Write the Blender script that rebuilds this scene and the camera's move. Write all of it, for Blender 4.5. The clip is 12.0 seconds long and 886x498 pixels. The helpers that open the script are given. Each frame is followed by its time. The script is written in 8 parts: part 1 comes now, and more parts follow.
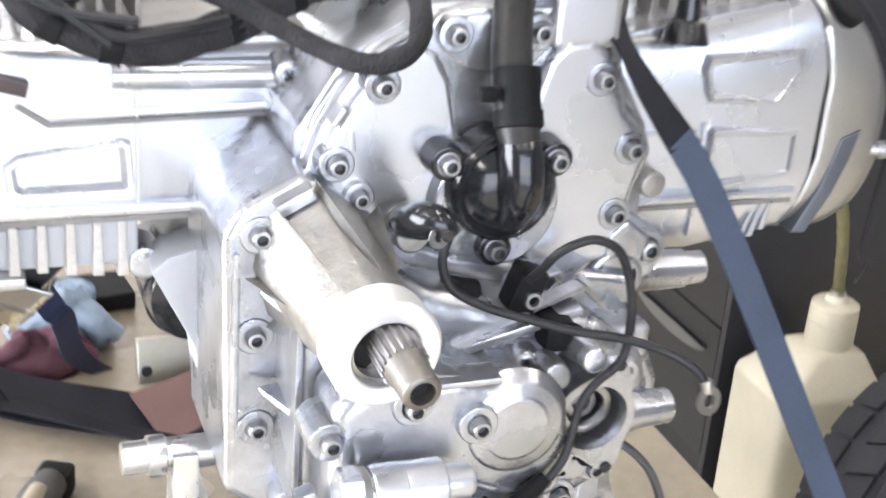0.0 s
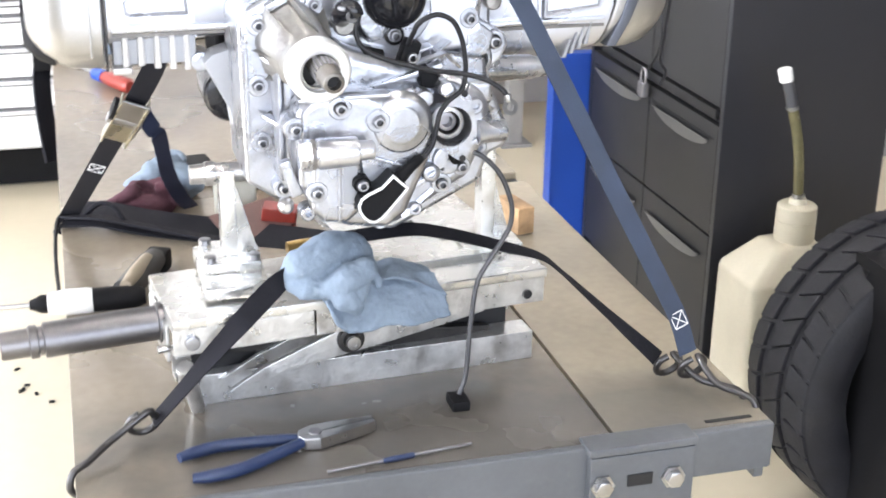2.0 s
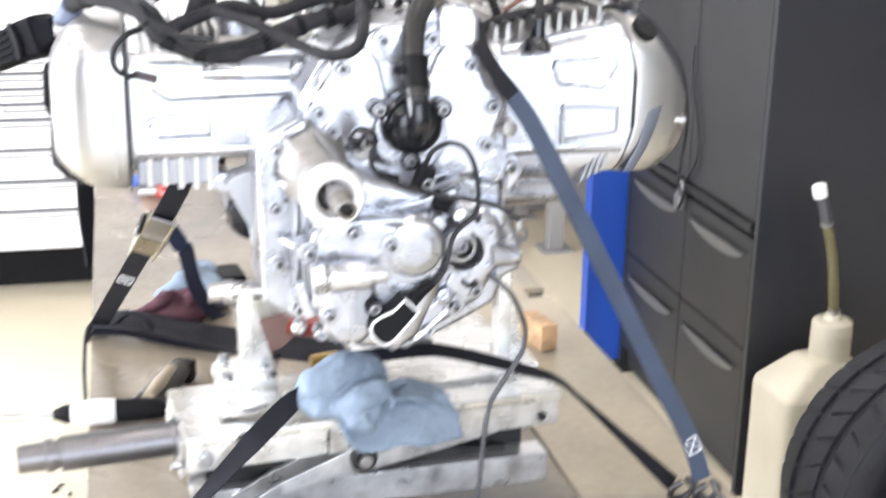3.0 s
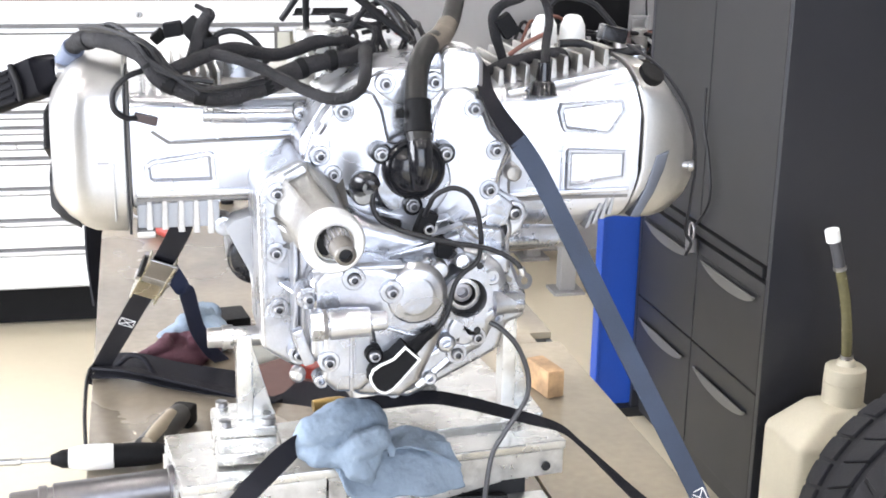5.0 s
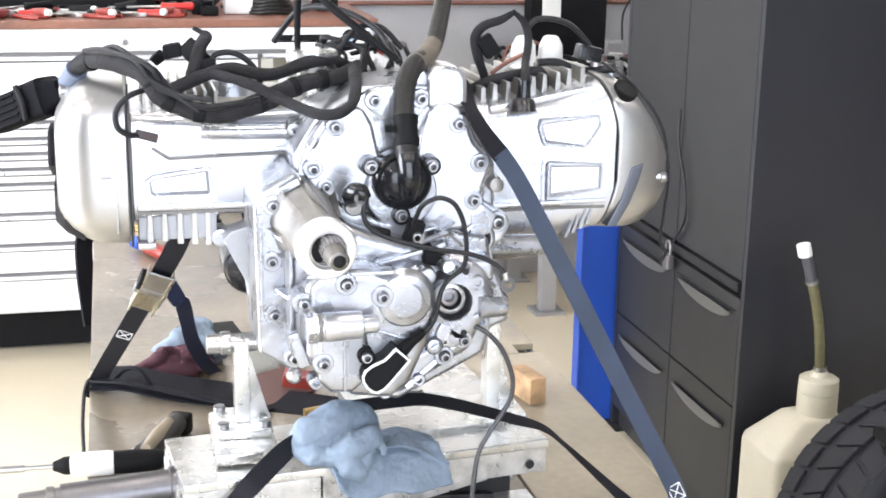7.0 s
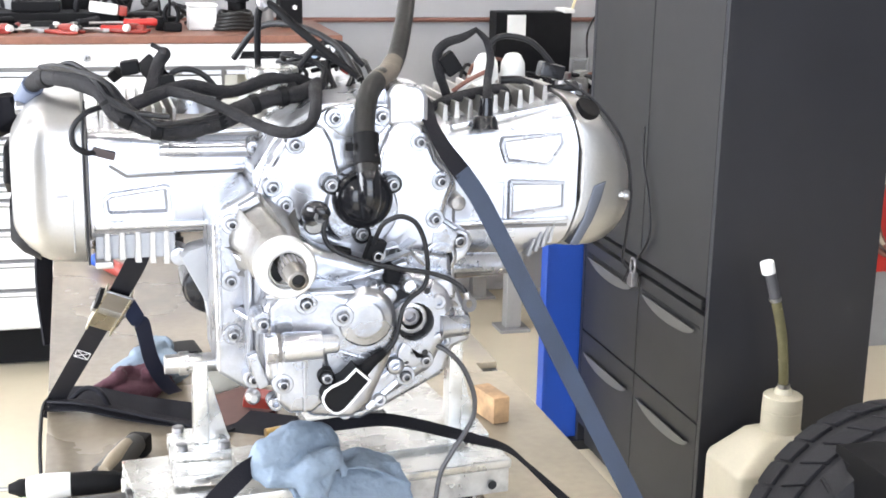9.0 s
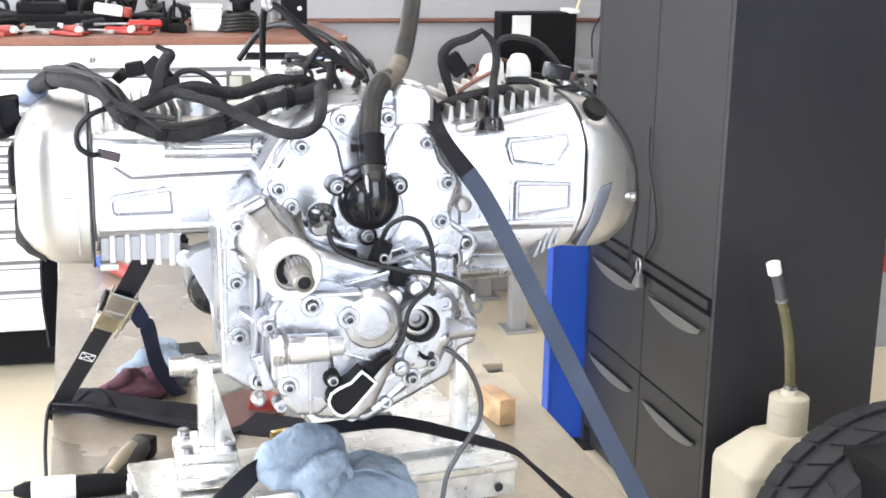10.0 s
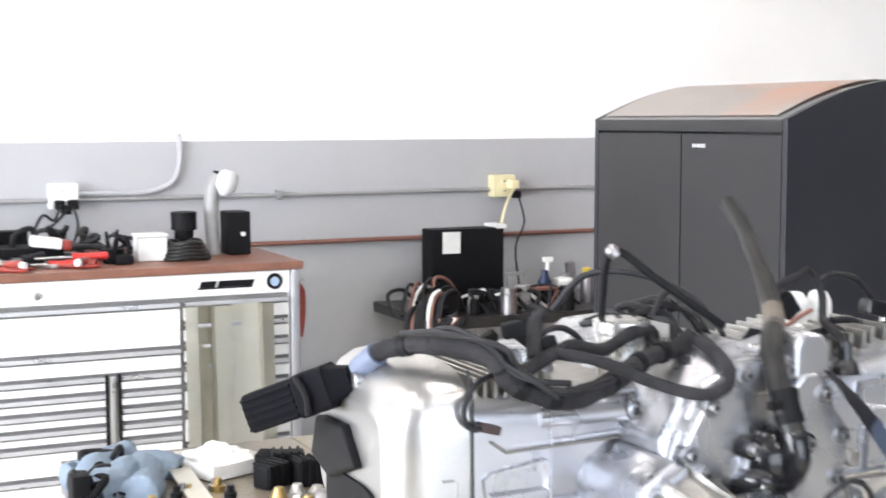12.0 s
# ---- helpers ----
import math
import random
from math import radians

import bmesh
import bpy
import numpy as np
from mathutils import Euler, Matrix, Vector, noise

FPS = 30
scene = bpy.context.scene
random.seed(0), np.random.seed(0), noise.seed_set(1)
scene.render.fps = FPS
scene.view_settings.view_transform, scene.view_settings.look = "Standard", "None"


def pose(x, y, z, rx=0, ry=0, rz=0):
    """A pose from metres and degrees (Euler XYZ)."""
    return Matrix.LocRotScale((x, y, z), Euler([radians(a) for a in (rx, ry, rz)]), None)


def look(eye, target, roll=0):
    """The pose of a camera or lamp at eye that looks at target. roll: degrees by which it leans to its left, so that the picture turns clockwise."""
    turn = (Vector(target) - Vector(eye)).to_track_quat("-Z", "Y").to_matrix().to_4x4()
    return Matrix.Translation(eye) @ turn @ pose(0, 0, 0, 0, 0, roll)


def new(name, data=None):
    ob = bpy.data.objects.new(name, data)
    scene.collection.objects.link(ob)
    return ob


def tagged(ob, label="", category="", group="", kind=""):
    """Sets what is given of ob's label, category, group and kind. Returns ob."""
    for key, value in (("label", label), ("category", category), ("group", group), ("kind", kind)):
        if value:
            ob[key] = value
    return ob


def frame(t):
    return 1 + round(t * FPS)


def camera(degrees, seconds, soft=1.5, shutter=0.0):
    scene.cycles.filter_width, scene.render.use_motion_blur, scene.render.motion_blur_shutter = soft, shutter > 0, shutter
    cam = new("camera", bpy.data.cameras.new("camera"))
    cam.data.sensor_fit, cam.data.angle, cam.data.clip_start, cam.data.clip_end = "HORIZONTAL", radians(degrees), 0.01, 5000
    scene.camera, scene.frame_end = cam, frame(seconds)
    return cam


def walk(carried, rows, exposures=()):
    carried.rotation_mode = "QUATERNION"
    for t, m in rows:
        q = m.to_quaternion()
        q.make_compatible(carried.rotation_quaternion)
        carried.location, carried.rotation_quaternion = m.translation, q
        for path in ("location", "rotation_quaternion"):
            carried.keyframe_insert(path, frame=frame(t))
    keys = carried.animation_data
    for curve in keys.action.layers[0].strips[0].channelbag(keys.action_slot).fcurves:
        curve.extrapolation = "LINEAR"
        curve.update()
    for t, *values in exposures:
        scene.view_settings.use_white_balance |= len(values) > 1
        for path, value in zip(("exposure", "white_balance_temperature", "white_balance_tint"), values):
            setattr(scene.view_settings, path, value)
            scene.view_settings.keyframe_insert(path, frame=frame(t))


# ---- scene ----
cam = camera(36.2, 12.0, soft=1.7, shutter=0.75)
PATH = [
    (0, (-0.302, -0.692, 1.552), (0.366, 1.023, 0.768), 4.6),
    (0.5, (-0.353, -0.874, 1.564), (0.291, 0.9, 0.901), 2.5),
    (1, (-0.445, -1.106, 1.573), (0.169, 0.682, 0.921), 1.6),
    (1.5, (-0.394, -1.26, 1.568), (0.18, 0.526, 0.874), -1.6),
    (2, (-0.335, -1.361, 1.555), (0.177, 0.424, 0.812), 0.8),
    (2.5, (-0.319, -1.397, 1.56), (0.088, 0.432, 0.862), 0.0),
    (3, (-0.298, -1.378, 1.587), (0.151, 0.473, 0.978), 1.0),
    (3.2, (-0.287, -1.364, 1.595), (0.183, 0.489, 1.007), 1.5),
    (4.8, (-0.28, -1.345, 1.585), (0.152, 0.526, 1.025), 1.8),
    (5, (-0.28, -1.357, 1.588), (0.151, 0.515, 1.033), 1.2),
    (5.5, (-0.294, -1.407, 1.592), (0.114, 0.474, 1.049), 1.1),
    (6, (-0.304, -1.421, 1.587), (0.152, 0.445, 1.031), 1.1),
    (6.5, (-0.309, -1.429, 1.587), (0.139, 0.442, 1.043), 1.7),
    (7, (-0.306, -1.434, 1.588), (0.156, 0.442, 1.073), 0.9),
    (7.5, (-0.297, -1.421, 1.586), (0.185, 0.449, 1.064), 0.8),
    (7.7, (-0.297, -1.422, 1.585), (0.2, 0.444, 1.063), 0.6),
    (9.5, (-0.297, -1.423, 1.588), (0.214, 0.448, 1.103), 1.3),
    (10, (-0.297, -1.417, 1.587), (0.207, 0.455, 1.097), 1.1),
    (10.5, (-0.317, -1.394, 1.604), (0.237, 0.495, 1.251), 1.3),
    (11, (-0.528, -1.342, 1.609), (0.071, 0.545, 1.325), 1.2),
    (11.5, (-0.774, -1.259, 1.62), (-0.05, 0.595, 1.426), -1.1),
    (12, (-0.858, -1.059, 1.614), (-0.019, 0.746, 1.424), -0.1),
]
walk(cam, [(t, look(eye, target, roll)) for t, eye, target, roll in PATH], exposures=[(0.0, 0.95, 6450, 15), (1.0, 0.86, 6450, 15), (2.0, 0.87, 6450, 15), (2.7, 0.98, 6450, 15), (3.2, 0.95, 6450, 15), (5.0, 0.83, 6450, 15), (9.5, 0.87, 6450, 14), (10.5, 1.02, 6450, 14), (11.0, 0.98, 6450, 14), (11.5, 0.86, 6450, 14), (12.0, 0.70, 6450, 14)])

# ---- light ----
world = bpy.data.worlds.new("sky")
scene.world = world
world.use_nodes = True
wn = world.node_tree.nodes
sky = wn.new("ShaderNodeTexSky")
sky.sky_type = "NISHITA"
sky.sun_disc = False
sky.sun_elevation = radians(40)
sky.sun_rotation = radians(200)
world.node_tree.links.new(sky.outputs[0], wn["Background"].inputs[0])
wn["Background"].inputs[1].default_value = 0.12


def area(name, m, sx, sy, power, colour):
    d = bpy.data.lights.new(name, "AREA")
    d.shape, d.size, d.size_y, d.energy, d.color = "RECTANGLE", sx, sy, power, colour
    ob = new(name, d)
    ob.matrix_world = m
    return ob


# daylight in the two shop-door openings
area("door_daylight_west", look((-4.35, 0.6, 1.6), (0, 0.6, 1.2)), 4.0, 2.6, 330, (0.90, 0.95, 1.0))
area("door_daylight_south", look((-0.4, -4.35, 1.7), (0.2, 0, 1.2)), 4.4, 2.8, 110, (0.78, 0.88, 1.0))


# ---- materials ----
def material(name, colour, rough=0.5, metal=0.0, var=0.12, scale=8.0, fine=90.0, bump=0.15, spots=0.0, spot_colour=(0.1, 0.08, 0.06), random_shift=0.0, coat=0.0, dist=0.002, spec=0.5, wavy=0.0):
    """Noise at two scales for colour, roughness and relief; spots are stains with a shape of their own."""
    m = bpy.data.materials.new(name)
    m.use_nodes = True
    nt = m.node_tree
    n, link = nt.nodes, nt.links.new
    b = n["Principled BSDF"]
    b.inputs["Metallic"].default_value = metal
    b.inputs["Coat Weight"].default_value = coat
    b.inputs["Specular IOR Level"].default_value = spec
    co = n.new("ShaderNodeTexCoord")
    big = n.new("ShaderNodeTexNoise")
    big.inputs["Scale"].default_value, big.inputs["Detail"].default_value = scale, 5
    small = n.new("ShaderNodeTexNoise")
    small.inputs["Scale"].default_value, small.inputs["Detail"].default_value = fine, 4
    link(co.outputs["Object"], big.inputs["Vector"])
    link(co.outputs["Object"], small.inputs["Vector"])
    mix = n.new("ShaderNodeMix")
    mix.data_type = "RGBA"
    c = Vector(colour)
    mix.inputs[6].default_value = (*[max(0.0, v * (1 - var)) for v in c], 1)
    mix.inputs[7].default_value = (*[min(1.0, v * (1 + var)) for v in c], 1)
    ramp = n.new("ShaderNodeMapRange")
    ramp.inputs[1].default_value, ramp.inputs[2].default_value = 0.3, 0.7
    link(big.outputs[0], ramp.inputs[0])
    link(ramp.outputs[0], mix.inputs[0])
    out = mix.outputs[2]
    grain = n.new("ShaderNodeMix")
    grain.data_type, grain.blend_type = "RGBA", "OVERLAY"
    grain.inputs[0].default_value = var * 0.8
    link(out, grain.inputs[6])
    link(small.outputs[0], grain.inputs[7])
    out = grain.outputs[2]
    if spots:
        st = n.new("ShaderNodeTexNoise")
        st.inputs["Scale"].default_value, st.inputs["Detail"].default_value = scale * 0.6, 8
        off = n.new("ShaderNodeMapping")
        off.inputs[1].default_value = (3.1, 7.7, 1.9)
        link(co.outputs["Object"], off.inputs[0])
        link(off.outputs[0], st.inputs["Vector"])
        sr = n.new("ShaderNodeMapRange")
        sr.inputs[1].default_value, sr.inputs[2].default_value, sr.inputs[4].default_value = 0.55, 0.72, spots
        link(st.outputs[0], sr.inputs[0])
        sm = n.new("ShaderNodeMix")
        sm.data_type = "RGBA"
        sm.inputs[7].default_value = (*spot_colour, 1)
        link(sr.outputs[0], sm.inputs[0])
        link(out, sm.inputs[6])
        out = sm.outputs[2]
    link(out, b.inputs["Base Color"])
    rr = n.new("ShaderNodeMapRange")
    rr.inputs[3].default_value, rr.inputs[4].default_value = max(0.02, rough - 0.1), min(1.0, rough + 0.1)
    link(big.outputs[0], rr.inputs[0])
    link(rr.outputs[0], b.inputs["Roughness"])
    if bump:
        bp = n.new("ShaderNodeBump")
        bp.inputs["Strength"].default_value, bp.inputs["Distance"].default_value = bump, dist
        link(small.outputs[0], bp.inputs["Height"])
        link(bp.outputs[0], b.inputs["Normal"])
        if wavy:
            wv = n.new("ShaderNodeTexNoise")
            wv.inputs["Scale"].default_value, wv.inputs["Detail"].default_value = 55.0, 2
            link(co.outputs["Object"], wv.inputs["Vector"])
            wb = n.new("ShaderNodeBump")
            wb.inputs["Strength"].default_value, wb.inputs["Distance"].default_value = wavy, 0.006
            link(wv.outputs[0], wb.inputs["Height"])
            link(wb.outputs[0], bp.inputs["Normal"])
    return m


CAST = material("cast_aluminium", (0.44, 0.45, 0.48), 0.285, 0.90, 0.14, 26, 420, 0.07, 0.6, (0.17, 0.16, 0.15), wavy=0.17)
CAST_DULL = material("dull_cast_aluminium", (0.44, 0.425, 0.405), 0.42, 0.85, 0.12, 18, 240, 0.3, 0.35, (0.32, 0.29, 0.25))
PAINTED = material("silver_painted_aluminium", (0.57, 0.58, 0.615), 0.28, 0.85, 0.05, 9, 420, 0.03, 0.2, (0.50, 0.48, 0.45), coat=0.15)
COVER = material("satin_cover_metal", (0.44, 0.435, 0.425), 0.31, 0.88, 0.06, 9, 260, 0.12, 0.15, (0.55, 0.5, 0.42))
WARM_CAST = material("oil_stained_cast_aluminium", (0.40, 0.39, 0.37), 0.40, 0.86, 0.16, 26, 260, 0.25, 0.65, (0.17, 0.145, 0.12), wavy=0.22)
SHAFT_STEEL = material("dull_brown_steel", (0.20, 0.187, 0.172), 0.42, 0.85, 0.15, 30, 300, 0.15, 0.4, (0.10, 0.08, 0.06))
MACHINED = material("machined_aluminium", (0.66, 0.655, 0.63), 0.27, 0.85, 0.12, 28, 320, 0.08, 0.6, (0.33, 0.29, 0.23))
STEEL = material("bright_steel", (0.45, 0.445, 0.44), 0.3, 1.0, 0.1, 20, 200, 0.1)
BOLT = material("bolt_steel", (0.36, 0.36, 0.37), 0.35, 1.0, 0.1, 60, 400, 0.1)
DARK_STEEL = material("oiled_steel", (0.30, 0.29, 0.30), 0.4, 0.9, 0.15, 20, 200, 0.15)
GALV = material("galvanised_channel", (0.68, 0.68, 0.67), 0.30, 0.82, 0.20, 42, 190, 0.3, 0.6, (0.22, 0.20, 0.18))
ZINC = material("yellow_zinc_steel", (0.52, 0.48, 0.37), 0.28, 0.95, 0.12, 30, 200, 0.1)
BLACK_PLASTIC = material("black_plastic", (0.006, 0.006, 0.007), 0.6, 0.0, 0.2, 25, 300, 0.15, spec=0.15)
GLOSS_BLACK = material("gloss_black_plastic", (0.012, 0.012, 0.014), 0.16, 0.0, 0.2, 25, 300, 0.05)
LOOM = material("woven_loom_sleeve", (0.024, 0.0235, 0.026), 0.72, 0.0, 0.35, 40, 500, 0.8, 0.4, (0.05, 0.048, 0.05), spec=0.2, dist=0.004)
RUBBER = material("rubber_hose", (0.017, 0.0165, 0.016), 0.34, 0.0, 0.3, 22, 160, 0.2, 0.2, (0.05, 0.042, 0.034), spec=0.28)
WIRE = material("black_wire", (0.013, 0.013, 0.015), 0.45, 0.0, 0.2, 30, 200, 0.1, spec=0.3)
TYRE = material("tyre_rubber", (0.012, 0.012, 0.015), 0.6, 0.0, 0.25, 20, 140, 0.3, 0.3, (0.028, 0.028, 0.028), spec=0.33)
WEB_BLACK = material("black_webbing", (0.010, 0.010, 0.014), 0.8, 0.0, 0.2, 30, 700, 0.5, spec=0.2)
WEB_BLUE = material("grey_blue_webbing", (0.033, 0.048, 0.083), 0.7, 0.0, 0.15, 20, 700, 0.5)
WEB_NAVY = material("navy_webbing", (0.012, 0.02, 0.055), 0.75, 0.0, 0.2, 20, 700, 0.5)
STITCH = material("white_stitching", (0.75, 0.75, 0.75), 0.8)
CLOTH = material("blue_shop_cloth", (0.185, 0.235, 0.295), 0.9, 0.0, 0.14, 12, 240, 0.5, 0.3, (0.20, 0.24, 0.27))
MAROON = material("maroon_shop_cloth", (0.062, 0.02, 0.03), 0.9, 0.0, 0.2, 20, 240, 0.5)
TABLE = material("worn_lift_deck", (0.23, 0.194, 0.147), 0.27, 0.12, 0.28, 2.2, 70, 0.12, 0.9, (0.075, 0.07, 0.066))


def dark_zone(m, centre, reach, colour, strength):
    """A broad darker zone with a ragged edge blended into a surface colour."""
    n, link = m.node_tree.nodes, m.node_tree.links.new
    b = n["Principled BSDF"]
    old = b.inputs["Base Color"].links[0].from_socket
    co, off, ragged = n.new("ShaderNodeTexCoord"), n.new("ShaderNodeMapping"), n.new("ShaderNodeTexNoise")
    off.vector_type = "TEXTURE"
    off.inputs[1].default_value, off.inputs[3].default_value = centre, reach
    ragged.inputs["Scale"].default_value, ragged.inputs["Detail"].default_value = 7, 6
    link(co.outputs["Object"], off.inputs[0])
    link(co.outputs["Object"], ragged.inputs["Vector"])
    far, add, ramp, mix = n.new("ShaderNodeVectorMath"), n.new("ShaderNodeMath"), n.new("ShaderNodeMapRange"), n.new("ShaderNodeMix")
    far.operation = "LENGTH"
    link(off.outputs[0], far.inputs[0])
    add.operation = "ADD"
    link(far.outputs["Value"], add.inputs[0])
    link(ragged.outputs[0], add.inputs[1])
    ramp.inputs[1].default_value, ramp.inputs[2].default_value = 1.15, 1.65
    ramp.inputs[3].default_value, ramp.inputs[4].default_value = strength, 0.0
    link(add.outputs[0], ramp.inputs[0])
    mix.data_type = "RGBA"
    mix.inputs[7].default_value = (*colour, 1)
    link(ramp.outputs[0], mix.inputs[0])
    link(old, mix.inputs[6])
    link(mix.outputs[2], b.inputs["Base Color"])


dark_zone(TABLE, (-0.02, -0.115, 0.825), (0.40, 0.155, 1.0), (0.078, 0.074, 0.068), 0.85)
WING = material("worn_wing_deck", (0.33, 0.285, 0.212), 0.34, 0.15, 0.22, 3.5, 70, 0.12, 0.8, (0.12, 0.11, 0.095))
dark_zone(WING, (0.22, -0.16, 0.825), (0.16, 0.13, 1.0), (0.095, 0.09, 0.08), 0.7)
TABLE_EDGE = material("grey_lift_paint", (0.10, 0.107, 0.117), 0.4, 0.1, 0.15, 9, 120, 0.15, 0.5, (0.26, 0.25, 0.235))
FLOOR = material("beige_floor_paint", (0.60, 0.535, 0.40), 0.35, 0.0, 0.06, 1.2, 30, 0.05, 0.35, (0.50, 0.44, 0.33))
WALL_GREY = material("grey_wall_paint", (0.41, 0.415, 0.43), 0.6, 0.0, 0.03, 1.5, 60, 0.08)
WALL_WHITE = material("white_wall_paint", (0.86, 0.86, 0.85), 0.6, 0.0, 0.03, 1.5, 60, 0.08)
CABINET = material("charcoal_powder_coat", (0.0145, 0.0145, 0.016), 0.46, 0.0, 0.08, 3, 220, 0.12, 0.2, (0.055, 0.056, 0.06))
CABINET_SIDE = material("black_blue_powder_coat", (0.0145, 0.0155, 0.0205), 0.35, 0.0, 0.08, 3, 220, 0.1, 0.15, (0.017, 0.018, 0.024), spec=0.55)
SHOP_WALL = material("dull_grey_shop_wall", (0.13, 0.13, 0.135), 0.7, 0.0, 0.05, 1.5, 60, 0.08)
CEILING = material("off_white_ceiling", (0.30, 0.30, 0.295), 0.7, 0.0, 0.04, 1.5, 60, 0.08)
CHEST_WHITE = material("white_enamel", (0.84, 0.84, 0.84), 0.25, 0.0, 0.03, 4, 150, 0.04, 0.1, (0.7, 0.68, 0.64), coat=0.4)
TRIM = material("drawer_trim_aluminium", (0.62, 0.62, 0.64), 0.3, 0.85, 0.08, 10, 200, 0.1)
WOOD_TOP = material("red_brown_bench_top", (0.20, 0.085, 0.055), 0.5, 0.0, 0.25, 5, 70, 0.2, 0.4, (0.10, 0.05, 0.035))
WOOD = material("orange_pine_block", (0.40, 0.255, 0.135), 0.6, 0.0, 0.4, 30, 90, 0.3, 0.6, (0.17, 0.09, 0.045))
BLUE_PAINT = material("blue_steel_paint", (0.012, 0.06, 0.34), 0.35, 0.0, 0.08, 6, 150, 0.06)
RED = material("red_plastic", (0.25, 0.03, 0.02), 0.4, 0.0, 0.15, 12, 160, 0.1)
RED_PAINT = material("red_steel_paint", (0.50, 0.025, 0.02), 0.3, 0.0, 0.1, 6, 150, 0.05)
JUG = material("milky_plastic_jug", (0.52, 0.48, 0.375), 0.4, 0.0, 0.08, 6, 140, 0.06, 0.25, (0.48, 0.42, 0.28))
WHITE_PLASTIC = material("white_plastic", (0.80, 0.80, 0.78), 0.4, 0.0, 0.05, 10, 200, 0.05)
CREAM = material("cream_plastic", (0.72, 0.66, 0.42), 0.45, 0.0, 0.06, 10, 200, 0.05)
AMBER = material("stained_clear_hose", (0.10, 0.09, 0.045), 0.25, 0.0, 0.2, 30, 200, 0.05)
GREY_PAINT = material("grey_paint", (0.30, 0.30, 0.30), 0.45, 0.1, 0.1, 8, 150, 0.1)
COPPER = material("rusty_copper_pipe", (0.24, 0.115, 0.09), 0.5, 0.4, 0.2, 9, 120, 0.1)
BLUE_GRIP = material("navy_dipped_grip", (0.012, 0.026, 0.075), 0.4, 0.0, 0.12, 20, 250, 0.1)
BRASS = material("brass", (0.40, 0.28, 0.11), 0.35, 0.9, 0.1, 20, 200, 0.1)
PAPER = material("white_paper_label", (0.8, 0.8, 0.78), 0.7)
HANDLE_GREY = material("lit_lip_grey", (0.12, 0.118, 0.115), 0.45, 0.2, 0.06, 10, 200, 0.05)
TUBE_STEEL = material("dull_screw_tube", (0.17, 0.165, 0.17), 0.38, 0.9, 0.15, 14, 160, 0.12, 0.3, (0.28, 0.26, 0.24))
CAB_TOP = material("glossy_charcoal_top", (0.06, 0.058, 0.058), 0.12, 0.0, 0.1, 3, 200, 0.03)
PEACH = material("peach_orange_tint", (0.27, 0.24, 0.22), 0.4, 0.0, 0.1, 4, 100, 0.05, 0.75, (0.45, 0.19, 0.09))
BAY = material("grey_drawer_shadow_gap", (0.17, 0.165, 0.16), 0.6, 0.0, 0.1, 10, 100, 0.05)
HOSE_GREY = material("dark_grey_hose", (0.055, 0.055, 0.06), 0.35, 0.0, 0.1, 10, 100, 0.05)
TAN = material("tan_worn_tape", (0.12, 0.10, 0.078), 0.6, 0.0, 0.2, 30, 200, 0.3)
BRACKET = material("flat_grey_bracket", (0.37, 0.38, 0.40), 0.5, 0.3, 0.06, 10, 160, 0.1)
COLLAR = material("bead_blasted_collar", (0.78, 0.775, 0.76), 0.42, 0.55, 0.05, 20, 300, 0.12)
SOCKET_SHADE = material("dark_socket_shade", (0.075, 0.075, 0.08), 0.6, 0.2, 0.2, 30, 200, 0.2)
# darker colour for the shade in casting grooves, and for the gasket
GROOVE = material("groove_shade_and_gasket", (0.20, 0.19, 0.18), 0.6, 0.3, 0.15, 30, 200, 0.1)
OILY_SHADE = material("oily_and_gap_shade_black", (0.035, 0.033, 0.032), 0.35, 0.4, 0.3, 20, 160, 0.15)
PALE_BADGE = material("pale_blue_badge", (0.35, 0.45, 0.6), 0.4)
HOOK = material("dark_hook_steel", (0.088, 0.085, 0.085), 0.35, 0.9, 0.15, 30, 200, 0.1)
SLATE = material("slate_recess_shade", (0.11, 0.12, 0.145), 0.4, 0.5, 0.1, 20, 200, 0.1)
CONNECTOR = material("matt_black_connector", (0.004, 0.004, 0.006), 0.75, 0.0, 0.2, 30, 300, 0.2, spec=0.1)
# flat black drawn for the darkness inside holes, slots and the jack
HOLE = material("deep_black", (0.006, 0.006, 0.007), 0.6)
SEAL = material("brown_seal_rubber", (0.06, 0.045, 0.035), 0.5)
YELLOW_CAP = material("yellow_plastic", (0.62, 0.45, 0.05), 0.4, 0.0, 0.08, 20, 200, 0.05)
GLASSY = material("smoky_clear_plastic", (0.55, 0.56, 0.57), 0.15, 0.0, 0.1, 20, 200, 0.03)
SHEET = material("aged_sheet_metal", (0.60, 0.58, 0.50), 0.35, 0.8, 0.1, 5, 120, 0.08, 0.3, (0.45, 0.38, 0.22))


# ---- mesh tools ----
def V3(p):
    return Vector(p)


def bevel(bm, offset, segments=2, angle=30):
    edges = [e for e in bm.edges if len(e.link_faces) == 2 and e.calc_face_angle(0) > radians(angle)]
    if edges and offset:
        bmesh.ops.bevel(bm, geom=edges, offset=offset, segments=segments, profile=0.6, affect="EDGES", clamp_overlap=True)
    return bm


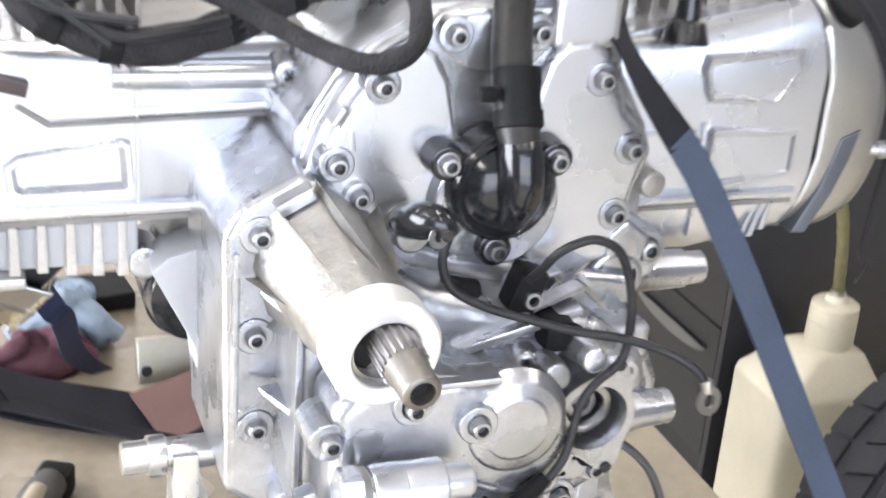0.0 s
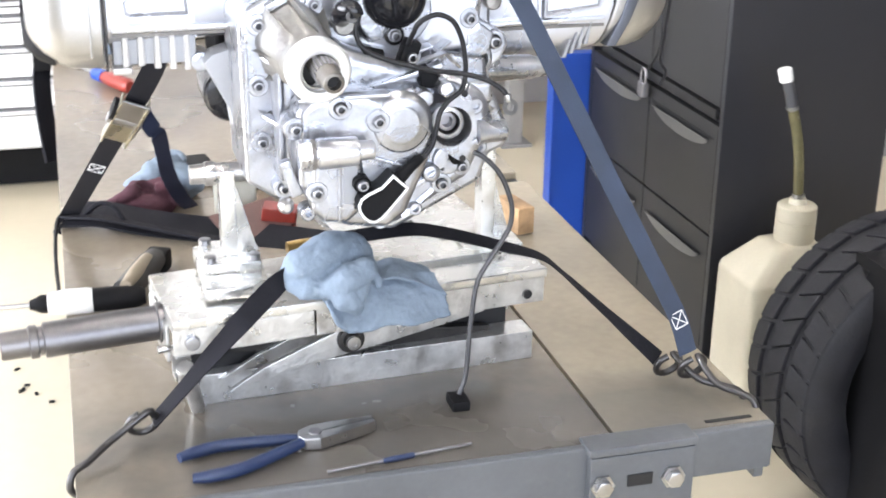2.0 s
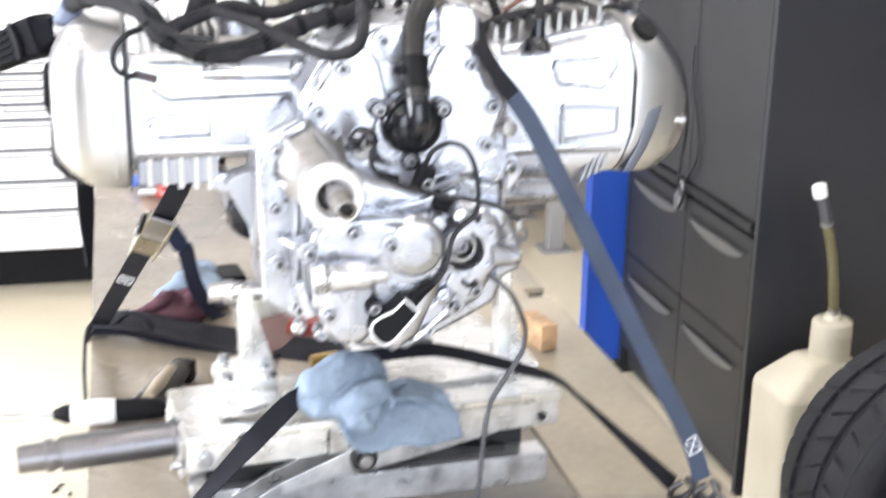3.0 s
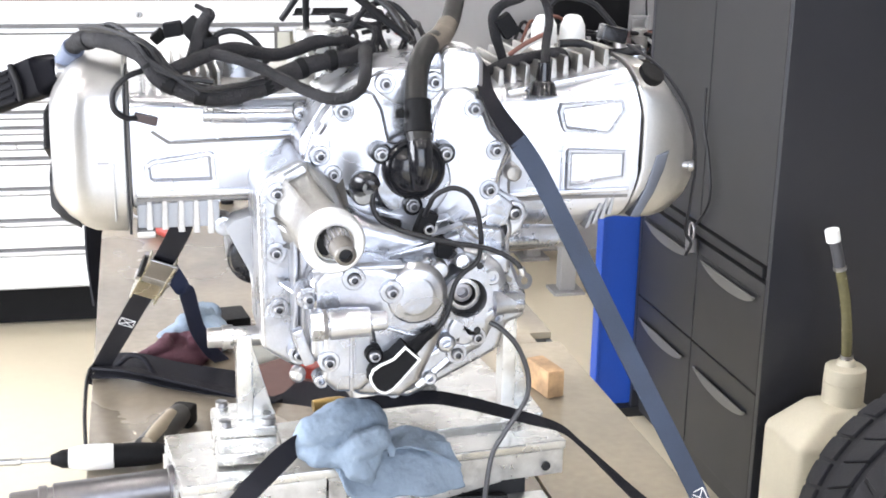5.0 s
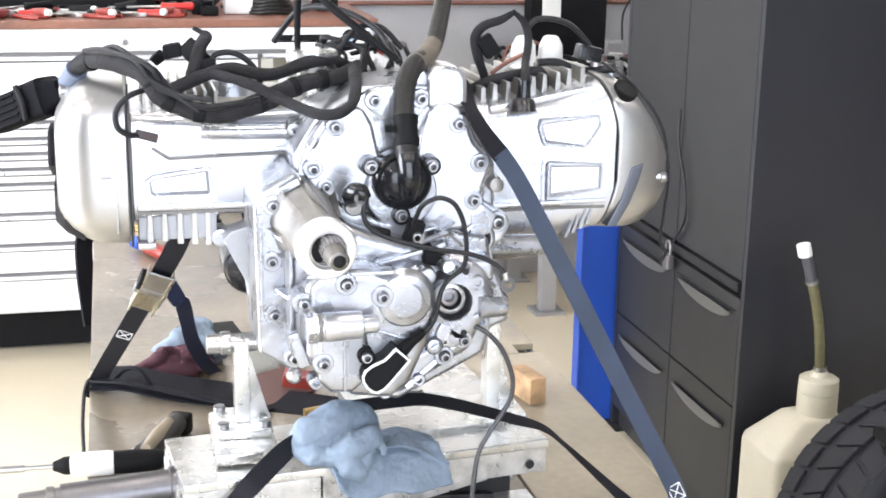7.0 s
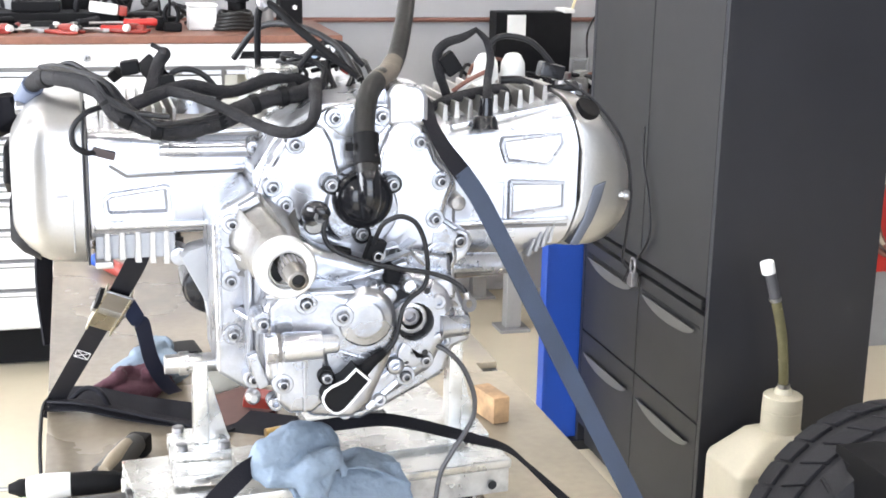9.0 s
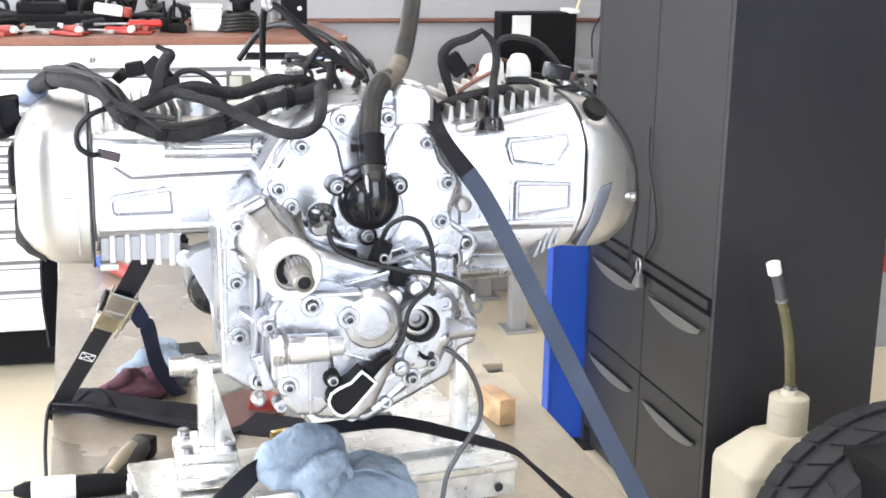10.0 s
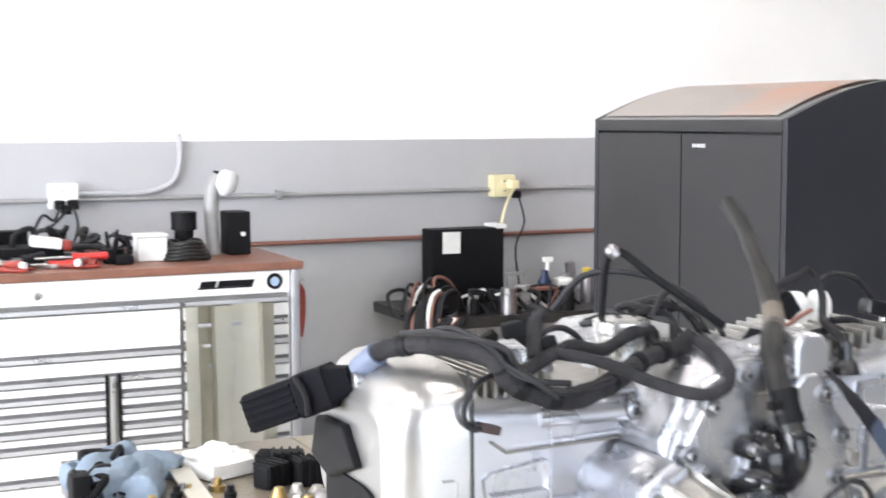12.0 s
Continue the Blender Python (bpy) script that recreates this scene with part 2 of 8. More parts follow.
def box(lo, hi, b=0.002, segments=2):
    bm = bmesh.new()
    vs = [bm.verts.new((x, y, z)) for x in (lo[0], hi[0]) for y in (lo[1], hi[1]) for z in (lo[2], hi[2])]
    for f in ((0, 1, 3, 2), (4, 6, 7, 5), (0, 4, 5, 1), (2, 3, 7, 6), (0, 2, 6, 4), (1, 5, 7, 3)):
        bm.faces.new([vs[i] for i in f])
    bmesh.ops.recalc_face_normals(bm, faces=bm.faces)
    return bevel(bm, b, segments)


def moved(bm, m):
    bm.transform(m)
    return bm


def join(*bms):
    out = bms[0]
    for b in bms[1:]:
        me = bpy.data.meshes.new("join")
        b.to_mesh(me)
        b.free()
        out.from_mesh(me)
        bpy.data.meshes.remove(me)
    return out


def axes_for(d):
    d = V3(d).normalized()
    up = Vector((0, 0, 1)) if abs(d.z) < 0.9 else Vector((0, 1, 0))
    a = d.cross(up).normalized()
    return d, a, a.cross(d).normalized()


def lathe(base, direction, profile, seg=28, cap=True):
    """profile: rows of (distance along the direction, radius)."""
    d, a, b = axes_for(direction)
    base = V3(base)
    bm = bmesh.new()
    rings = []
    for h, r in profile:
        rings.append([bm.verts.new(base + d * h + (a * math.cos(t) + b * math.sin(t)) * r) for t in (2 * math.pi * i / seg for i in range(seg))])
    for q, w in zip(rings, rings[1:]):
        for i in range(seg):
            bm.faces.new((q[i], q[(i + 1) % seg], w[(i + 1) % seg], w[i]))
    if cap:
        bm.faces.new(rings[0][::-1])
        bm.faces.new(rings[-1])
    bmesh.ops.recalc_face_normals(bm, faces=bm.faces)
    return bm


def rod(p, q, r, r2=None, seg=20, chamfer=0.001):
    p, q = V3(p), V3(q)
    n = (q - p).length
    r2 = r if r2 is None else r2
    c = min(chamfer, n * 0.3, r * 0.5)
    return lathe(p, q - p, [(0, r - c), (c, r), (n - c, r2), (n, max(r2 - c, 0.0002))], seg)


def smooth_path(points, steps=6):
    pts = [V3(p) for p in points]
    if len(pts) < 3:
        return pts
    ext = [pts[0] * 2 - pts[1], *pts, pts[-1] * 2 - pts[-2]]
    out = []
    for i in range(1, len(ext) - 2):
        p0, p1, p2, p3 = ext[i - 1:i + 3]
        for k in range(steps):
            t = k / steps
            out.append(0.5 * (2 * p1 + (p2 - p0) * t + (2 * p0 - 5 * p1 + 4 * p2 - p3) * t * t + (3 * p1 - p0 - 3 * p2 + p3) * t ** 3))
    return out + [pts[-1]]


def tube(points, r, seg=10, steps=6, rough=0.0, flat=1.0):
    """A round tube along a smooth path; r: one radius or one for each given point."""
    path = smooth_path(points, steps)
    n = len(path)
    bm = bmesh.new()
    rings = []
    side = None
    for i, p in enumerate(path):
        d = (path[min(i + 1, n - 1)] - path[max(i - 1, 0)]).normalized()
        if side is None:
            side = axes_for(d)[1]
        side = (side - d * side.dot(d)).normalized()
        up = d.cross(side)
        if isinstance(r, (int, float)):
            rad = r
        else:
            f = i / (n - 1) * (len(r) - 1)
            k = min(int(f), len(r) - 2)
            rad = r[k] + (r[k + 1] - r[k]) * (f - k)
        if rough:
            rad *= 1 + rough * noise.noise(p * 60)
        rings.append([bm.verts.new(p + (side * math.cos(t) + up * math.sin(t) * flat) * rad) for t in (2 * math.pi * j / seg for j in range(seg))])
    for q, w in zip(rings, rings[1:]):
        for j in range(seg):
            bm.faces.new((q[j], q[(j + 1) % seg], w[(j + 1) % seg], w[j]))
    bm.faces.new(rings[0][::-1])
    bm.faces.new(rings[-1])
    bmesh.ops.recalc_face_normals(bm, faces=bm.faces)
    return bm


def ribbon(points, across, width, thick=0.0016, steps=6, twist=None):
    """A flat strap along a smooth path; across: its width direction, one or one for each point."""
    path = smooth_path(points, steps)
    n = len(path)
    many = isinstance(across[0], (tuple, list, Vector))
    bm = bmesh.new()
    rows = []
    for i, p in enumerate(path):
        d = (path[min(i + 1, n - 1)] - path[max(i - 1, 0)]).normalized()
        if many:
            f = i / (n - 1) * (len(across) - 1)
            k = min(int(f), len(across) - 2)
            a = V3(across[k]).lerp(V3(across[k + 1]), f - k)
        else:
            a = V3(across)
        a = (a - d * a.dot(d)).normalized()
        nn = d.cross(a).normalized() * thick / 2
        a = a * width / 2
        rows.append([bm.verts.new(p + s) for s in (-a - nn, a - nn, a + nn, -a + nn)])
    for q, w in zip(rows, rows[1:]):
        for j in range(4):
            bm.faces.new((q[j], q[(j + 1) % 4], w[(j + 1) % 4], w[j]))
    bm.faces.new(rows[0][::-1])
    bm.faces.new(rows[-1])
    bmesh.ops.recalc_face_normals(bm, faces=bm.faces)
    return bm


def prism(outline, y0, y1, b=0.003, segments=2):
    """An outline in x and z, made solid from y0 to y1."""
    bm = bmesh.new()
    f = [bm.verts.new((x, y0, z)) for x, z in outline]
    g = [bm.verts.new((x, y1, z)) for x, z in outline]
    n = len(f)
    bm.faces.new(f)
    bm.faces.new(g[::-1])
    for i in range(n):
        bm.faces.new((f[i], g[i], g[(i + 1) % n], f[(i + 1) % n]))
    bmesh.ops.recalc_face_normals(bm, faces=bm.faces)
    return bevel(bm, b, segments, 20)


def ring_prism(outline, inner, y0, y1):
    """A raised frame between two outlines of the same count, in x and z."""
    bm = bmesh.new()
    n = len(outline)
    rows = [[bm.verts.new((x, y, z)) for x, z in o] for o, y in ((outline, y1), (outline, y0), (inner, y0), (inner, y1))]
    for q, w in zip(rows, rows[1:]):
        for i in range(n):
            bm.faces.new((q[i], q[(i + 1) % n], w[(i + 1) % n], w[i]))
    bmesh.ops.recalc_face_normals(bm, faces=bm.faces)
    return bm


def inset(outline, d):
    """The outline moved inwards by d, for a convex outline that runs round clockwise or not."""
    n = len(outline)
    area2 = sum(outline[i][0] * outline[(i + 1) % n][1] - outline[(i + 1) % n][0] * outline[i][1] for i in range(n))
    s = 1 if area2 > 0 else -1
    out = []
    for i in range(n):
        p, q, r = Vector(outline[i - 1]), Vector(outline[i]), Vector(outline[(i + 1) % n])
        a, b = (q - p).normalized(), (r - q).normalized()
        na, nb = Vector((-a.y, a.x)) * s, Vector((-b.y, b.x)) * s
        m = (na + nb)
        m = m / max(0.3, m.dot(na)) if m.length > 1e-6 else na
        out.append(tuple(q + m * d))
    return out


def loft(sections, seg=36, power=4.0):
    """Rounded-box sections across x: rows of (x, centre y, centre z, half depth, half height[, lean])."""
    bm = bmesh.new()
    rings = []
    for s in sections:
        x, cy, cz, hy, hz = s[:5]
        lean = s[5] if len(s) > 5 else 0.0
        pw = s[6] if len(s) > 6 else power
        ring = []
        for i in range(seg):
            t = 2 * math.pi * (i + 0.5) / seg
            c, d = math.cos(t), math.sin(t)
            ky = math.copysign(abs(c) ** (2 / pw), c)
            kz = math.copysign(abs(d) ** (2 / pw), d)
            ring.append(bm.verts.new((x + lean * (1 - kz * kz) , cy + hy * ky, cz + hz * kz)))
        rings.append(ring)
    for q, w in zip(rings, rings[1:]):
        for i in range(seg):
            bm.faces.new((q[i], q[(i + 1) % seg], w[(i + 1) % seg], w[i]))
    bm.faces.new(rings[0][::-1])
    bm.faces.new(rings[-1])
    bmesh.ops.recalc_face_normals(bm, faces=bm.faces)
    return bm


def to_mesh(name, bm, mat, smooth=True):
    """Large faces stay flat and their rounded edges blend into them: corner normals weighted by area."""
    me = bpy.data.meshes.new(name)
    normals = []
    if smooth:
        bm.normal_update()
        area_of = {f: f.calc_area() for f in bm.faces}
        limit = math.cos(radians(48))
        for f in bm.faces:
            f.smooth = True
            fn = f.normal
            for lp in f.loops:
                total = Vector((0, 0, 0))
                for g in lp.vert.link_faces:
                    if g is f or fn.dot(g.normal) > limit:
                        total += g.normal * area_of[g]
                normals.append(total.normalized() if total.length > 0 else fn.copy())
    bm.to_mesh(me)
    bm.free()
    me.materials.append(mat)
    if smooth:
        me.normals_split_custom_set(normals)
    return me


def thing(name, label, category, at=(0, 0, 0), group="", turn=0.0):
    ob = new(name)
    ob.empty_display_size = 0.05
    ob.matrix_world = pose(*at, 0, 0, turn)
    return tagged(ob, label, category, group)


def world_of(ob):
    return ob.matrix_basis.copy() if ob.parent is None else world_of(ob.parent) @ ob.matrix_parent_inverse @ ob.matrix_basis


def part(name, bm, mat, parent, label="", local=False, smooth=True):
    """One mesh object under a thing or a part. Its mesh is given in the world's metres, or with local in the parent's own."""
    me = bm if isinstance(bm, bpy.types.Mesh) else to_mesh(name, bm, mat, smooth)
    ob = new(name, me)
    ob.parent = parent
    if not local:
        ob.matrix_parent_inverse = world_of(parent).inverted()
    return tagged(ob, label)


def single(name, bm, mat, label, category, kind="", group="", smooth=True):
    ob = new(name, to_mesh(name, bm, mat, smooth))
    return tagged(ob, label, category, group, kind)


# ---- the room ----
single("floor", box((-4.5, -4.5, -0.1), (4.5, 4.1, 0.0), 0), FLOOR, "beige painted concrete shop floor, scuffed", "floor", "structure")
single("wall_north_lower", box((-4.5, 3.9, 0.0), (4.5, 4.1, 1.535), 0.004), WALL_GREY, "grey painted lower part of the shop wall", "wall", "structure")
single("wall_north_upper", box((-4.5, 3.93, 1.535), (4.5, 4.1, 3.6), 0), WALL_WHITE, "white upper part of the shop wall", "wall", "structure")
single("wall_east", box((4.5, -4.5, 0.0), (4.7, 4.1, 3.6), 0), SHOP_WALL, "plain grey shop wall", "wall", "structure")


def wall_with_opening(name, along, a0, a1, o0, o1, top, height, thick0, thick1):
    def b(p, q, z0, z1):
        return box((thick0, p, z0), (thick1, q, z1), 0) if along == "y" else box((p, thick0, z0), (q, thick1, z1), 0)
    single(name, join(b(a0, o0, 0, height), b(o1, a1, 0, height), b(o0, o1, top, height)), SHOP_WALL, "plain grey shop wall with a wide open doorway", "wall", "structure")


wall_with_opening("wall_west", "y", -4.5, 4.1, -1.5, 2.7, 3.0, 3.6, -4.7, -4.5)
wall_with_opening("wall_south", "x", -4.7, 4.7, -2.7, 1.9, 3.1, 3.6, -4.7, -4.5)
single("ceiling", box((-4.7, -4.7, 3.6), (4.7, 4.1, 3.75), 0), CEILING, "off-white shop ceiling", "ceiling", "structure")
single("ground", box((-40, -40, -0.3), (40, 40, -0.12), 0), GREY_PAINT, "grey asphalt yard outside the shop doors", "ground", "structure")

TUBE = bpy.data.materials.new("lamp_tube")
TUBE.use_nodes = True
TUBE.node_tree.nodes["Principled BSDF"].inputs["Emission Color"].default_value = (1.0, 0.96, 0.9, 1)
TUBE.node_tree.nodes["Principled BSDF"].inputs["Emission Strength"].default_value = 30.0


def ceiling_light(x, y):
    t = thing("ceiling_light", "white ceiling fitting with two lit fluorescent tubes", "lamp", (x, y, 3.5), "ceiling lights")
    part("housing", box((x - 0.14, y - 0.62, 3.54), (x + 0.14, y + 0.62, 3.6), 0.006), WHITE_PLASTIC, t)
    for dx in (-0.07, 0.07):
        part("tube", rod((x + dx, y - 0.6, 3.52), (x + dx, y + 0.6, 3.52), 0.018), TUBE, t, "lit white tube")


for lx in (-2.2, 0.1, 2.6):
    for ly in (-2.4, -0.2, 2.2):
        ceiling_light(lx, ly)


# ---- wall services ----
def conduit(name, points, r, mat, label):
    t = thing(name, label, "pipe", points[0])
    part("pipe", tube(points, r, 10, 4), mat, t)
    return t


c = conduit("wall_conduit", [(-4.4, 3.885, 1.33), (0, 3.885, 1.33), (2, 3.885, 1.33), (4.4, 3.885, 1.33)], 0.0085, GREY_PAINT, "long grey steel conduit clipped along the grey wall")
for x in (-0.9, 0.75, 2.3):
    part("clip", box((x - 0.012, 3.87, 1.312), (x + 0.012, 3.9, 1.348), 0.003), GREY_PAINT, c)
conduit("air_pipe", [(-4.4, 3.88, 1.145), (0, 3.88, 1.145), (2, 3.88, 1.145), (4.4, 3.88, 1.145)], 0.0095, COPPER, "reddish brown copper air pipe along the grey wall")
conduit("conduit_drop", [(-0.03, 3.882, 1.352), (0.1, 3.882, 1.352), (0.24, 3.882, 1.352), (0.34, 3.882, 1.385), (0.37, 3.882, 1.46), (0.37, 3.882, 1.53), (0.37, 3.9, 1.56)], 0.010, WALL_GREY, "grey conduit that bends up the wall from an outlet")


def outlet(x, z, mat, label):
    t = thing("wall_outlet", label, "outlet", (x, 3.9, z), "wall outlets")
    part("box", box((x - 0.05, 3.845, z - 0.045), (x + 0.05, 3.9, z + 0.045), 0.005), mat, t)
    for dz in (-0.02, 0.02):
        part("socket", lathe((x, 3.846, z + dz), (0, -1, 0), [(0, 0.014), (0.004, 0.014), (0.004, 0.011)], 16), mat, t)
        for dx in (-0.005, 0.005):
            part("slot", box((x + dx - 0.001, 3.8405, z + dz - 0.004), (x + dx + 0.001, 3.8425, z + dz + 0.004), 0), HOLE, t)
    return t


outlet(-0.055, 1.345, WHITE_PLASTIC, "white wall outlet box on the grey wall with a black plug")
outlet(1.70, 1.345, CREAM, "cream wall outlet box on the grey wall with plugs in it")
plug = thing("plug", "black power plug with its cable hanging down", "plug", (-0.03, 3.83, 1.32))
part("plug_body", box((-0.045, 3.80, 1.30), (-0.01, 3.842, 1.335), 0.006), BLACK_PLASTIC, plug)
part("cable", tube([(-0.03, 3.80, 1.31), (-0.02, 3.78, 1.25), (-0.03, 3.8, 1.19), (-0.06, 3.72, 1.17)], 0.005, 8), WIRE, plug)
for k, (px_, pz_) in enumerate(((-0.075, 1.318), (-0.052, 1.300))):
    plug = thing("plug", "black power plug with its cable hanging down", "plug", (px_, 3.83, pz_))
    part("plug_body", box((px_ - 0.016, 3.80, pz_ - 0.016), (px_ + 0.016, 3.842, pz_ + 0.016), 0.005), BLACK_PLASTIC, plug)
    part("cable", tube([(px_, 3.80, pz_), (px_ - 0.03 - 0.03 * k, 3.76, pz_ - 0.05), (px_ - 0.08 - 0.05 * k, 3.70, pz_ - 0.03 - 0.04 * k), (px_ - 0.14, 3.62, 1.19)], 0.005, 8), WIRE, plug)
plug = thing("plug", "yellowish power plug with a white cable", "plug", (1.72, 3.83, 1.34))
part("plug_body", box((1.705, 3.80, 1.335), (1.745, 3.842, 1.37), 0.006), CREAM, plug)
part("cable", tube([(1.72, 3.80, 1.34), (1.66, 3.76, 1.27), (1.6, 3.7, 1.17), (1.575, 3.70, 1.1)], 0.0055, 8), CREAM, plug, "white cable")
plug = thing("plug", "black power plug with a thin black cable", "plug", (1.74, 3.83, 1.31))
part("plug_body", box((1.725, 3.80, 1.295), (1.755, 3.842, 1.325), 0.006), BLACK_PLASTIC, plug)
part("cable", tube([(1.74, 3.80, 1.30), (1.75, 3.77, 1.2), (1.70, 3.75, 1.1), (1.69, 3.7, 0.95)], 0.004, 8), WIRE, plug)


# ---- white tool chest ----
def tool_chest():
    x0, x1, yf, yb, z0, zt = -1.16, 0.557, 3.096, 3.66, 0.186, 1.135
    t = thing("tool_chest", "wide white tool chest with many drawers and red-brown top", "tool chest", (-0.3, 3.38, 0))
    part("body", box((x0, yf + 0.016, z0), (x1, yb, zt), 0.006), CHEST_WHITE, t)
    # backing sheet coloured grey in place of shade between the drawers
    part("drawer_gap_shade", box((x0 + 0.01, yf + 0.0115, 0.192), (x1 - 0.034, yf + 0.0155, 1.058), 0), BAY, t, "grey sheet for the shade in the drawer gaps")
    # added black panel stands in for the shadow beneath the chest
    part("under_chest_shade", box((x0 + 0.03, yf + 0.19, 0.012), (x1 - 0.03, yf + 0.2, z0), 0.001), BLACK_PLASTIC, t, "black panel added for the shade under the chest")
    part("corner_post", box((x1 - 0.028, yf - 0.004, z0), (x1 + 0.004, yf + 0.02, zt), 0.006), TRIM, t, "brushed aluminium corner trim")
    part("header", box((x0, yf, 1.062), (x1 - 0.03, yf + 0.014, zt - 0.002), 0.004), CHEST_WHITE, t)
    lock = part("lock", lathe((-0.265, yf, 1.09), (0, -1, 0), [(0, 0.012), (0.006, 0.012), (0.007, 0.009)], 20), STEEL, t, "round steel key lock")
    part("keyhole", box((-0.267, yf - 0.0085, 1.085), (-0.263, yf - 0.0072, 1.095), 0), HOLE, lock)
    # badge drawn as plain bars and a round shape
    badge = part("badge", prism([(0.222, 1.083), (0.40, 1.083), (0.402, 1.088), (0.224, 1.088)], yf - 0.003, yf, 0.0005), BLACK_PLASTIC, t, "black slanted badge of plain bars")
    for bx, bw in ((0.228, 0.05), (0.286, 0.115)):
        part("badge_bar", prism([(bx, 1.0885), (bx + bw, 1.0885), (bx + bw + 0.008, 1.108), (bx + 0.008, 1.108)], yf - 0.003, yf, 0.0005), BLACK_PLASTIC, badge)
    part("roundel", lathe((0.475, yf, 1.098), (0, -1, 0), [(0, 0.026), (0.004, 0.026), (0.005, 0.022)], 28), BLACK_PLASTIC, t, "round dark badge")
    part("roundel_face", lathe((0.475, yf - 0.0052, 1.098), (0, -1, 0), [(0, 0.015), (0.001, 0.015)], 24), PALE_BADGE, t, "pale blue badge face")

    def drawer(a, b, lo, hi):
        d = part("drawer", box((a + 0.004, yf, lo + 0.002), (b - 0.004, yf + 0.014, hi - 0.028), 0.003), CHEST_WHITE, t)
        part("drawer_pull", join(box((a + 0.006, yf - 0.010, hi - 0.012), (b - 0.006, yf + 0.010, hi - 0.009), 0.001), box((a + 0.006, yf - 0.013, hi - 0.021), (b - 0.006, yf - 0.0095, hi - 0.008), 0.001)), TRIM, d, "aluminium pull strip")

    drawer(x0, 0.17, 0.910, 1.055)
    drawer(x0, 0.17, 0.838, 0.910)
    rows = (0.838, 0.785, 0.735, 0.685, 0.635, 0.535, 0.43, 0.33, 0.195)
    for hi, lo in zip(rows, rows[1:]):
        drawer(x0, -0.066, lo, hi)
        drawer(-0.024, 0.17, lo, hi)
    post = part("centre_post", box((-0.060, yf - 0.012, 0.195), (-0.030, yf + 0.016, 0.834), 0.01), STEEL, t, "chromed post between the drawer columns")
    for sx in (-0.0675, -0.0295):
        part("post_strip", box((sx, yf - 0.003, 0.195), (sx + 0.007, yf + 0.016, 0.834), 0.002), BLACK_PLASTIC, post, "black side strip")
    rows = (1.055, 0.985, 0.92, 0.855, 0.79, 0.70, 0.60, 0.50, 0.40, 0.30, 0.195)
    for hi, lo in zip(rows, rows[1:]):
        drawer(0.175, x1 - 0.03, lo, hi)
    part("top", box((x0 - 0.012, yf - 0.018, zt), (x1 + 0.012, yb + 0.01, zt + 0.026), 0.005), WOOD_TOP, t, "worn red-brown top")
    h = part("side_handle", tube([(x1, yf + 0.12, 1.02), (x1 + 0.05, yf + 0.12, 1.02), (x1 + 0.055, yf + 0.2, 1.02), (x1 + 0.05, yf + 0.42, 1.02), (x1, yf + 0.42, 1.02)], 0.012, 10), STEEL, t, "tubular side handle")
    for cx in (x0 + 0.12, -0.3, x1 - 0.12):
        for cy in (yf + 0.1, yb - 0.1):
            k = part("caster", join(lathe((cx - 0.025, cy, 0.065), (1, 0, 0), [(0, 0.055), (0.008, 0.065), (0.042, 0.065), (0.05, 0.055)], 24), box((cx - 0.04, cy - 0.03, 0.13), (cx + 0.04, cy + 0.03, 0.19), 0.004)), BLACK_PLASTIC, t)
    return t


tool_chest()
hook_ = thing("hung_tool", "black and red tool hung on the side of the tool chest", "tool", (0.575, 3.2, 0.95))
part("handle", tube([(0.575, 3.15, 1.075), (0.588, 3.16, 1.05), (0.592, 3.17, 0.98), (0.585, 3.17, 0.90)], [0.008, 0.012, 0.013, 0.010], 12), RED, hook_, "dull red handle")
part("loop", tube([(0.567, 3.20, 1.08), (0.585, 3.21, 1.09), (0.59, 3.22, 1.02), (0.588, 3.22, 0.93), (0.58, 3.21, 0.86), (0.567, 3.20, 0.84)], 0.009, 10), BLACK_PLASTIC, hook_)
part("hook", rod((0.565, 3.17, 1.08), (0.60, 3.17, 1.085), 0.006), STEEL, hook_)
sheet = thing("sheet_metal_panel", "folded grey sheet metal panel leaning on the white tool chest", "sheet metal", (0.32, 3.06, 0.55))
zig = [(0.172, -0.004), (0.212, -0.006), (0.214, 0.024), (0.262, 0.034), (0.264, -0.014), (0.318, -0.016), (0.322, 0.030), (0.416, 0.016), (0.420, -0.008), (0.458, -0.006)]
for (xa, ya), (xb, yb2) in zip(zig, zig[1:]):
    bm = bmesh.new()
    q = [bm.verts.new(p) for p in ((xa, 3.062 + ya, 1.035), (xb, 3.062 + yb2, 1.035), (xb, 3.03 + yb2, 0.45), (xa, 3.03 + ya, 0.45))]
    bm.faces.new(q)
    geo = bmesh.ops.solidify(bm, geom=bm.faces[:], thickness=0.0015)
    part("fold", bm, SHEET, sheet)


debris = random.Random(6)
for x, y in ((-0.511, 1.723), (-0.473, 1.70), (-0.495, 1.752), (-0.503, 1.732), (-0.438, 1.65), (-0.52, 1.846)):
    single("floor_chip", moved(box((-0.007, -0.004, 0), (0.007, 0.004, 0.004), 0.001), Matrix.Translation((x, y, 0.0002)) @ Matrix.Rotation(6 * debris.random(), 4, "Z")), BLACK_PLASTIC, "small dark chip of dirt on the floor", "dirt", group="dirt chips")


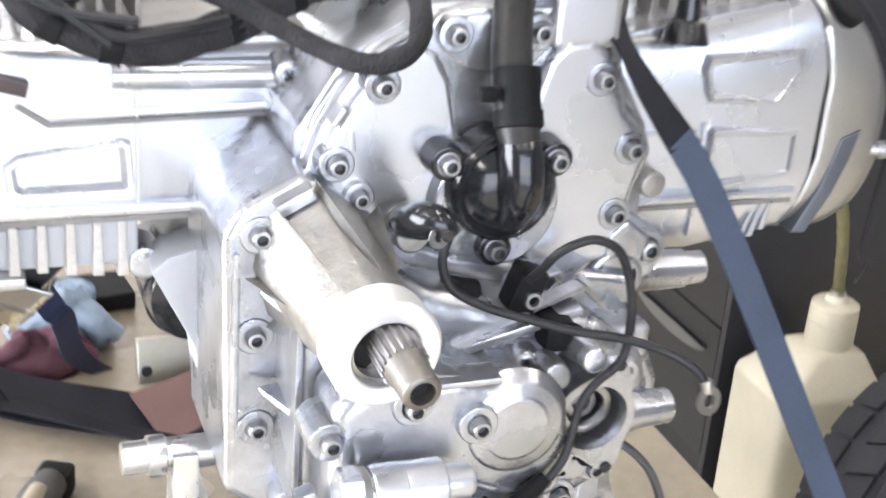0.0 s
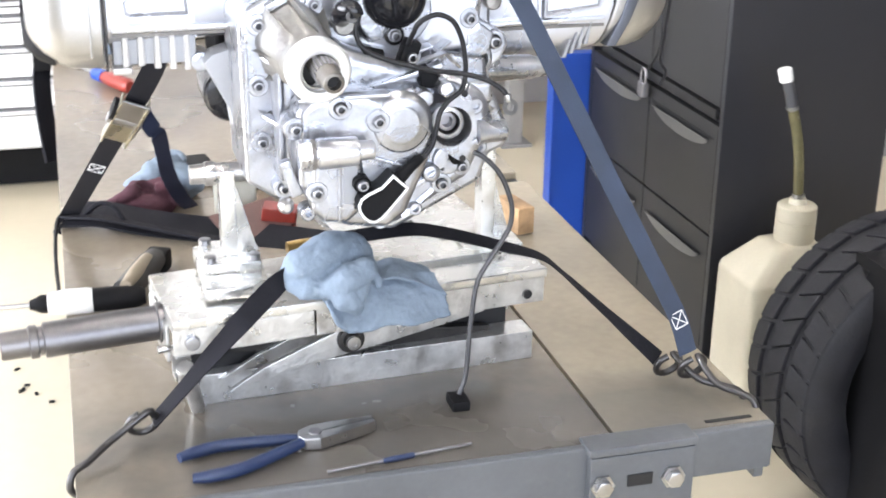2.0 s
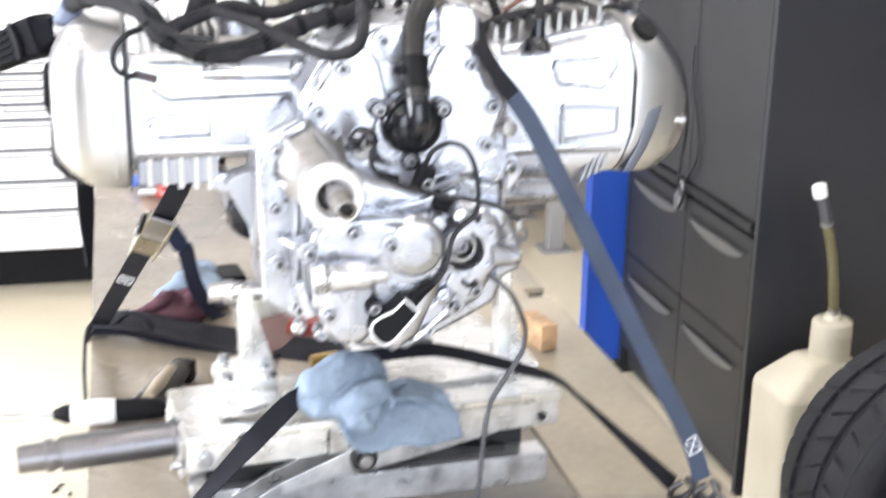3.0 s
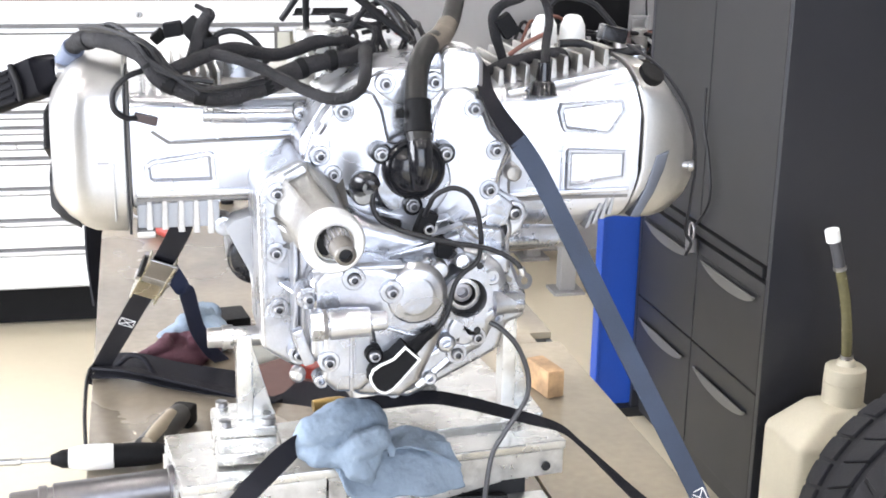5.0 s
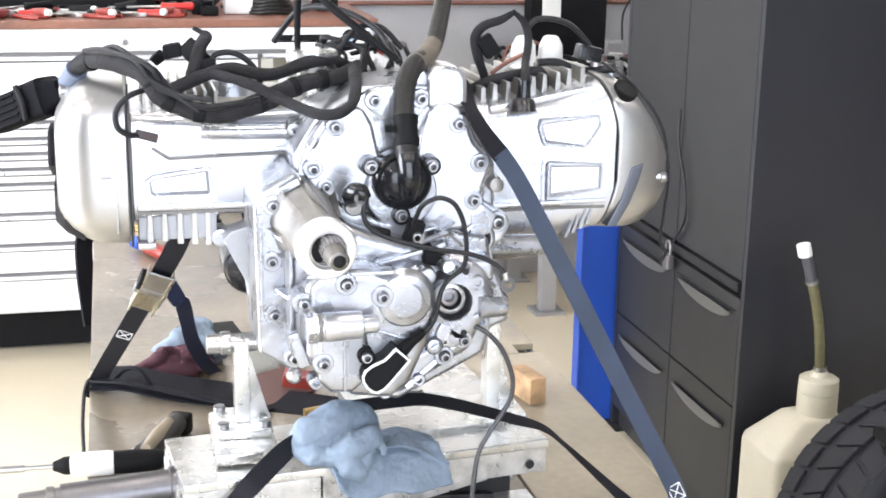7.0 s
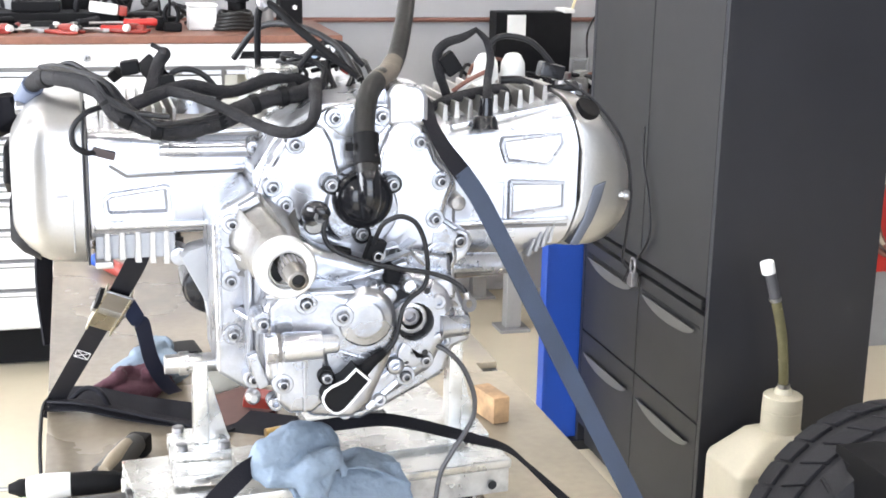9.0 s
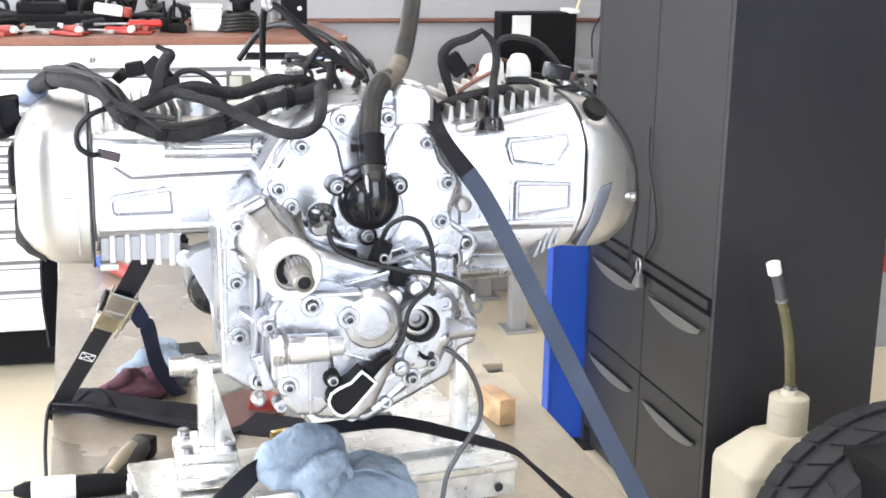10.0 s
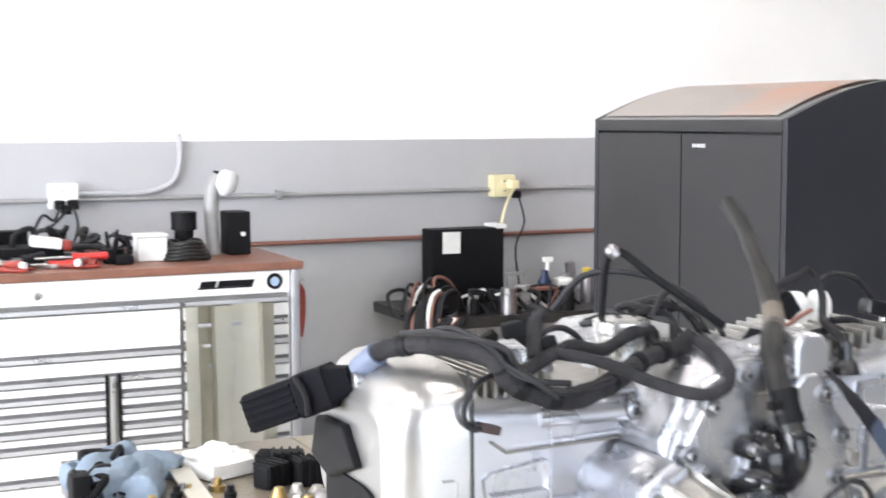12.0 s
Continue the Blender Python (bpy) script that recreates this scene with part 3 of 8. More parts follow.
# ---- dark cabinet ----
def dark_cabinet():
    xf, xb, y0, y1 = 1.115, 1.554, 1.364, 2.185
    t = thing("cabinet", "tall charcoal metal cabinet with doors above drawers, arched top", "cabinet", (1.35, 1.77, 0))

    def arch(k):
        return 1.615 + 0.09 * math.sin(min(1.0, k / 0.75) * math.pi / 2) - (0.02 * max(0.0, k - 0.75) / 0.25)

    ks = [i / 12 for i in range(13)]
    side = [(xf, 0.0), (xb, 0.0)] + [(xf + (xb - xf) * k, arch(k)) for k in reversed(ks)]
    for ya in (y0, y1 - 0.018):
        bm = prism(side, ya, ya + 0.018, 0.002)
        part("side_panel", bm, CABINET_SIDE, t, "black-blue side panel")
    top = [(xf + (xb - xf) * k, arch(k) - 0.002) for k in ks] + [(xf + (xb - xf) * k, arch(k) - 0.03) for k in reversed(ks)]
    part("top", prism(top, y0 + 0.019, y1 - 0.019, 0), CAB_TOP, t, "glossy curved top panel")
    # added sheet that gives the top its peach and orange tint
    strip = [(xf + 0.02 + (xb - xf - 0.1) * k, arch(0.04 + 0.8 * k) + 0.003) for k in ks] + [(xf + 0.02 + (xb - xf - 0.1) * k, arch(0.04 + 0.8 * k) + 0.0005) for k in reversed(ks)]
    part("top_tint_sheet", prism(strip, y0 + 0.06, y1 - 0.03, 0), PEACH, t, "thin added sheet tinted peach with orange blotches")
    part("carcass", box((xf + 0.022, y0 + 0.02, 0.02), (xb - 0.004, y1 - 0.02, 1.58), 0), CABINET, t)
    part("top_rail", box((xf - 0.001, y0 + 0.019, 1.583), (xf + 0.02, y1 - 0.019, 1.612), 0.003), CABINET, t)
    ym = 1.772
    for ya, yb_ in ((y0 + 0.02, ym - 0.002), (ym + 0.002, y1 - 0.02)):
        d = part("door", box((xf, ya, 0.70), (xf + 0.02, yb_, 1.578), 0.003), CABINET, t)
        for z0, z1, hz in ((0.385, 0.655, 0.60), (0.09, 0.38, 0.31)):
            d = part("drawer", box((xf, ya, z0), (xf + 0.02, yb_, z1), 0.003), CABINET, t)
            yc, w = (ya + yb_) / 2, (yb_ - ya) * 0.40
            arc = [(yc + w * math.cos(a), 0.035 * math.sin(a)) for a in [math.pi + math.pi * i / 14 for i in range(15)]]
            cres = bmesh.new()
            f = [cres.verts.new((xf - 0.003, y, hz + 0.014 + z * 0.95)) for y, z in arc]
            g = [cres.verts.new((xf - 0.009, y, hz + 0.014)) for y, z in arc]
            for i in range(len(arc) - 1):
                cres.faces.new([v for v in (f[i], f[i + 1], g[i + 1], g[i])])
            bmesh.ops.remove_doubles(cres, verts=cres.verts, dist=0.0001)
            bmesh.ops.solidify(cres, geom=cres.faces[:], thickness=0.002)
            # paler than the drawers, for the light that the lip catches
            part("handle", cres, HANDLE_GREY, d, "curved lip pull, paler for the light on it")
            # black strip drawn for the darkness behind the lip
            if z0 > 0.3:
                part("recess", box((xf - 0.0015, ya + 0.02, hz + 0.0175), (xf + 0.001, yb_ - 0.02, hz + 0.0225), 0), HOLE, d)
    # raised black strip in place of the slot's dark inside
    part("hasp_slot", box((xf - 0.003, y0 + 0.035, 0.668), (xf + 0.018, y1 - 0.14, 0.692), 0.003), HOLE, t, "black strip drawn for the dark slot above the drawers")
    part("label", box((xf - 0.0025, 1.668, 1.545), (xf - 0.0005, 1.722, 1.554), 0), TRIM, t, "small silver label")
    part("padlock", join(box((xf - 0.03, 1.755, 0.625), (xf - 0.01, 1.79, 0.665), 0.005), tube([(xf - 0.02, 1.76, 0.66), (xf - 0.02, 1.76, 0.69), (xf - 0.02, 1.773, 0.70), (xf - 0.02, 1.786, 0.69), (xf - 0.02, 1.786, 0.66)], 0.004, 8)), DARK_STEEL, t, "small dark steel padlock")
    part("cord", tube([(xf - 0.012, 1.765, 0.70), (xf - 0.012, 1.70, 0.78), (xf - 0.012, 1.72, 0.88), (xf - 0.012, 1.765, 0.96), (xf - 0.012, 1.768, 1.05)], 0.0035, 8), WIRE, t, "thin black cord")
    return t


dark_cabinet()
bin_ = thing("blue_panel_stand", "bright blue painted steel panel standing beside the charcoal cabinet", "panel", (1.25, 2.4, 0))
part("body", box((1.014, 2.195, 0.03), (1.30, 2.235, 0.64), 0.004), BLUE_PAINT, bin_)
part("edge_trim", box((1.006, 2.19, 0.03), (1.0138, 2.24, 0.645), 0.002), BLUE_PAINT, bin_)
part("plinth", box((1.02, 2.16, 0.0), (1.28, 2.27, 0.03), 0.003), HOLE, bin_)


# ---- back bench with its things ----
def back_bench():
    t = thing("workbench", "grey steel workbench with a dark top against the wall", "workbench", (1.45, 3.58, 0))
    part("top", box((1.13, 3.3, 0.86), (2.3, 3.87, 0.90), 0.004), OILY_SHADE, t, "dark oily bench top")
    for x in (1.29, 2.22):
        for y in (3.36, 3.82):
            leg = part("leg", box((x - 0.03, y - 0.03, 0.012), (x + 0.03, y + 0.03, 0.86), 0.004), GREY_PAINT, t)
            part("foot_plate", box((x - 0.06, y - 0.06, 0.0), (x + 0.06, y + 0.06, 0.012), 0.002), GREY_PAINT, leg)
    part("rail", box((1.29, 3.80, 0.2), (2.22, 3.83, 0.26), 0.003), GREY_PAINT, t)
    return t


back_bench()
screen = thing("black_metal_box", "black metal box with a white label on the workbench", "box", (1.435, 3.68, 0.9))
part("body", box((1.281, 3.641, 0.902), (1.591, 3.74, 1.194), 0.006), BLACK_PLASTIC, screen)
part("paper_label", box((1.325, 3.6385, 1.10), (1.40, 3.6405, 1.183), 0), PAPER, screen, "white paper label")
part("end_cap", box((1.555, 3.636, 1.19), (1.60, 3.745, 1.206), 0.003), WHITE_PLASTIC, screen, "white corner cap")
tagged(screen, kind="")


# ---- red tool cabinet and hoses beyond the charcoal cabinet ----
red = thing("red_tool_cabinet", "red steel tool cabinet with coiled hoses on its front", "tool cabinet", (2.5, 2.95, 0))
part("body", box((2.428, 2.85, 0.30), (3.15, 3.3, 0.88), 0.008), RED_PAINT, red)
part("stand", box((2.5, 2.88, 0.0), (3.12, 3.27, 0.30), 0.004), GREY_PAINT, red)
hose = thing("air_hose", "coil of grey and brown air hose hung on the red cabinet", "hose", (2.55, 2.82, 0.6))
for i in range(6):
    r = 0.13 + 0.008 * (i % 3)
    part("coil", tube([(2.565 + 0.012 * i + r * math.cos(a), 2.835 - 0.022 * (i // 2), 0.56 + r * 1.3 * math.sin(a)) for a in [2 * math.pi * k / 16 for k in range(17)]], 0.011, 8, 2), (GREY_PAINT, SHEET, COPPER)[i % 3], hose)

tool_cart = thing("dark_bin", "smooth black plastic bin standing beside the tyres", "bin", (1.25, 0.6, 0))
part("body", loft([(1.075, 0.58, 0.30, 0.10, 0.295), (1.085, 0.58, 0.30, 0.11, 0.30), (1.40, 0.58, 0.30, 0.11, 0.30), (1.41, 0.58, 0.30, 0.10, 0.295)], 40, 9), BLACK_PLASTIC, tool_cart)
part("rim", loft([(1.065, 0.58, 0.605, 0.12, 0.012), (1.42, 0.58, 0.605, 0.12, 0.012)], 32, 6), BLACK_PLASTIC, tool_cart)
part("foot", box((1.09, 0.49, 0.0), (1.39, 0.67, 0.012), 0.002), BLACK_PLASTIC, tool_cart)


# ---- lift table ----
def lift_table():
    x0, x1, y0, y1, zt = -0.363, 0.384, -0.195, 2.12, 0.825
    t = thing("lift_table", "grey steel motorcycle lift table with a worn deck", "lift table", (0, 0.9, 0))
    part("deck", box((x0, y0 + 0.012, zt - 0.012), (0.199, y1, zt), 0.002), TABLE, t)
    # side wing with a slot
    part("wing", join(box((0.203, y0 + 0.012, zt - 0.012), (x1, 0.655, zt), 0.002), box((0.203, 0.70, zt - 0.012), (x1, y1, zt), 0.002), box((0.203, 0.655, zt - 0.012), (0.345, 0.70, zt), 0)), WING, t, "lighter worn side wing")
    part("front_edge", box((x0, y0, zt - 0.075), (0.165, y0 + 0.012, zt + 0.001), 0.004), TABLE_EDGE, t, "grey painted front edge")
    part("wing_edge", box((0.282, y0, zt - 0.055), (x1, y0 + 0.012, zt + 0.001), 0.004), TABLE_EDGE, t, "grey painted front edge")
    clamp = part("clamp_plate", join(box((0.162, y0 - 0.012, zt - 0.085), (0.284, y0 + 0.012, zt - 0.006), 0.004), box((0.160, y0 - 0.012, zt - 0.006), (0.286, y0 + 0.022, zt + 0.004), 0.003)), TABLE_EDGE, t, "bolted joining plate")
    for bx in (0.176, 0.258):
        b = part("clamp_bolt", lathe((bx, y0 - 0.012, zt - 0.04), (0, -1, 0), [(0, 0.014), (0.003, 0.014), (0.003, 0.010), (0.010, 0.010), (0.011, 0.008)], 6), STEEL, clamp, "zinc hexagon bolt")
    part("clamp_slot", box((0.205, y0 - 0.0135, zt - 0.045), (0.234, y0 - 0.011, zt - 0.031), 0), HOLE, clamp)
    part("deck_slot", box((0.31, y0 + 0.02, zt - 0.001), (0.366, y0 + 0.026, zt + 0.0006), 0), HOLE, t)
    for sx in (x0, x1 - 0.012):
        part("side_rail", box((sx, y0 + 0.014, zt - 0.075), (sx + 0.012, y1, zt - 0.013), 0.002), TABLE_EDGE, t)
    for cy in (0.2, 0.8, 1.4, 2.0):
        part("cross_member", box((x0 + 0.013, cy, zt - 0.06), (x1 - 0.013, cy + 0.04, zt - 0.013), 0.002), TABLE_EDGE, t)
    # scissor legs and base
    for sx in (-0.26, 0.24):
        a = box((-0.018, -0.03, -0.82), (0.018, 0.03, 0.82), 0.003)
        part("scissor_arm", moved(a, Matrix.Translation((sx, 1.0, 0.405)) @ Matrix.Rotation(radians(64), 4, "X")), TABLE_EDGE, t)
        a = box((-0.018, -0.03, -0.82), (0.018, 0.03, 0.82), 0.003)
        part("scissor_arm", moved(a, Matrix.Translation((sx + 0.04, 1.0, 0.405)) @ Matrix.Rotation(radians(-64), 4, "X")), TABLE_EDGE, t)
    for sx in (-0.30, 0.27):
        part("base_rail", box((sx, 0.1, 0.0), (sx + 0.06, 1.95, 0.06), 0.003), TABLE_EDGE, t)
    return t


lift_table()

scriber = thing("scriber", "thin steel scriber with a blue sleeve on the deck", "scriber", (-0.03, -0.165, 0.826))
part("shaft", rod((-0.115, -0.176, 0.8285), (0.045, -0.158, 0.8285), 0.0016), DARK_STEEL, scriber)
part("sleeve", rod((-0.055, -0.1693, 0.8285), (-0.02, -0.1653, 0.8285), 0.0030), BLUE_GRIP, scriber, "blue sleeve")

# ---- scissor jack ----
def scissor_jack():
    t = thing("scissor_jack", "bright metal scissor jack with long screw tube on deck", "jack", (-0.252, -0.048, 0.825), turn=6.2)
    w, d = 0.434, 0.135

    def p(name, bm, mat, label="", parent=None):
        return part(name, bm, mat, parent or t, label, local=True)

    def channel(y, z0, z1, x0=0.0, x1=w):
        prof = [(0, z0), (0.02, z0), (0.02, z0 + 0.004), (0.004, z0 + 0.004), (0.004, z1 - 0.004), (0.035, z1 - 0.004), (0.035, z1), (0, z1)]
        bm = bmesh.new()
        f = [bm.verts.new((x0, y + a, b)) for a, b in prof]
        g = [bm.verts.new((x1, y + a, b)) for a, b in prof]
        bm.faces.new(f)
        bm.faces.new(g[::-1])
        for i in range(8):
            bm.faces.new((f[i], g[i], g[(i + 1) % 8], f[(i + 1) % 8]))
        bmesh.ops.recalc_face_normals(bm, faces=bm.faces)
        return bevel(bm, 0.001, 2, 30)

    # black sheet in place of the shade between the channels
    p("gap_shade_sheet", box((0.03, 0.064, 0.002), (w - 0.02, 0.068, 0.116), 0), HOLE, "black sheet for the shade inside the jack")
    p("lower_channel", moved(channel(0.028, 0.0, 0.036, 0.022), Matrix.Translation((w, 0.028, 0)) @ Matrix.Rotation(radians(-3.0), 4, "Z") @ Matrix.Translation((-w, -0.028, 0))), GALV)
    p("lower_channel", moved(channel(0.0, 0.0, 0.038, 0.02), Matrix.Translation((0, d, 0)) @ Matrix.Diagonal((1, -1, 1, 1))), GALV)
    for x in (0.02, w - 0.04):
        p("lower_cross_bar", box((x, 0.07, 0.0), (x + 0.03, d - 0.036, 0.012), 0.001), GALV)
    p("upper_channel", channel(0.0, 0.088, 0.118, 0.0, 0.155), GALV)
    p("upper_channel", channel(0.003, 0.086, 0.118, 0.158, w), GALV)
    p("upper_channel", moved(channel(0.0, 0.072, 0.118), Matrix.Translation((0, d, 0)) @ Matrix.Diagonal((1, -1, 1, 1))), GALV)
    plate = box((0.0, -0.004, 0.119), (w, d, 0.13), 0.002)
    p("top_plate", plate, MACHINED, "bright machined top plate with a slot")
    sup = join(box((0.24, d + 0.001, 0.115), (0.30, 0.30, 0.127), 0.002), box((0.345, d + 0.001, 0.115), (w, 0.30, 0.127), 0.002), box((0.30, d + 0.001, 0.115), (0.345, d + 0.02, 0.127), 0), box((0.30, d + 0.07, 0.115), (0.345, 0.30, 0.127), 0))
    p("support_plate", sup, MACHINED, "bright slotted support plate")
    p("support_foot", box((0.28, 0.16, 0.0), (0.40, 0.29, 0.115), 0.003), DARK_STEEL)
    p("raised_strip", box((0.14, 0.05, 0.13), (0.40, 0.072, 0.136), 0.001), MACHINED)
    for y in (0.042, d - 0.06):
        plate_arm = [(0.055, 0.030), (0.10, 0.054), (0.155, 0.074), (0.19, 0.086), (0.215, 0.087), (0.30, 0.085), (0.36, 0.087), (0.362, 0.081), (0.30, 0.070), (0.225, 0.058), (0.20, 0.055), (0.13, 0.046)]
        p("arm", prism(plate_arm, y - 0.032, y - 0.026, 0.0015), GALV)
        a = box((-0.17, 0.006, -0.011), (0.17, 0.016, 0.011), 0.003)
        p("arm", moved(a, Matrix.Translation((w / 2, y, 0.052)) @ Matrix.Rotation(radians(7), 4, "Y")), OILY_SHADE)
    # block added so that its black stands for shade in the gap
    p("shade_block", box((0.10, 0.07, 0.004), (w - 0.03, 0.09, 0.105), 0.003), OILY_SHADE, "black block added for the shade in the jack gap")
    piv = p("pivot", lathe((0.198, 0.012, 0.0735), (0, -1, 0), [(0, 0.0155), (0.008, 0.0155), (0.009, 0.0145), (0.009, 0.0095), (0.016, 0.0095), (0.017, 0.008)], 24), OILY_SHADE, "dark pivot bolt")
    p("pivot_socket", lathe((0.198, -0.0052, 0.0735), (0, -1, 0), [(0, 0.0078), (0.001, 0.0078), (0.0012, 0.0045), (-0.002, 0.004)], 16), STEEL, parent=piv)
    p("end_bolt", lathe((0.02, 0.0, 0.102), (0, -1, 0), [(0, 0.0085), (0.004, 0.008), (0.005, 0.006)], 16), BOLT)
    p("end_hole", lathe((w - 0.022, 0.0005, 0.098), (0, -1, 0), [(0, 0.0055), (0.0006, 0.0055)], 14), HOLE)
    p("end_plate", box((-0.004, 0.02, 0.074), (0.0, d - 0.02, 0.117), 0.001), GALV)
    p("screw_tube", lathe((0.0, 0.055, 0.106), (-1, 0.02, -0.02), [(0, 0.022), (0.006, 0.022), (0.007, 0.019), (0.125, 0.019), (0.126, 0.0155), (0.131, 0.0155), (0.132, 0.018), (0.140, 0.018), (0.141, 0.0155), (0.168, 0.015), (0.17, 0.0135)], 32), TUBE_STEEL, "dull grey steel screw tube")
    p("guide_pin", rod((0.0, 0.02, 0.09), (-0.014, 0.02, 0.09), 0.004), STEEL)
    p("leg_strut", rod((0.012, 0.01, 0.07), (0.03, 0.04, 0.0), 0.01, 0.008), GALV)
    return t


scissor_jack()


def mount_post(x, y, z0, label, flip=1, base=True):
    t = thing("engine_mount", label, "mount", (x, y, z0), "engine mounts")
    if base:
        part("base_block", box((x - 0.036, y - 0.075, z0), (x + 0.036, y + 0.06, z0 + 0.014), 0.004), MACHINED, t)
        part("foot", box((x - 0.03, y - 0.035, z0 + 0.014), (x + 0.032, y + 0.04, z0 + 0.026), 0.003), MACHINED, t)
        for dx in (-0.024, 0.024):
            for dy in (-0.025, 0.03):
                part("foot_bolt", lathe((x + dx, y + dy, z0 + 0.026), (0, 0, 1), [(0, 0.007), (0.006, 0.007), (0.007, 0.005)], 14), BOLT, t)
    zz = z0 + (0.026 if base else 0.0)
    part("upright", box((x - 0.0085, y - 0.014, zz), (x + 0.0085, y + 0.014, z0 + 0.125), 0.002), MACHINED, t)
    tri = [(x + 0.0088 * flip, zz), (x + 0.034 * flip, zz), (x + 0.030 * flip, zz + 0.008), (x + 0.0088 * flip, zz + 0.085)]
    part("gusset", prism(tri, y - 0.003, y + 0.003, 0.0008), MACHINED, t)
    return t


m = mount_post(-0.177, 0.06, 0.958, "bright machined aluminium engine mount bolted on the jack plate")
part("cross_bolt", rod((-0.216, 0.06, 1.078), (-0.128, 0.06, 1.078), 0.011), STEEL, m, "steel cross bolt")
part("collar", rod((-0.20, 0.06, 1.078), (-0.188, 0.06, 1.078), 0.0135), STEEL, m)
m = mount_post(0.135, 0.10, 0.958, "bright machined aluminium engine mount under the gearbox", 1, False)
part("foot", box((0.10, 0.06, 0.956), (0.172, 0.14, 0.962), 0.002), MACHINED, m)


# ---- boxer engine ----
engine = thing("boxer_engine", "silver flat-twin motorcycle engine with exposed output shaft on a jack", "engine", (0, 0.12, 0.98))


def bolt_mesh(r):
    bm = join(lathe((0, 0, 0), (0, -1, 0), [(-0.004, r * 1.5), (-0.001, r * 1.5), (0.0, r * 1.38), (0.0, r * 1.15), (0.0055, r * 1.1), (0.0065, r * 0.95), (0.0066, r * 0.64), (0.002, r * 0.6)], 16, cap=False))
    f = [v for v in bm.verts if abs(v.co.y + 0.002) < 1e-6]
    bm.faces.new(f)
    bmesh.ops.recalc_face_normals(bm, faces=bm.faces)
    # socket faces get a dark colour for the shade inside them
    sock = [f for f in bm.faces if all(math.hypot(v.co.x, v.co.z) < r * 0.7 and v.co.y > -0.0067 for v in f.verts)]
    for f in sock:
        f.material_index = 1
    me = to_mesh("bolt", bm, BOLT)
    me.materials.append(SOCKET_SHADE)
    return me


BOLT_L, BOLT_M, BOLT_S = bolt_mesh(0.0062), bolt_mesh(0.0052), bolt_mesh(0.0044)


def bolt(x, y, z, parent, mesh=None, boss=0.0, boss_depth=0.02):
    if boss:
        part("boss", lathe((x, y + boss_depth, z), (0, -1, 0), [(0, boss * 1.06), (boss_depth - 0.001, boss), (boss_depth, boss - 0.001)], 24), CAST, parent)
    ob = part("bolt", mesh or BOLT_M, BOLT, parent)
    ob.matrix_parent_inverse = world_of(parent).inverted()
    ob.matrix_basis = Matrix.Translation((x, y, z))
    return ob


# crankcase and timing cover
part("crankcase", prism([(-0.115, 1.12), (-0.118, 1.30), (-0.09, 1.345), (-0.04, 1.376), (0.03, 1.38), (0.085, 1.345), (0.112, 1.30), (0.118, 1.16), (0.06, 1.08), (-0.06, 1.08)], 0.034, 0.36, 0.008), CAST, engine)
cover = part("timing_cover", prism([(-0.118, 1.262), (-0.113, 1.284), (-0.105, 1.308), (-0.092, 1.330), (-0.083, 1.342), (-0.067, 1.355), (-0.047, 1.365), (-0.033, 1.373), (-0.017, 1.376), (0.033, 1.376), (0.069, 1.363), (0.080, 1.342), (0.089, 1.318), (0.104, 1.303), (0.111, 1.283), (0.103, 1.266), (0.099, 1.244), (0.112, 1.236), (0.128, 1.226), (0.133, 1.214), (0.124, 1.198), (0.112, 1.19), (0.11, 1.14), (-0.10, 1.14)], 0.021, 0.05, 0.004), PAINTED, engine, "bright silver timing cover")
# two swollen lobes with a sunken V between them
part("lobe", prism([(-0.108, 1.284), (-0.101, 1.306), (-0.089, 1.326), (-0.079, 1.340), (-0.064, 1.351), (-0.050, 1.357), (-0.041, 1.353), (-0.032, 1.337), (-0.026, 1.311), (-0.021, 1.292), (-0.020, 1.25), (-0.06, 1.235), (-0.095, 1.262)], 0.009, 0.03, 0.006, 4), PAINTED, cover)
part("lobe", prism([(0.016, 1.288), (0.018, 1.303), (0.022, 1.325), (0.029, 1.347), (0.040, 1.358), (0.056, 1.359), (0.068, 1.352), (0.077, 1.337), (0.085, 1.314), (0.098, 1.301), (0.105, 1.285), (0.098, 1.266), (0.093, 1.245), (0.088, 1.215), (0.03, 1.21), (0.016, 1.25)], 0.010, 0.03, 0.006, 4), PAINTED, cover)
part("centre_web", prism([(-0.036, 1.352), (-0.033, 1.369), (-0.017, 1.373), (0.012, 1.373), (0.030, 1.371), (0.034, 1.355), (0.020, 1.34), (-0.018, 1.34)], 0.0165, 0.03, 0.003), CAST, cover)
for bx, by, bz in ((-0.029, 0.014, 1.362), (0.023, 0.014, 1.363), (-0.073, 0.0075, 1.335), (0.065, 0.0085, 1.335), (-0.098, 0.0075, 1.289), (0.090, 0.0085, 1.290), (0.084, 0.0085, 1.247)):
    bolt(bx, by, bz, cover, BOLT_M, 0.0108, 0.016)
bolt(-0.085, 0.003, 1.270, cover, BOLT_S, 0.0092, 0.02)
bolt(0.114, 0.014, 1.219, cover, BOLT_L, 0.0125, 0.03)
for bx, bz, turn in ((-0.0975, 1.317, 57), (-0.0895, 1.303, 100)):
    part("cast_step", moved(box((-0.006, 0.0, -0.0018), (0.006, 0.016, 0.0018), 0.001), Matrix.Translation((bx, 0.008, bz)) @ Matrix.Rotation(radians(-turn), 4, "Y")), PAINTED, cover)
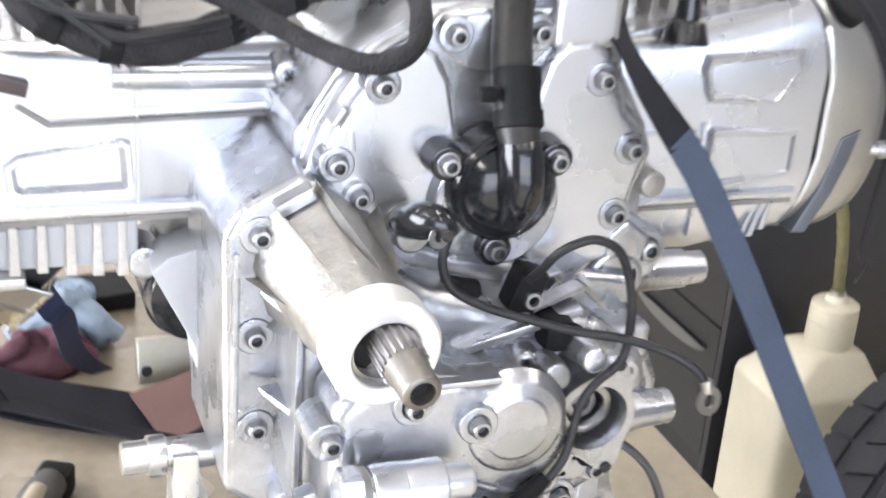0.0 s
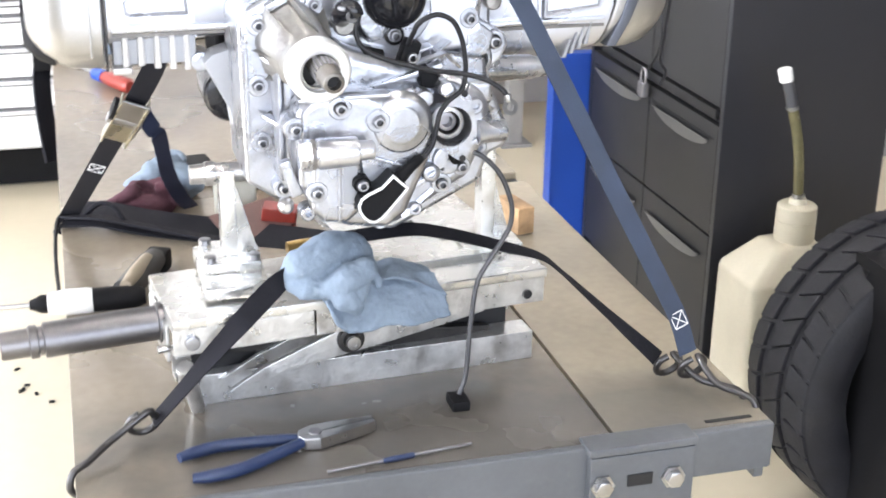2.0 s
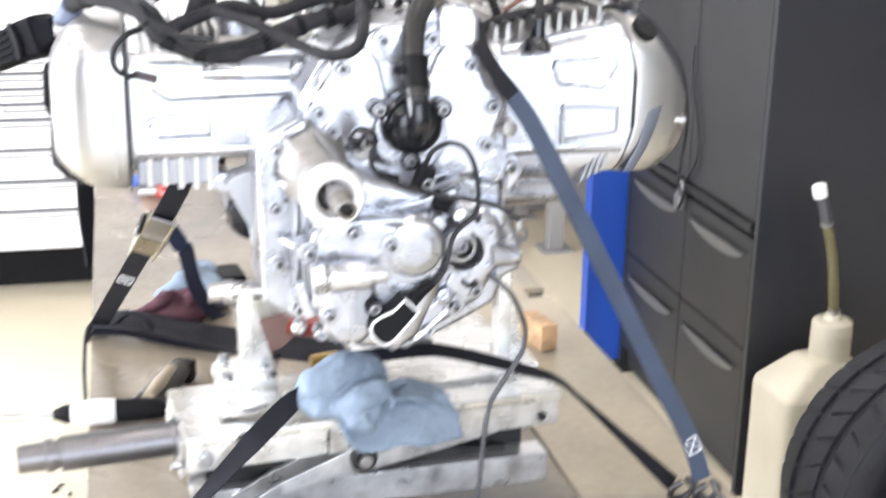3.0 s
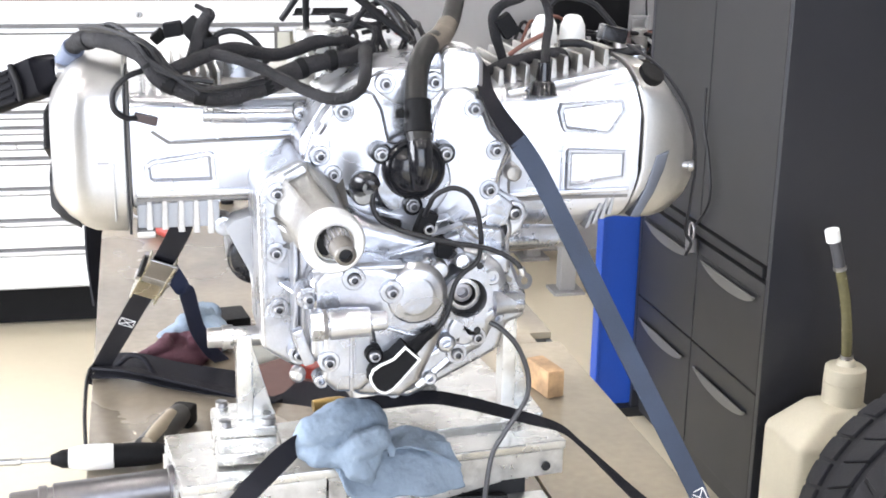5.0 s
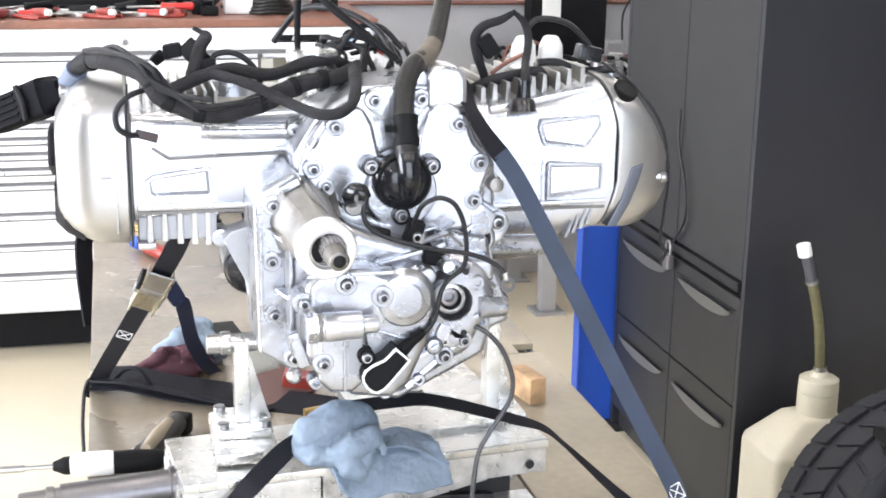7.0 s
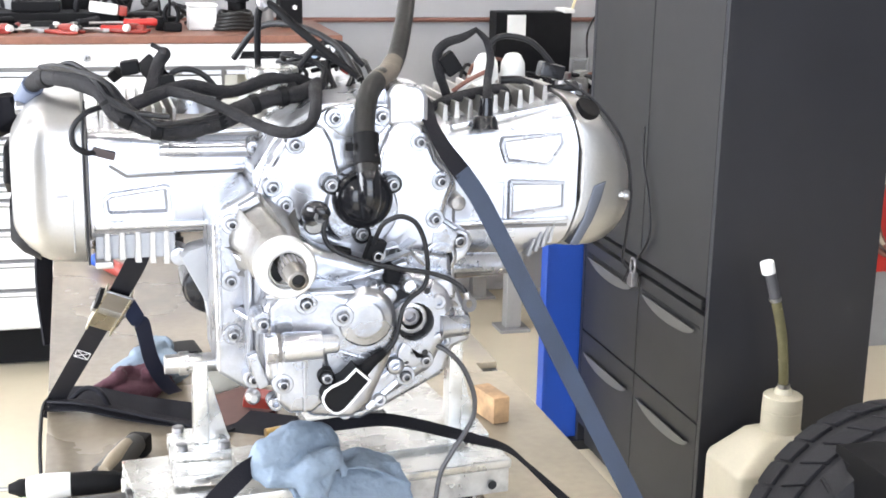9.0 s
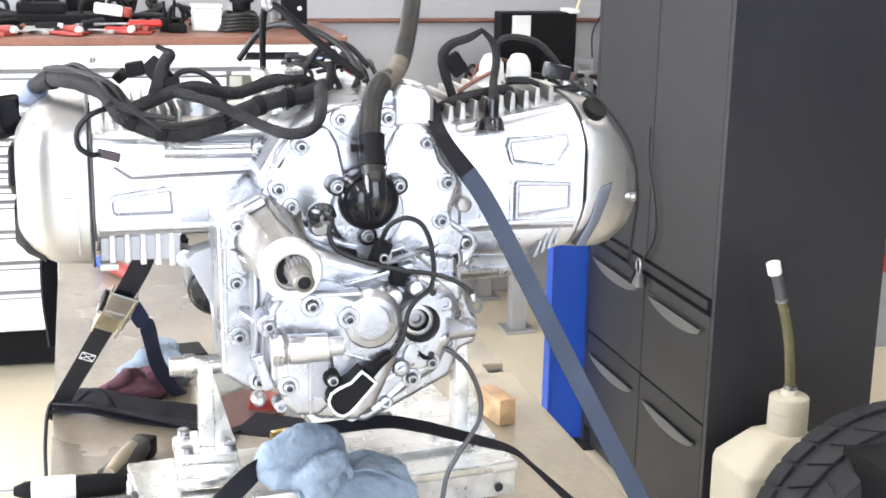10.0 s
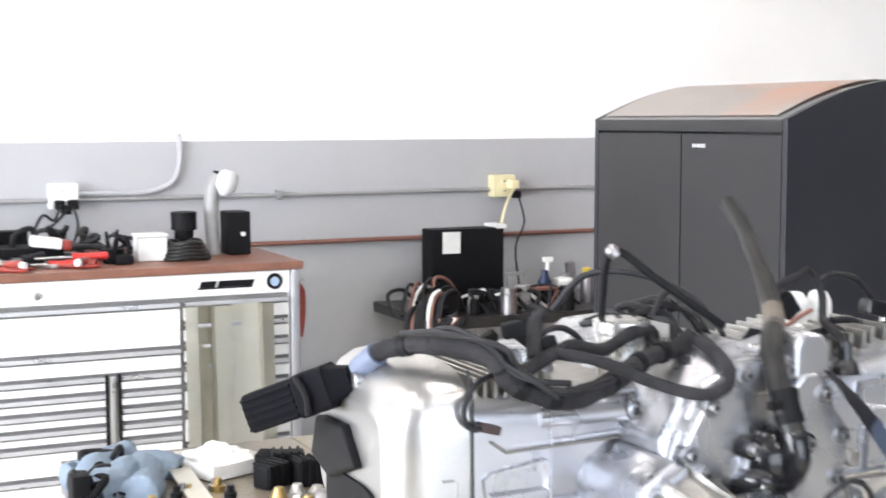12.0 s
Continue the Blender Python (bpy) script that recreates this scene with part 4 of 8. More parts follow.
part("bell_flange", prism([(-0.162, 1.10), (-0.161, 1.243), (-0.157, 1.252), (-0.149, 1.258), (-0.120, 1.277), (-0.114, 1.284), (-0.107, 1.310), (-0.094, 1.332), (-0.075, 1.352), (-0.045, 1.370), (0.0, 1.378), (0.065, 1.374), (0.086, 1.345), (0.094, 1.318), (0.108, 1.303), (0.114, 1.283), (0.114, 1.12)], 0.030, 0.085, 0.005, 3), CAST, engine)
part("mounting_lug", prism([(0.030, 1.352), (0.030, 1.386), (0.036, 1.397), (0.050, 1.399), (0.068, 1.396), (0.075, 1.384), (0.075, 1.352)], 0.012, 0.075, 0.008, 4), PAINTED, engine)
part("lug_bridge", prism([(0.0, 1.365), (0.002, 1.384), (0.036, 1.392), (0.036, 1.36)], 0.035, 0.075, 0.005), CAST, engine)
part("side_web", prism([(0.08, 1.20), (0.082, 1.232), (0.094, 1.243), (0.112, 1.23), (0.106, 1.208)], 0.008, 0.03, 0.003), CAST, cover)
port = part("port_collar", lathe((0.0905, 0.04, 1.202), (0, -1, 0), [(0, 0.023), (0.028, 0.021), (0.031, 0.0195), (0.032, 0.018), (0.032, 0.0150), (0.020, 0.0140)], 28, cap=False), CAST, cover)
part("port_bore", lathe((0.0905, 0.0175, 1.202), (0, -1, 0), [(0, 0.0148), (0.001, 0.0148)], 24), HOLE, port)
part("oil_gallery", lathe((0.105, 0.075, 1.174), (1, 0.02, -0.02), [(0, 0.016), (0.075, 0.014), (0.077, 0.012), (0.09, 0.012)], 20), CAST, engine)

# gearbox housing
gear = part("gearbox_housing", prism([(-0.162, 1.085), (-0.165, 1.252), (-0.155, 1.27), (-0.121, 1.288), (-0.101, 1.276), (-0.06, 1.246), (-0.029, 1.233), (0.042, 1.218), (0.10, 1.206), (0.103, 1.183), (0.114, 1.159), (0.127, 1.13), (0.125, 1.105), (0.106, 1.098), (0.096, 1.068), (0.069, 1.054), (-0.003, 1.018), (-0.058, 1.028), (-0.089, 1.043), (-0.097, 1.067), (-0.129, 1.062)], -0.002, 0.12, 0.006, 3), CAST, engine)
part("gearbox_rear", box((-0.12, 0.115, 1.06), (0.10, 0.34, 1.2), 0.02, 3), CAST_DULL, gear)
part("gearbox_flange_step", prism([(-0.132, 1.09), (-0.134, 1.245), (-0.118, 1.268), (-0.10, 1.262), (-0.055, 1.23), (0.0, 1.215), (0.055, 1.20), (0.088, 1.178), (0.10, 1.145), (0.085, 1.12), (0.07, 1.088), (-0.01, 1.04), (-0.07, 1.045), (-0.092, 1.075)], -0.045, 0.002, 0.016, 4), CAST, gear)
part("gearbox_face", prism([(-0.122, 1.105), (-0.122, 1.185), (-0.105, 1.2), (-0.05, 1.2), (-0.03, 1.192), (-0.005, 1.19), (0.015, 1.175), (0.022, 1.15), (0.01, 1.115), (-0.01, 1.07), (-0.03, 1.055), (-0.075, 1.06), (-0.092, 1.085)], -0.092, -0.04, 0.014, 4), CAST, gear)
part("round_cap", lathe((-0.016, -0.085, 1.165), (0, -1, 0), [(0, 0.034), (0.005, 0.031), (0.0075, 0.0285), (0.0085, 0.0265), (0.0086, 0.021), (0.0098, 0.0195), (0.0102, 0.017)], 48), CAST, gear)
for bx, bz in ((-0.144, 1.253), (-0.146, 1.19), (-0.144, 1.129)):
    bolt(bx, -0.004, bz, gear, BOLT_M, 0.0115, 0.012)
for bx, by, bz in ((-0.079, -0.096, 1.187), (-0.123, -0.09, 1.167), (-0.041, -0.098, 1.172)):
    bolt(bx, by, bz, gear, BOLT_M, 0.0118, 0.03)
for bx, by, bz in ((-0.104, -0.098, 1.102), (0.038, -0.052, 1.085), (-0.125, -0.02, 1.082)):
    bolt(bx, by, bz, gear, BOLT_M, 0.011, 0.03)

# conical shaft housing with ribs
cone_axis = Vector((0.006, -0.085, -0.006)).normalized()
cone_base = Vector((-0.107, -0.006, 1.2335))
foot = [(-0.029, 0.036), (-0.006, 0.048), (0.022, 0.030), (0.035, 0.004), (0.032, -0.028), (0.0, -0.037), (-0.030, -0.034), (-0.041, 0.002)]


def reach_to(outline, a):
    """Distance from the middle of a closed outline to its edge in direction a."""
    d, best = Vector((math.cos(a), math.sin(a))), 0.03
    for p, q in zip(outline, outline[1:] + outline[:1]):
        e = Vector(q) - Vector(p)
        den = d.x * e.y - d.y * e.x
        if abs(den) > 1e-9:
            u = (p[0] * d.y - p[1] * d.x) / den
            r = (p[0] * e.y - p[1] * e.x) / den
            if -1e-6 <= u <= 1 + 1e-6 and r > 0:
                best = r
    return best


bm = bmesh.new()
rings = []
for k in range(9):
    f = k / 8
    c_ = cone_base + cone_axis * (0.086 * f - 0.004)
    ring = []
    for i in range(40):
        a = 2 * math.pi * i / 40
        far = reach_to(foot, a)
        r = far + (0.0285 - far) * f ** 0.85
        ring.append(bm.verts.new(c_ + Vector((r * math.cos(a), 0, r * math.sin(a)))))
    rings.append(ring)
for q, w in zip(rings, rings[1:]):
    for i in range(40):
        bm.faces.new((q[i], q[(i + 1) % 40], w[(i + 1) % 40], w[i]))
bm.faces.new(rings[0])
bm.faces.new(rings[-1][::-1])
bmesh.ops.recalc_face_normals(bm, faces=bm.faces)
cone = part("shaft_housing", bm, WARM_CAST, engine, "dull cast shaft housing")
collar_at = cone_base + cone_axis * 0.078
collar = part("shaft_collar", lathe(collar_at, cone_axis, [(0, 0.0285), (0.002, 0.0312), (0.021, 0.0314), (0.0235, 0.0298), (0.024, 0.0285), (0.024, 0.0205), (0.0225, 0.0188), (0.0, 0.0185)], 48, cap=False), COLLAR, cone, "bright machined collar")
part("shaft_bore", lathe(collar_at + cone_axis * 0.004, cone_axis, [(0, 0.0187), (0.001, 0.0187)], 32), HOLE, collar)
part("retaining_ring", lathe(collar_at + cone_axis * 0.017, cone_axis, [(0, 0.0187), (0.001, 0.0187), (0.001, 0.0165), (0, 0.0165)], 32, cap=False), STEEL, collar)
for a in (62, 108):
    pt = collar_at + cone_axis * 0.0205 + Vector((math.cos(radians(a)), 0, math.sin(radians(a)))) * 0.0172
    part("ring_eye", lathe(pt, cone_axis, [(0, 0.0026), (0.0012, 0.0026), (0.0013, 0.0012)], 12), STEEL, collar)
shaft_dir = Vector((0.05, -1, -0.10)).normalized()
shaft_at = Vector((-0.0985, -0.085, 1.2338))
shaft = part("output_shaft", lathe(shaft_at, shaft_dir, [(0, 0.0125), (0.034, 0.0125), (0.036, 0.0118), (0.044, 0.0118), (0.046, 0.0108), (0.064, 0.0105), (0.0655, 0.0092), (0.0656, 0.0068), (0.056, 0.0066)], 32), SHAFT_STEEL, engine, "dull splined steel output shaft")
for k in range(18):
    a = 2 * math.pi * k / 18
    d_, u_, v_ = axes_for(shaft_dir)
    c0 = shaft_at + d_ * 0.02 + (u_ * math.cos(a) + v_ * math.sin(a)) * 0.0122
    part("spline", rod(c0, c0 + d_ * 0.022, 0.0012, None, 6, 0.0004), DARK_STEEL, shaft)
part("shaft_hole", lathe(shaft_at + shaft_dir * 0.0565, shaft_dir, [(0, 0.0067), (0.0006, 0.0067)], 20), HOLE, shaft)
# ribs that run from the flange down to the collar
for p, q in (((-0.1385, -0.006, 1.2745), (-0.1205, -0.070, 1.2565)), ((-0.1145, -0.006, 1.2875), (-0.0945, -0.072, 1.2600)), ((-0.076, -0.004, 1.268), (-0.078, -0.055, 1.252)), ((-0.153, -0.004, 1.228), (-0.132, -0.060, 1.229)), ((-0.140, -0.004, 1.196), (-0.124, -0.060, 1.206))):
    p, q = Vector(p), Vector(q)
    bm = bmesh.new()
    bm.faces.new([bm.verts.new(v) for v in (p, q, q.lerp(collar_at, 0.45), p.lerp(cone_base, 0.4))])
    bmesh.ops.solidify(bm, geom=bm.faces[:], thickness=0.0040)
    part("rib", bevel(bm, 0.0013), WARM_CAST, cone)
part("cast_pad", moved(box((-0.0115, -0.006, -0.0045), (0.0115, 0.008, 0.0035), 0.0018), Matrix.Translation((-0.1265, -0.009, 1.2765)) @ Matrix.Rotation(radians(-28), 4, "Y")), CAST, cone)

# stepped hydraulic cylinder with a hexagon plug
step = part("drain_barrel", lathe((-0.107, -0.112, 1.147), (1, 0.0, 0.02), [(-0.003, 0.0125), (0.0, 0.0130), (0.0005, 0.0148), (0.002, 0.0156), (0.018, 0.0156), (0.0188, 0.0148), (0.0196, 0.0150), (0.040, 0.0146), (0.0415, 0.0135), (0.042, 0.0100), (0.056, 0.0096), (0.0585, 0.0078)], 36), PAINTED, gear)
part("gap_ring", lathe((-0.1125, -0.112, 1.147), (1, 0, 0.02), [(0, 0.0150), (0.004, 0.0150)], 30), GROOVE, step, "dark ring in the gap behind the plug")
part("hexagon_plug", lathe((-0.1125, -0.112, 1.147), (-1, 0, -0.02), [(0, 0.0162), (0.0105, 0.0162), (0.012, 0.0145)], 6), PAINTED, step, "bright hexagon plug")
part("barrel_saddle", prism([(-0.108, 1.150), (-0.060, 1.150), (-0.055, 1.118), (-0.060, 1.078), (-0.072, 1.066), (-0.098, 1.068), (-0.110, 1.082)], -0.097, -0.04, 0.008, 4), CAST, gear)
part("saddle_rib", box((-0.0835, -0.1005, 1.070), (-0.0795, -0.09, 1.134), 0.0015), CAST, gear)
# thin grey plate on the face, drawn for a pocket
part("saddle_pocket", box((-0.0775, -0.0982, 1.088), (-0.063, -0.0965, 1.130), 0.0006), BRACKET, gear, "thin grey plate standing in for a sunken pocket")
spout = part("drain_lever", box((-0.006, -0.006, -0.02), (0.006, 0.006, 0.02), 0.003), CAST, gear)
spout.matrix_basis = Matrix.Translation((-0.128, -0.08, 1.114)) @ Matrix.Rotation(radians(-18), 4, "Y")
part("ball_stud", lathe((-0.134, -0.07, 1.086), (0, -1, 0), [(0, 0.005), (0.006, 0.006), (0.012, 0.0085), (0.018, 0.0075), (0.022, 0.004)], 18), STEEL, gear)

# walls that join the bosses, and small cast details
def wall_rib(p, q, height, depth, name="web"):
    p, q = Vector(p), Vector(q)
    d = (q - p).normalized()
    bm = box((0, 0, -height / 2), ((q - p).length, depth, height / 2), min(0.0012, height * 0.3))
    rot = Vector((1, 0, 0)).rotation_difference(d).to_matrix().to_4x4()
    part(name, moved(bm, Matrix.Translation(p) @ rot), CAST, gear)


wall_rib((-0.158, -0.010, 1.245), (-0.158, -0.010, 1.135), 0.0035, 0.012)
wall_rib((-0.131, -0.050, 1.245), (-0.131, -0.050, 1.10), 0.004, 0.05)
wall_rib((-0.146, -0.012, 1.222), (-0.128, -0.048, 1.216), 0.004, 0.012)
wall_rib((-0.146, -0.012, 1.160), (-0.128, -0.048, 1.156), 0.004, 0.012)
wall_rib((-0.120, -0.0945, 1.196), (-0.028, -0.0945, 1.197), 0.004, 0.02)
wall_rib((-0.062, -0.0945, 1.125), (-0.062, -0.090, 1.062), 0.005, 0.02)
wall_rib((-0.090, -0.090, 1.125), (-0.090, -0.080, 1.078), 0.004, 0.02)
wall_rib((-0.050, -0.0945, 1.135), (-0.010, -0.0945, 1.12), 0.004, 0.02)
wall_rib((-0.01, -0.052, 1.198), (0.065, -0.035, 1.182), 0.004, 0.012)
wall_rib((0.0, -0.050, 1.212), (0.045, -0.04, 1.222), 0.003, 0.012)
wall_rib((0.045, -0.04, 1.222), (0.062, -0.035, 1.205), 0.003, 0.012)
wall_rib((0.018, -0.055, 1.135), (0.005, -0.06, 1.09), 0.005, 0.02)
wall_rib((0.075, -0.045, 1.125), (0.04, -0.045, 1.085), 0.005, 0.012)
wall_rib((0.055, -0.045, 1.098), (-0.005, -0.05, 1.05), 0.006, 0.015)
wall_rib((0.07, -0.035, 1.175), (0.108, -0.01, 1.150), 0.005, 0.012)
for p_, q_ in (((0.014, -0.026, 1.221), (0.034, -0.026, 1.2265)), ((0.033, -0.026, 1.2265), (0.045, -0.026, 1.213)), ((0.011, -0.026, 1.2075), (0.025, -0.026, 1.2105)), ((0.025, -0.026, 1.2105), (0.033, -0.026, 1.2205)), ((0.040, -0.024, 1.219), (0.056, -0.02, 1.230))):
    wall_rib(p_, q_, 0.0026, 0.02)
for bx, by, bz, br in ((0.002, -0.062, 1.185, 0.010), (0.016, -0.062, 1.176, 0.007), (0.075, -0.05, 1.167, 0.009), (0.088, -0.035, 1.155, 0.008), (0.014, -0.065, 1.122, 0.008), (0.026, -0.055, 1.098, 0.010), (-0.002, -0.07, 1.14, 0.007), (0.086, -0.03, 1.115, 0.009), (-0.03, -0.06, 1.05, 0.008), (0.01, -0.05, 1.058, 0.008), (-0.105, -0.05, 1.062, 0.008)):
    st_ = part("stub", lathe((bx, by + 0.02, bz), (0, -1, 0), [(0, br * 1.1), (0.018, br), (0.02, br * 0.8), (0.02, br * 0.45), (0.012, br * 0.4)], 18), CAST, gear)
for bx, by, bz in ((0.006, -0.046, 1.222), (0.1, -0.004, 1.14), (0.06, -0.05, 1.102)):
    bolt(bx, by, bz, gear, BOLT_M, 0.010, 0.02)
for k, (bx, bz) in enumerate(((0.113, 1.262),)):
    part("edge_tab", lathe((bx, 0.045, bz), (0, -1, 0), [(0, 0.010), (0.028, 0.009), (0.03, 0.007)], 16), CAST_DULL, cover)

# clutch actuator bearing housing
hb = part("bearing_housing", lathe((0.041, -0.015, 1.155), (0, -1, 0), [(0, 0.034), (0.045, 0.0275), (0.052, 0.0262), (0.054, 0.025), (0.054, 0.0212), (0.030, 0.0208)], 40, cap=False), CAST, gear)
flange_pts = []
for i in range(36):
    a = 2 * math.pi * i / 36
    r = 0.0262 + 0.0125 * max(0.0, max(math.cos(a - radians(t)) for t in (68, -70, 200))) ** 14
    flange_pts.append((0.041 + r * math.cos(a), 1.155 + r * math.sin(a)))
inner = [(0.041 + 0.0212 * math.cos(2 * math.pi * i / 36), 1.155 + 0.0212 * math.sin(2 * math.pi * i / 36)) for i in range(36)]
part("bearing_flange", ring_prism(flange_pts, inner, -0.078, -0.066), CAST, hb)
part("bearing_seat", lathe((0.041, -0.045, 1.155), (0, -1, 0), [(0, 0.0205), (0.002, 0.0205)], 32), SEAL, hb)
part("bearing_ring", lathe((0.0405, -0.047, 1.1555), (0, -1, 0), [(0, 0.0175), (0.018, 0.0175), (0.019, 0.0165), (0.019, 0.0125), (0.0, 0.012)], 32, cap=False), STEEL, hb)
part("bearing_inner", lathe((0.0405, -0.047, 1.1555), (0, -1, 0), [(0, 0.0105), (0.012, 0.0105), (0.013, 0.0095), (0.013, 0.006), (0.004, 0.0055), (0.004, 0.001)], 28), DARK_STEEL, hb)
for a in (68, -70, 200):
    bx, bz = 0.041 + 0.0335 * math.cos(radians(a)), 1.155 + 0.037 * math.sin(radians(a))
    part("flange_hole", lathe((bx, -0.0785, bz), (0, -1, 0), [(0, 0.0036), (0.0006, 0.0036)], 14), HOLE, hb)
part("side_nub", lathe((0.078, -0.045, 1.137), (1, 0, 0.02), [(0, 0.014), (0.012, 0.012), (0.03, 0.0115), (0.032, 0.01)], 20), CAST, gear)
part("upper_block", box((0.055, -0.03, 1.162), (0.10, 0.01, 1.188), 0.006, 3), CAST, gear)
part("small_stub", lathe((0.012, -0.06, 1.185), (0, -1, 0.1), [(0, 0.010), (0.02, 0.009), (0.022, 0.007)], 18), CAST, gear)
part("small_stub", lathe((0.035, -0.05, 1.192), (0, -1, 0.1), [(0, 0.010), (0.03, 0.008), (0.032, 0.006)], 18), PAINTED, gear)
part("neutral_switch", box((0.012, -0.062, 1.192), (0.03, -0.03, 1.212), 0.004), BLACK_PLASTIC, gear, "small black switch")
part("lower_boss", lathe((0.045, -0.03, 1.11), (0, -1, 0), [(0, 0.018), (0.02, 0.016), (0.022, 0.013)], 24), CAST, gear)
part("black_plug", lathe((0.052, -0.045, 1.118), (0.3, -1, -0.4), [(0, 0.009), (0.012, 0.009), (0.014, 0.007)], 16), BLACK_PLASTIC, gear)
for x, z, w in ((0.0, 1.105, 0.03), (0.02, 1.09, 0.025), (0.06, 1.12, 0.02), (-0.01, 1.2, 0.05)):
    bm = box((-w, -0.004, -0.003), (w, 0.012, 0.003), 0.0015)
    r = part("rib", bm, CAST, gear)
    r.matrix_basis = Matrix.Translation((x, -0.048, z)) @ Matrix.Rotation(radians(-30 if z < 1.15 else -15), 4, "Y")

# black position sensor outlined by a bright gasket
sens = [(-0.031, 1.122), (-0.015, 1.107), (-0.035, 1.084), (-0.043, 1.076), (-0.050, 1.0725), (-0.056, 1.074), (-0.062, 1.079), (-0.066, 1.086), (-0.067, 1.092), (-0.064, 1.099), (-0.057, 1.104), (-0.043, 1.110)]
ss = part("gear_sensor", prism(sens, -0.118, -0.088, 0.001), BLACK_PLASTIC, gear, "black gear sensor with a bright rim")
part("rim", ring_prism(sens, inset(sens, 0.0021), -0.1195, -0.116), STITCH, ss, "white rim")
part("ear", lathe((-0.060, -0.09, 1.110), (0, -1, 0), [(0, 0.009), (0.016, 0.009), (0.017, 0.008)], 20), BLACK_PLASTIC, ss)
bolt(-0.060, -0.107, 1.110, ss, BOLT_M)
part("cable_socket", tube([(-0.022, -0.104, 1.113), (-0.010, -0.100, 1.122), (0.004, -0.096, 1.131)], [0.0075, 0.006, 0.0042], 14), BLACK_PLASTIC, ss)

# water pump cover and hose
pump = part("water_pump_cover", lathe((-0.002, 0.01, 1.277), (0, -1, 0), [(0, 0.0335), (0.018, 0.0335), (0.024, 0.032), (0.026, 0.029), (0.024, 0.026), (0.028, 0.022), (0.032, 0.015), (0.034, 0.006)], 40), GLOSS_BLACK, engine, "gloss black water pump cover")
part("pump_mouth", tube([(0.002, -0.018, 1.262), (0.001, -0.03, 1.28), (0.0, -0.028, 1.30), (0.0, -0.02, 1.315)], [0.010, 0.0125, 0.013, 0.0125], 20), GLOSS_BLACK, pump)
for bx, bz in ((-0.037, 1.293), (0.031, 1.292), (-0.003, 1.237)):
    part("ear", lathe((bx, 0.012, bz), (0, -1, 0), [(0, 0.0115), (0.021, 0.0105), (0.022, 0.009)], 22), GLOSS_BLACK, pump)
    bolt(bx, -0.0102, bz, pump, BOLT_M)
part("pump_skirt", lathe((-0.001, 0.016, 1.262), (0, -1, 0), [(0, 0.043), (0.016, 0.040), (0.018, 0.038)], 40), CAST, pump, "grey cast skirt")
hose_ = part("coolant_hose", tube([(0.0, -0.025, 1.308), (-0.001, -0.017, 1.322), (-0.001, -0.006, 1.342), (0.003, 0.010, 1.366), (0.010, 0.024, 1.386), (0.022, 0.038, 1.399), (0.038, 0.056, 1.405), (0.052, 0.078, 1.417), (0.066, 0.110, 1.441), (0.080, 0.148, 1.469), (0.092, 0.185, 1.495), (0.099, 0.220, 1.518)], [0.0125, 0.0125, 0.0123, 0.0120, 0.0118, 0.0117, 0.0114, 0.0108, 0.0104, 0.0102, 0.0098, 0.009], 20, 8), RUBBER, engine, "worn black rubber coolant hose")
part("worn_band", tube([(0.022, 0.038, 1.399), (0.038, 0.056, 1.405), (0.050, 0.075, 1.4155)], [0.0120, 0.0119, 0.0112], 20), TAN, hose_, "tan worn band")
part("hose_end", lathe((0.0992, 0.2210, 1.5186), (0.2, 0.80, 0.55), [(0, 0.0072), (0.0012, 0.0072)], 18), HOLE, hose_)
cl = part("hose_clamp", lathe((0.0, -0.0195, 1.316), (0.03, 0.42, 1), [(0, 0.0132), (0.001, 0.0145), (0.010, 0.0145), (0.011, 0.0134), (0.024, 0.0134), (0.025, 0.0142), (0.034, 0.0142), (0.035, 0.0132)], 26), BLACK_PLASTIC, hose_, "black hose clamp")
part("clamp_tab", box((-0.024, -0.020, 1.332), (-0.015, -0.012, 1.34), 0.001), BLACK_PLASTIC, cl)

# black angled sensor beside the pump
es = part("elbow_sensor", tube([(-0.058, -0.002, 1.256), (-0.062, -0.022, 1.265), (-0.062, -0.042, 1.273), (-0.056, -0.052, 1.275), (-0.050, -0.054, 1.268)], [0.0105, 0.0110, 0.0112, 0.0092, 0.006], 18), GLOSS_BLACK, engine, "black elbow sensor")
part("sensor_base", lathe((-0.056, 0.010, 1.250), (0, -1, 0), [(0, 0.0125), (0.02, 0.011), (0.022, 0.009)], 20), WARM_CAST, es)
part("sensor_tag", lathe((-0.0585, -0.0575, 1.2690), (0.3, -1, 0.2), [(0, 0.0062), (0.0015, 0.0062), (0.0015, 0.0028), (0, 0.0028)], 18, cap=False), STEEL, es, "bright ring tag")


# cylinders
def frame_on(parent, outline, y, depth=0.004, w=0.003):
    """A raised frame with sloping walls round a sunken pocket."""
    rings = [(outline, y + 0.004), (inset(outline, w * 0.5), y - depth), (inset(outline, w * 1.2), y - depth), (inset(outline, w * 2.4), y + 0.004)]
    bm = bmesh.new()
    rows = [[bm.verts.new((x, yy, z)) for x, z in o] for o, yy in rings]
    n = len(outline)
    for q, s in zip(rows, rows[1:]):
        for i in range(n):
            bm.faces.new((q[i], q[(i + 1) % n], s[(i + 1) % n], s[i]))
    bmesh.ops.recalc_face_normals(bm, faces=bm.faces)
    if sum(f.normal.y * f.calc_area() for f in bm.faces) > 0:
        bmesh.ops.reverse_faces(bm, faces=bm.faces)
    part("raised_frame", bm, PAINTED, parent)


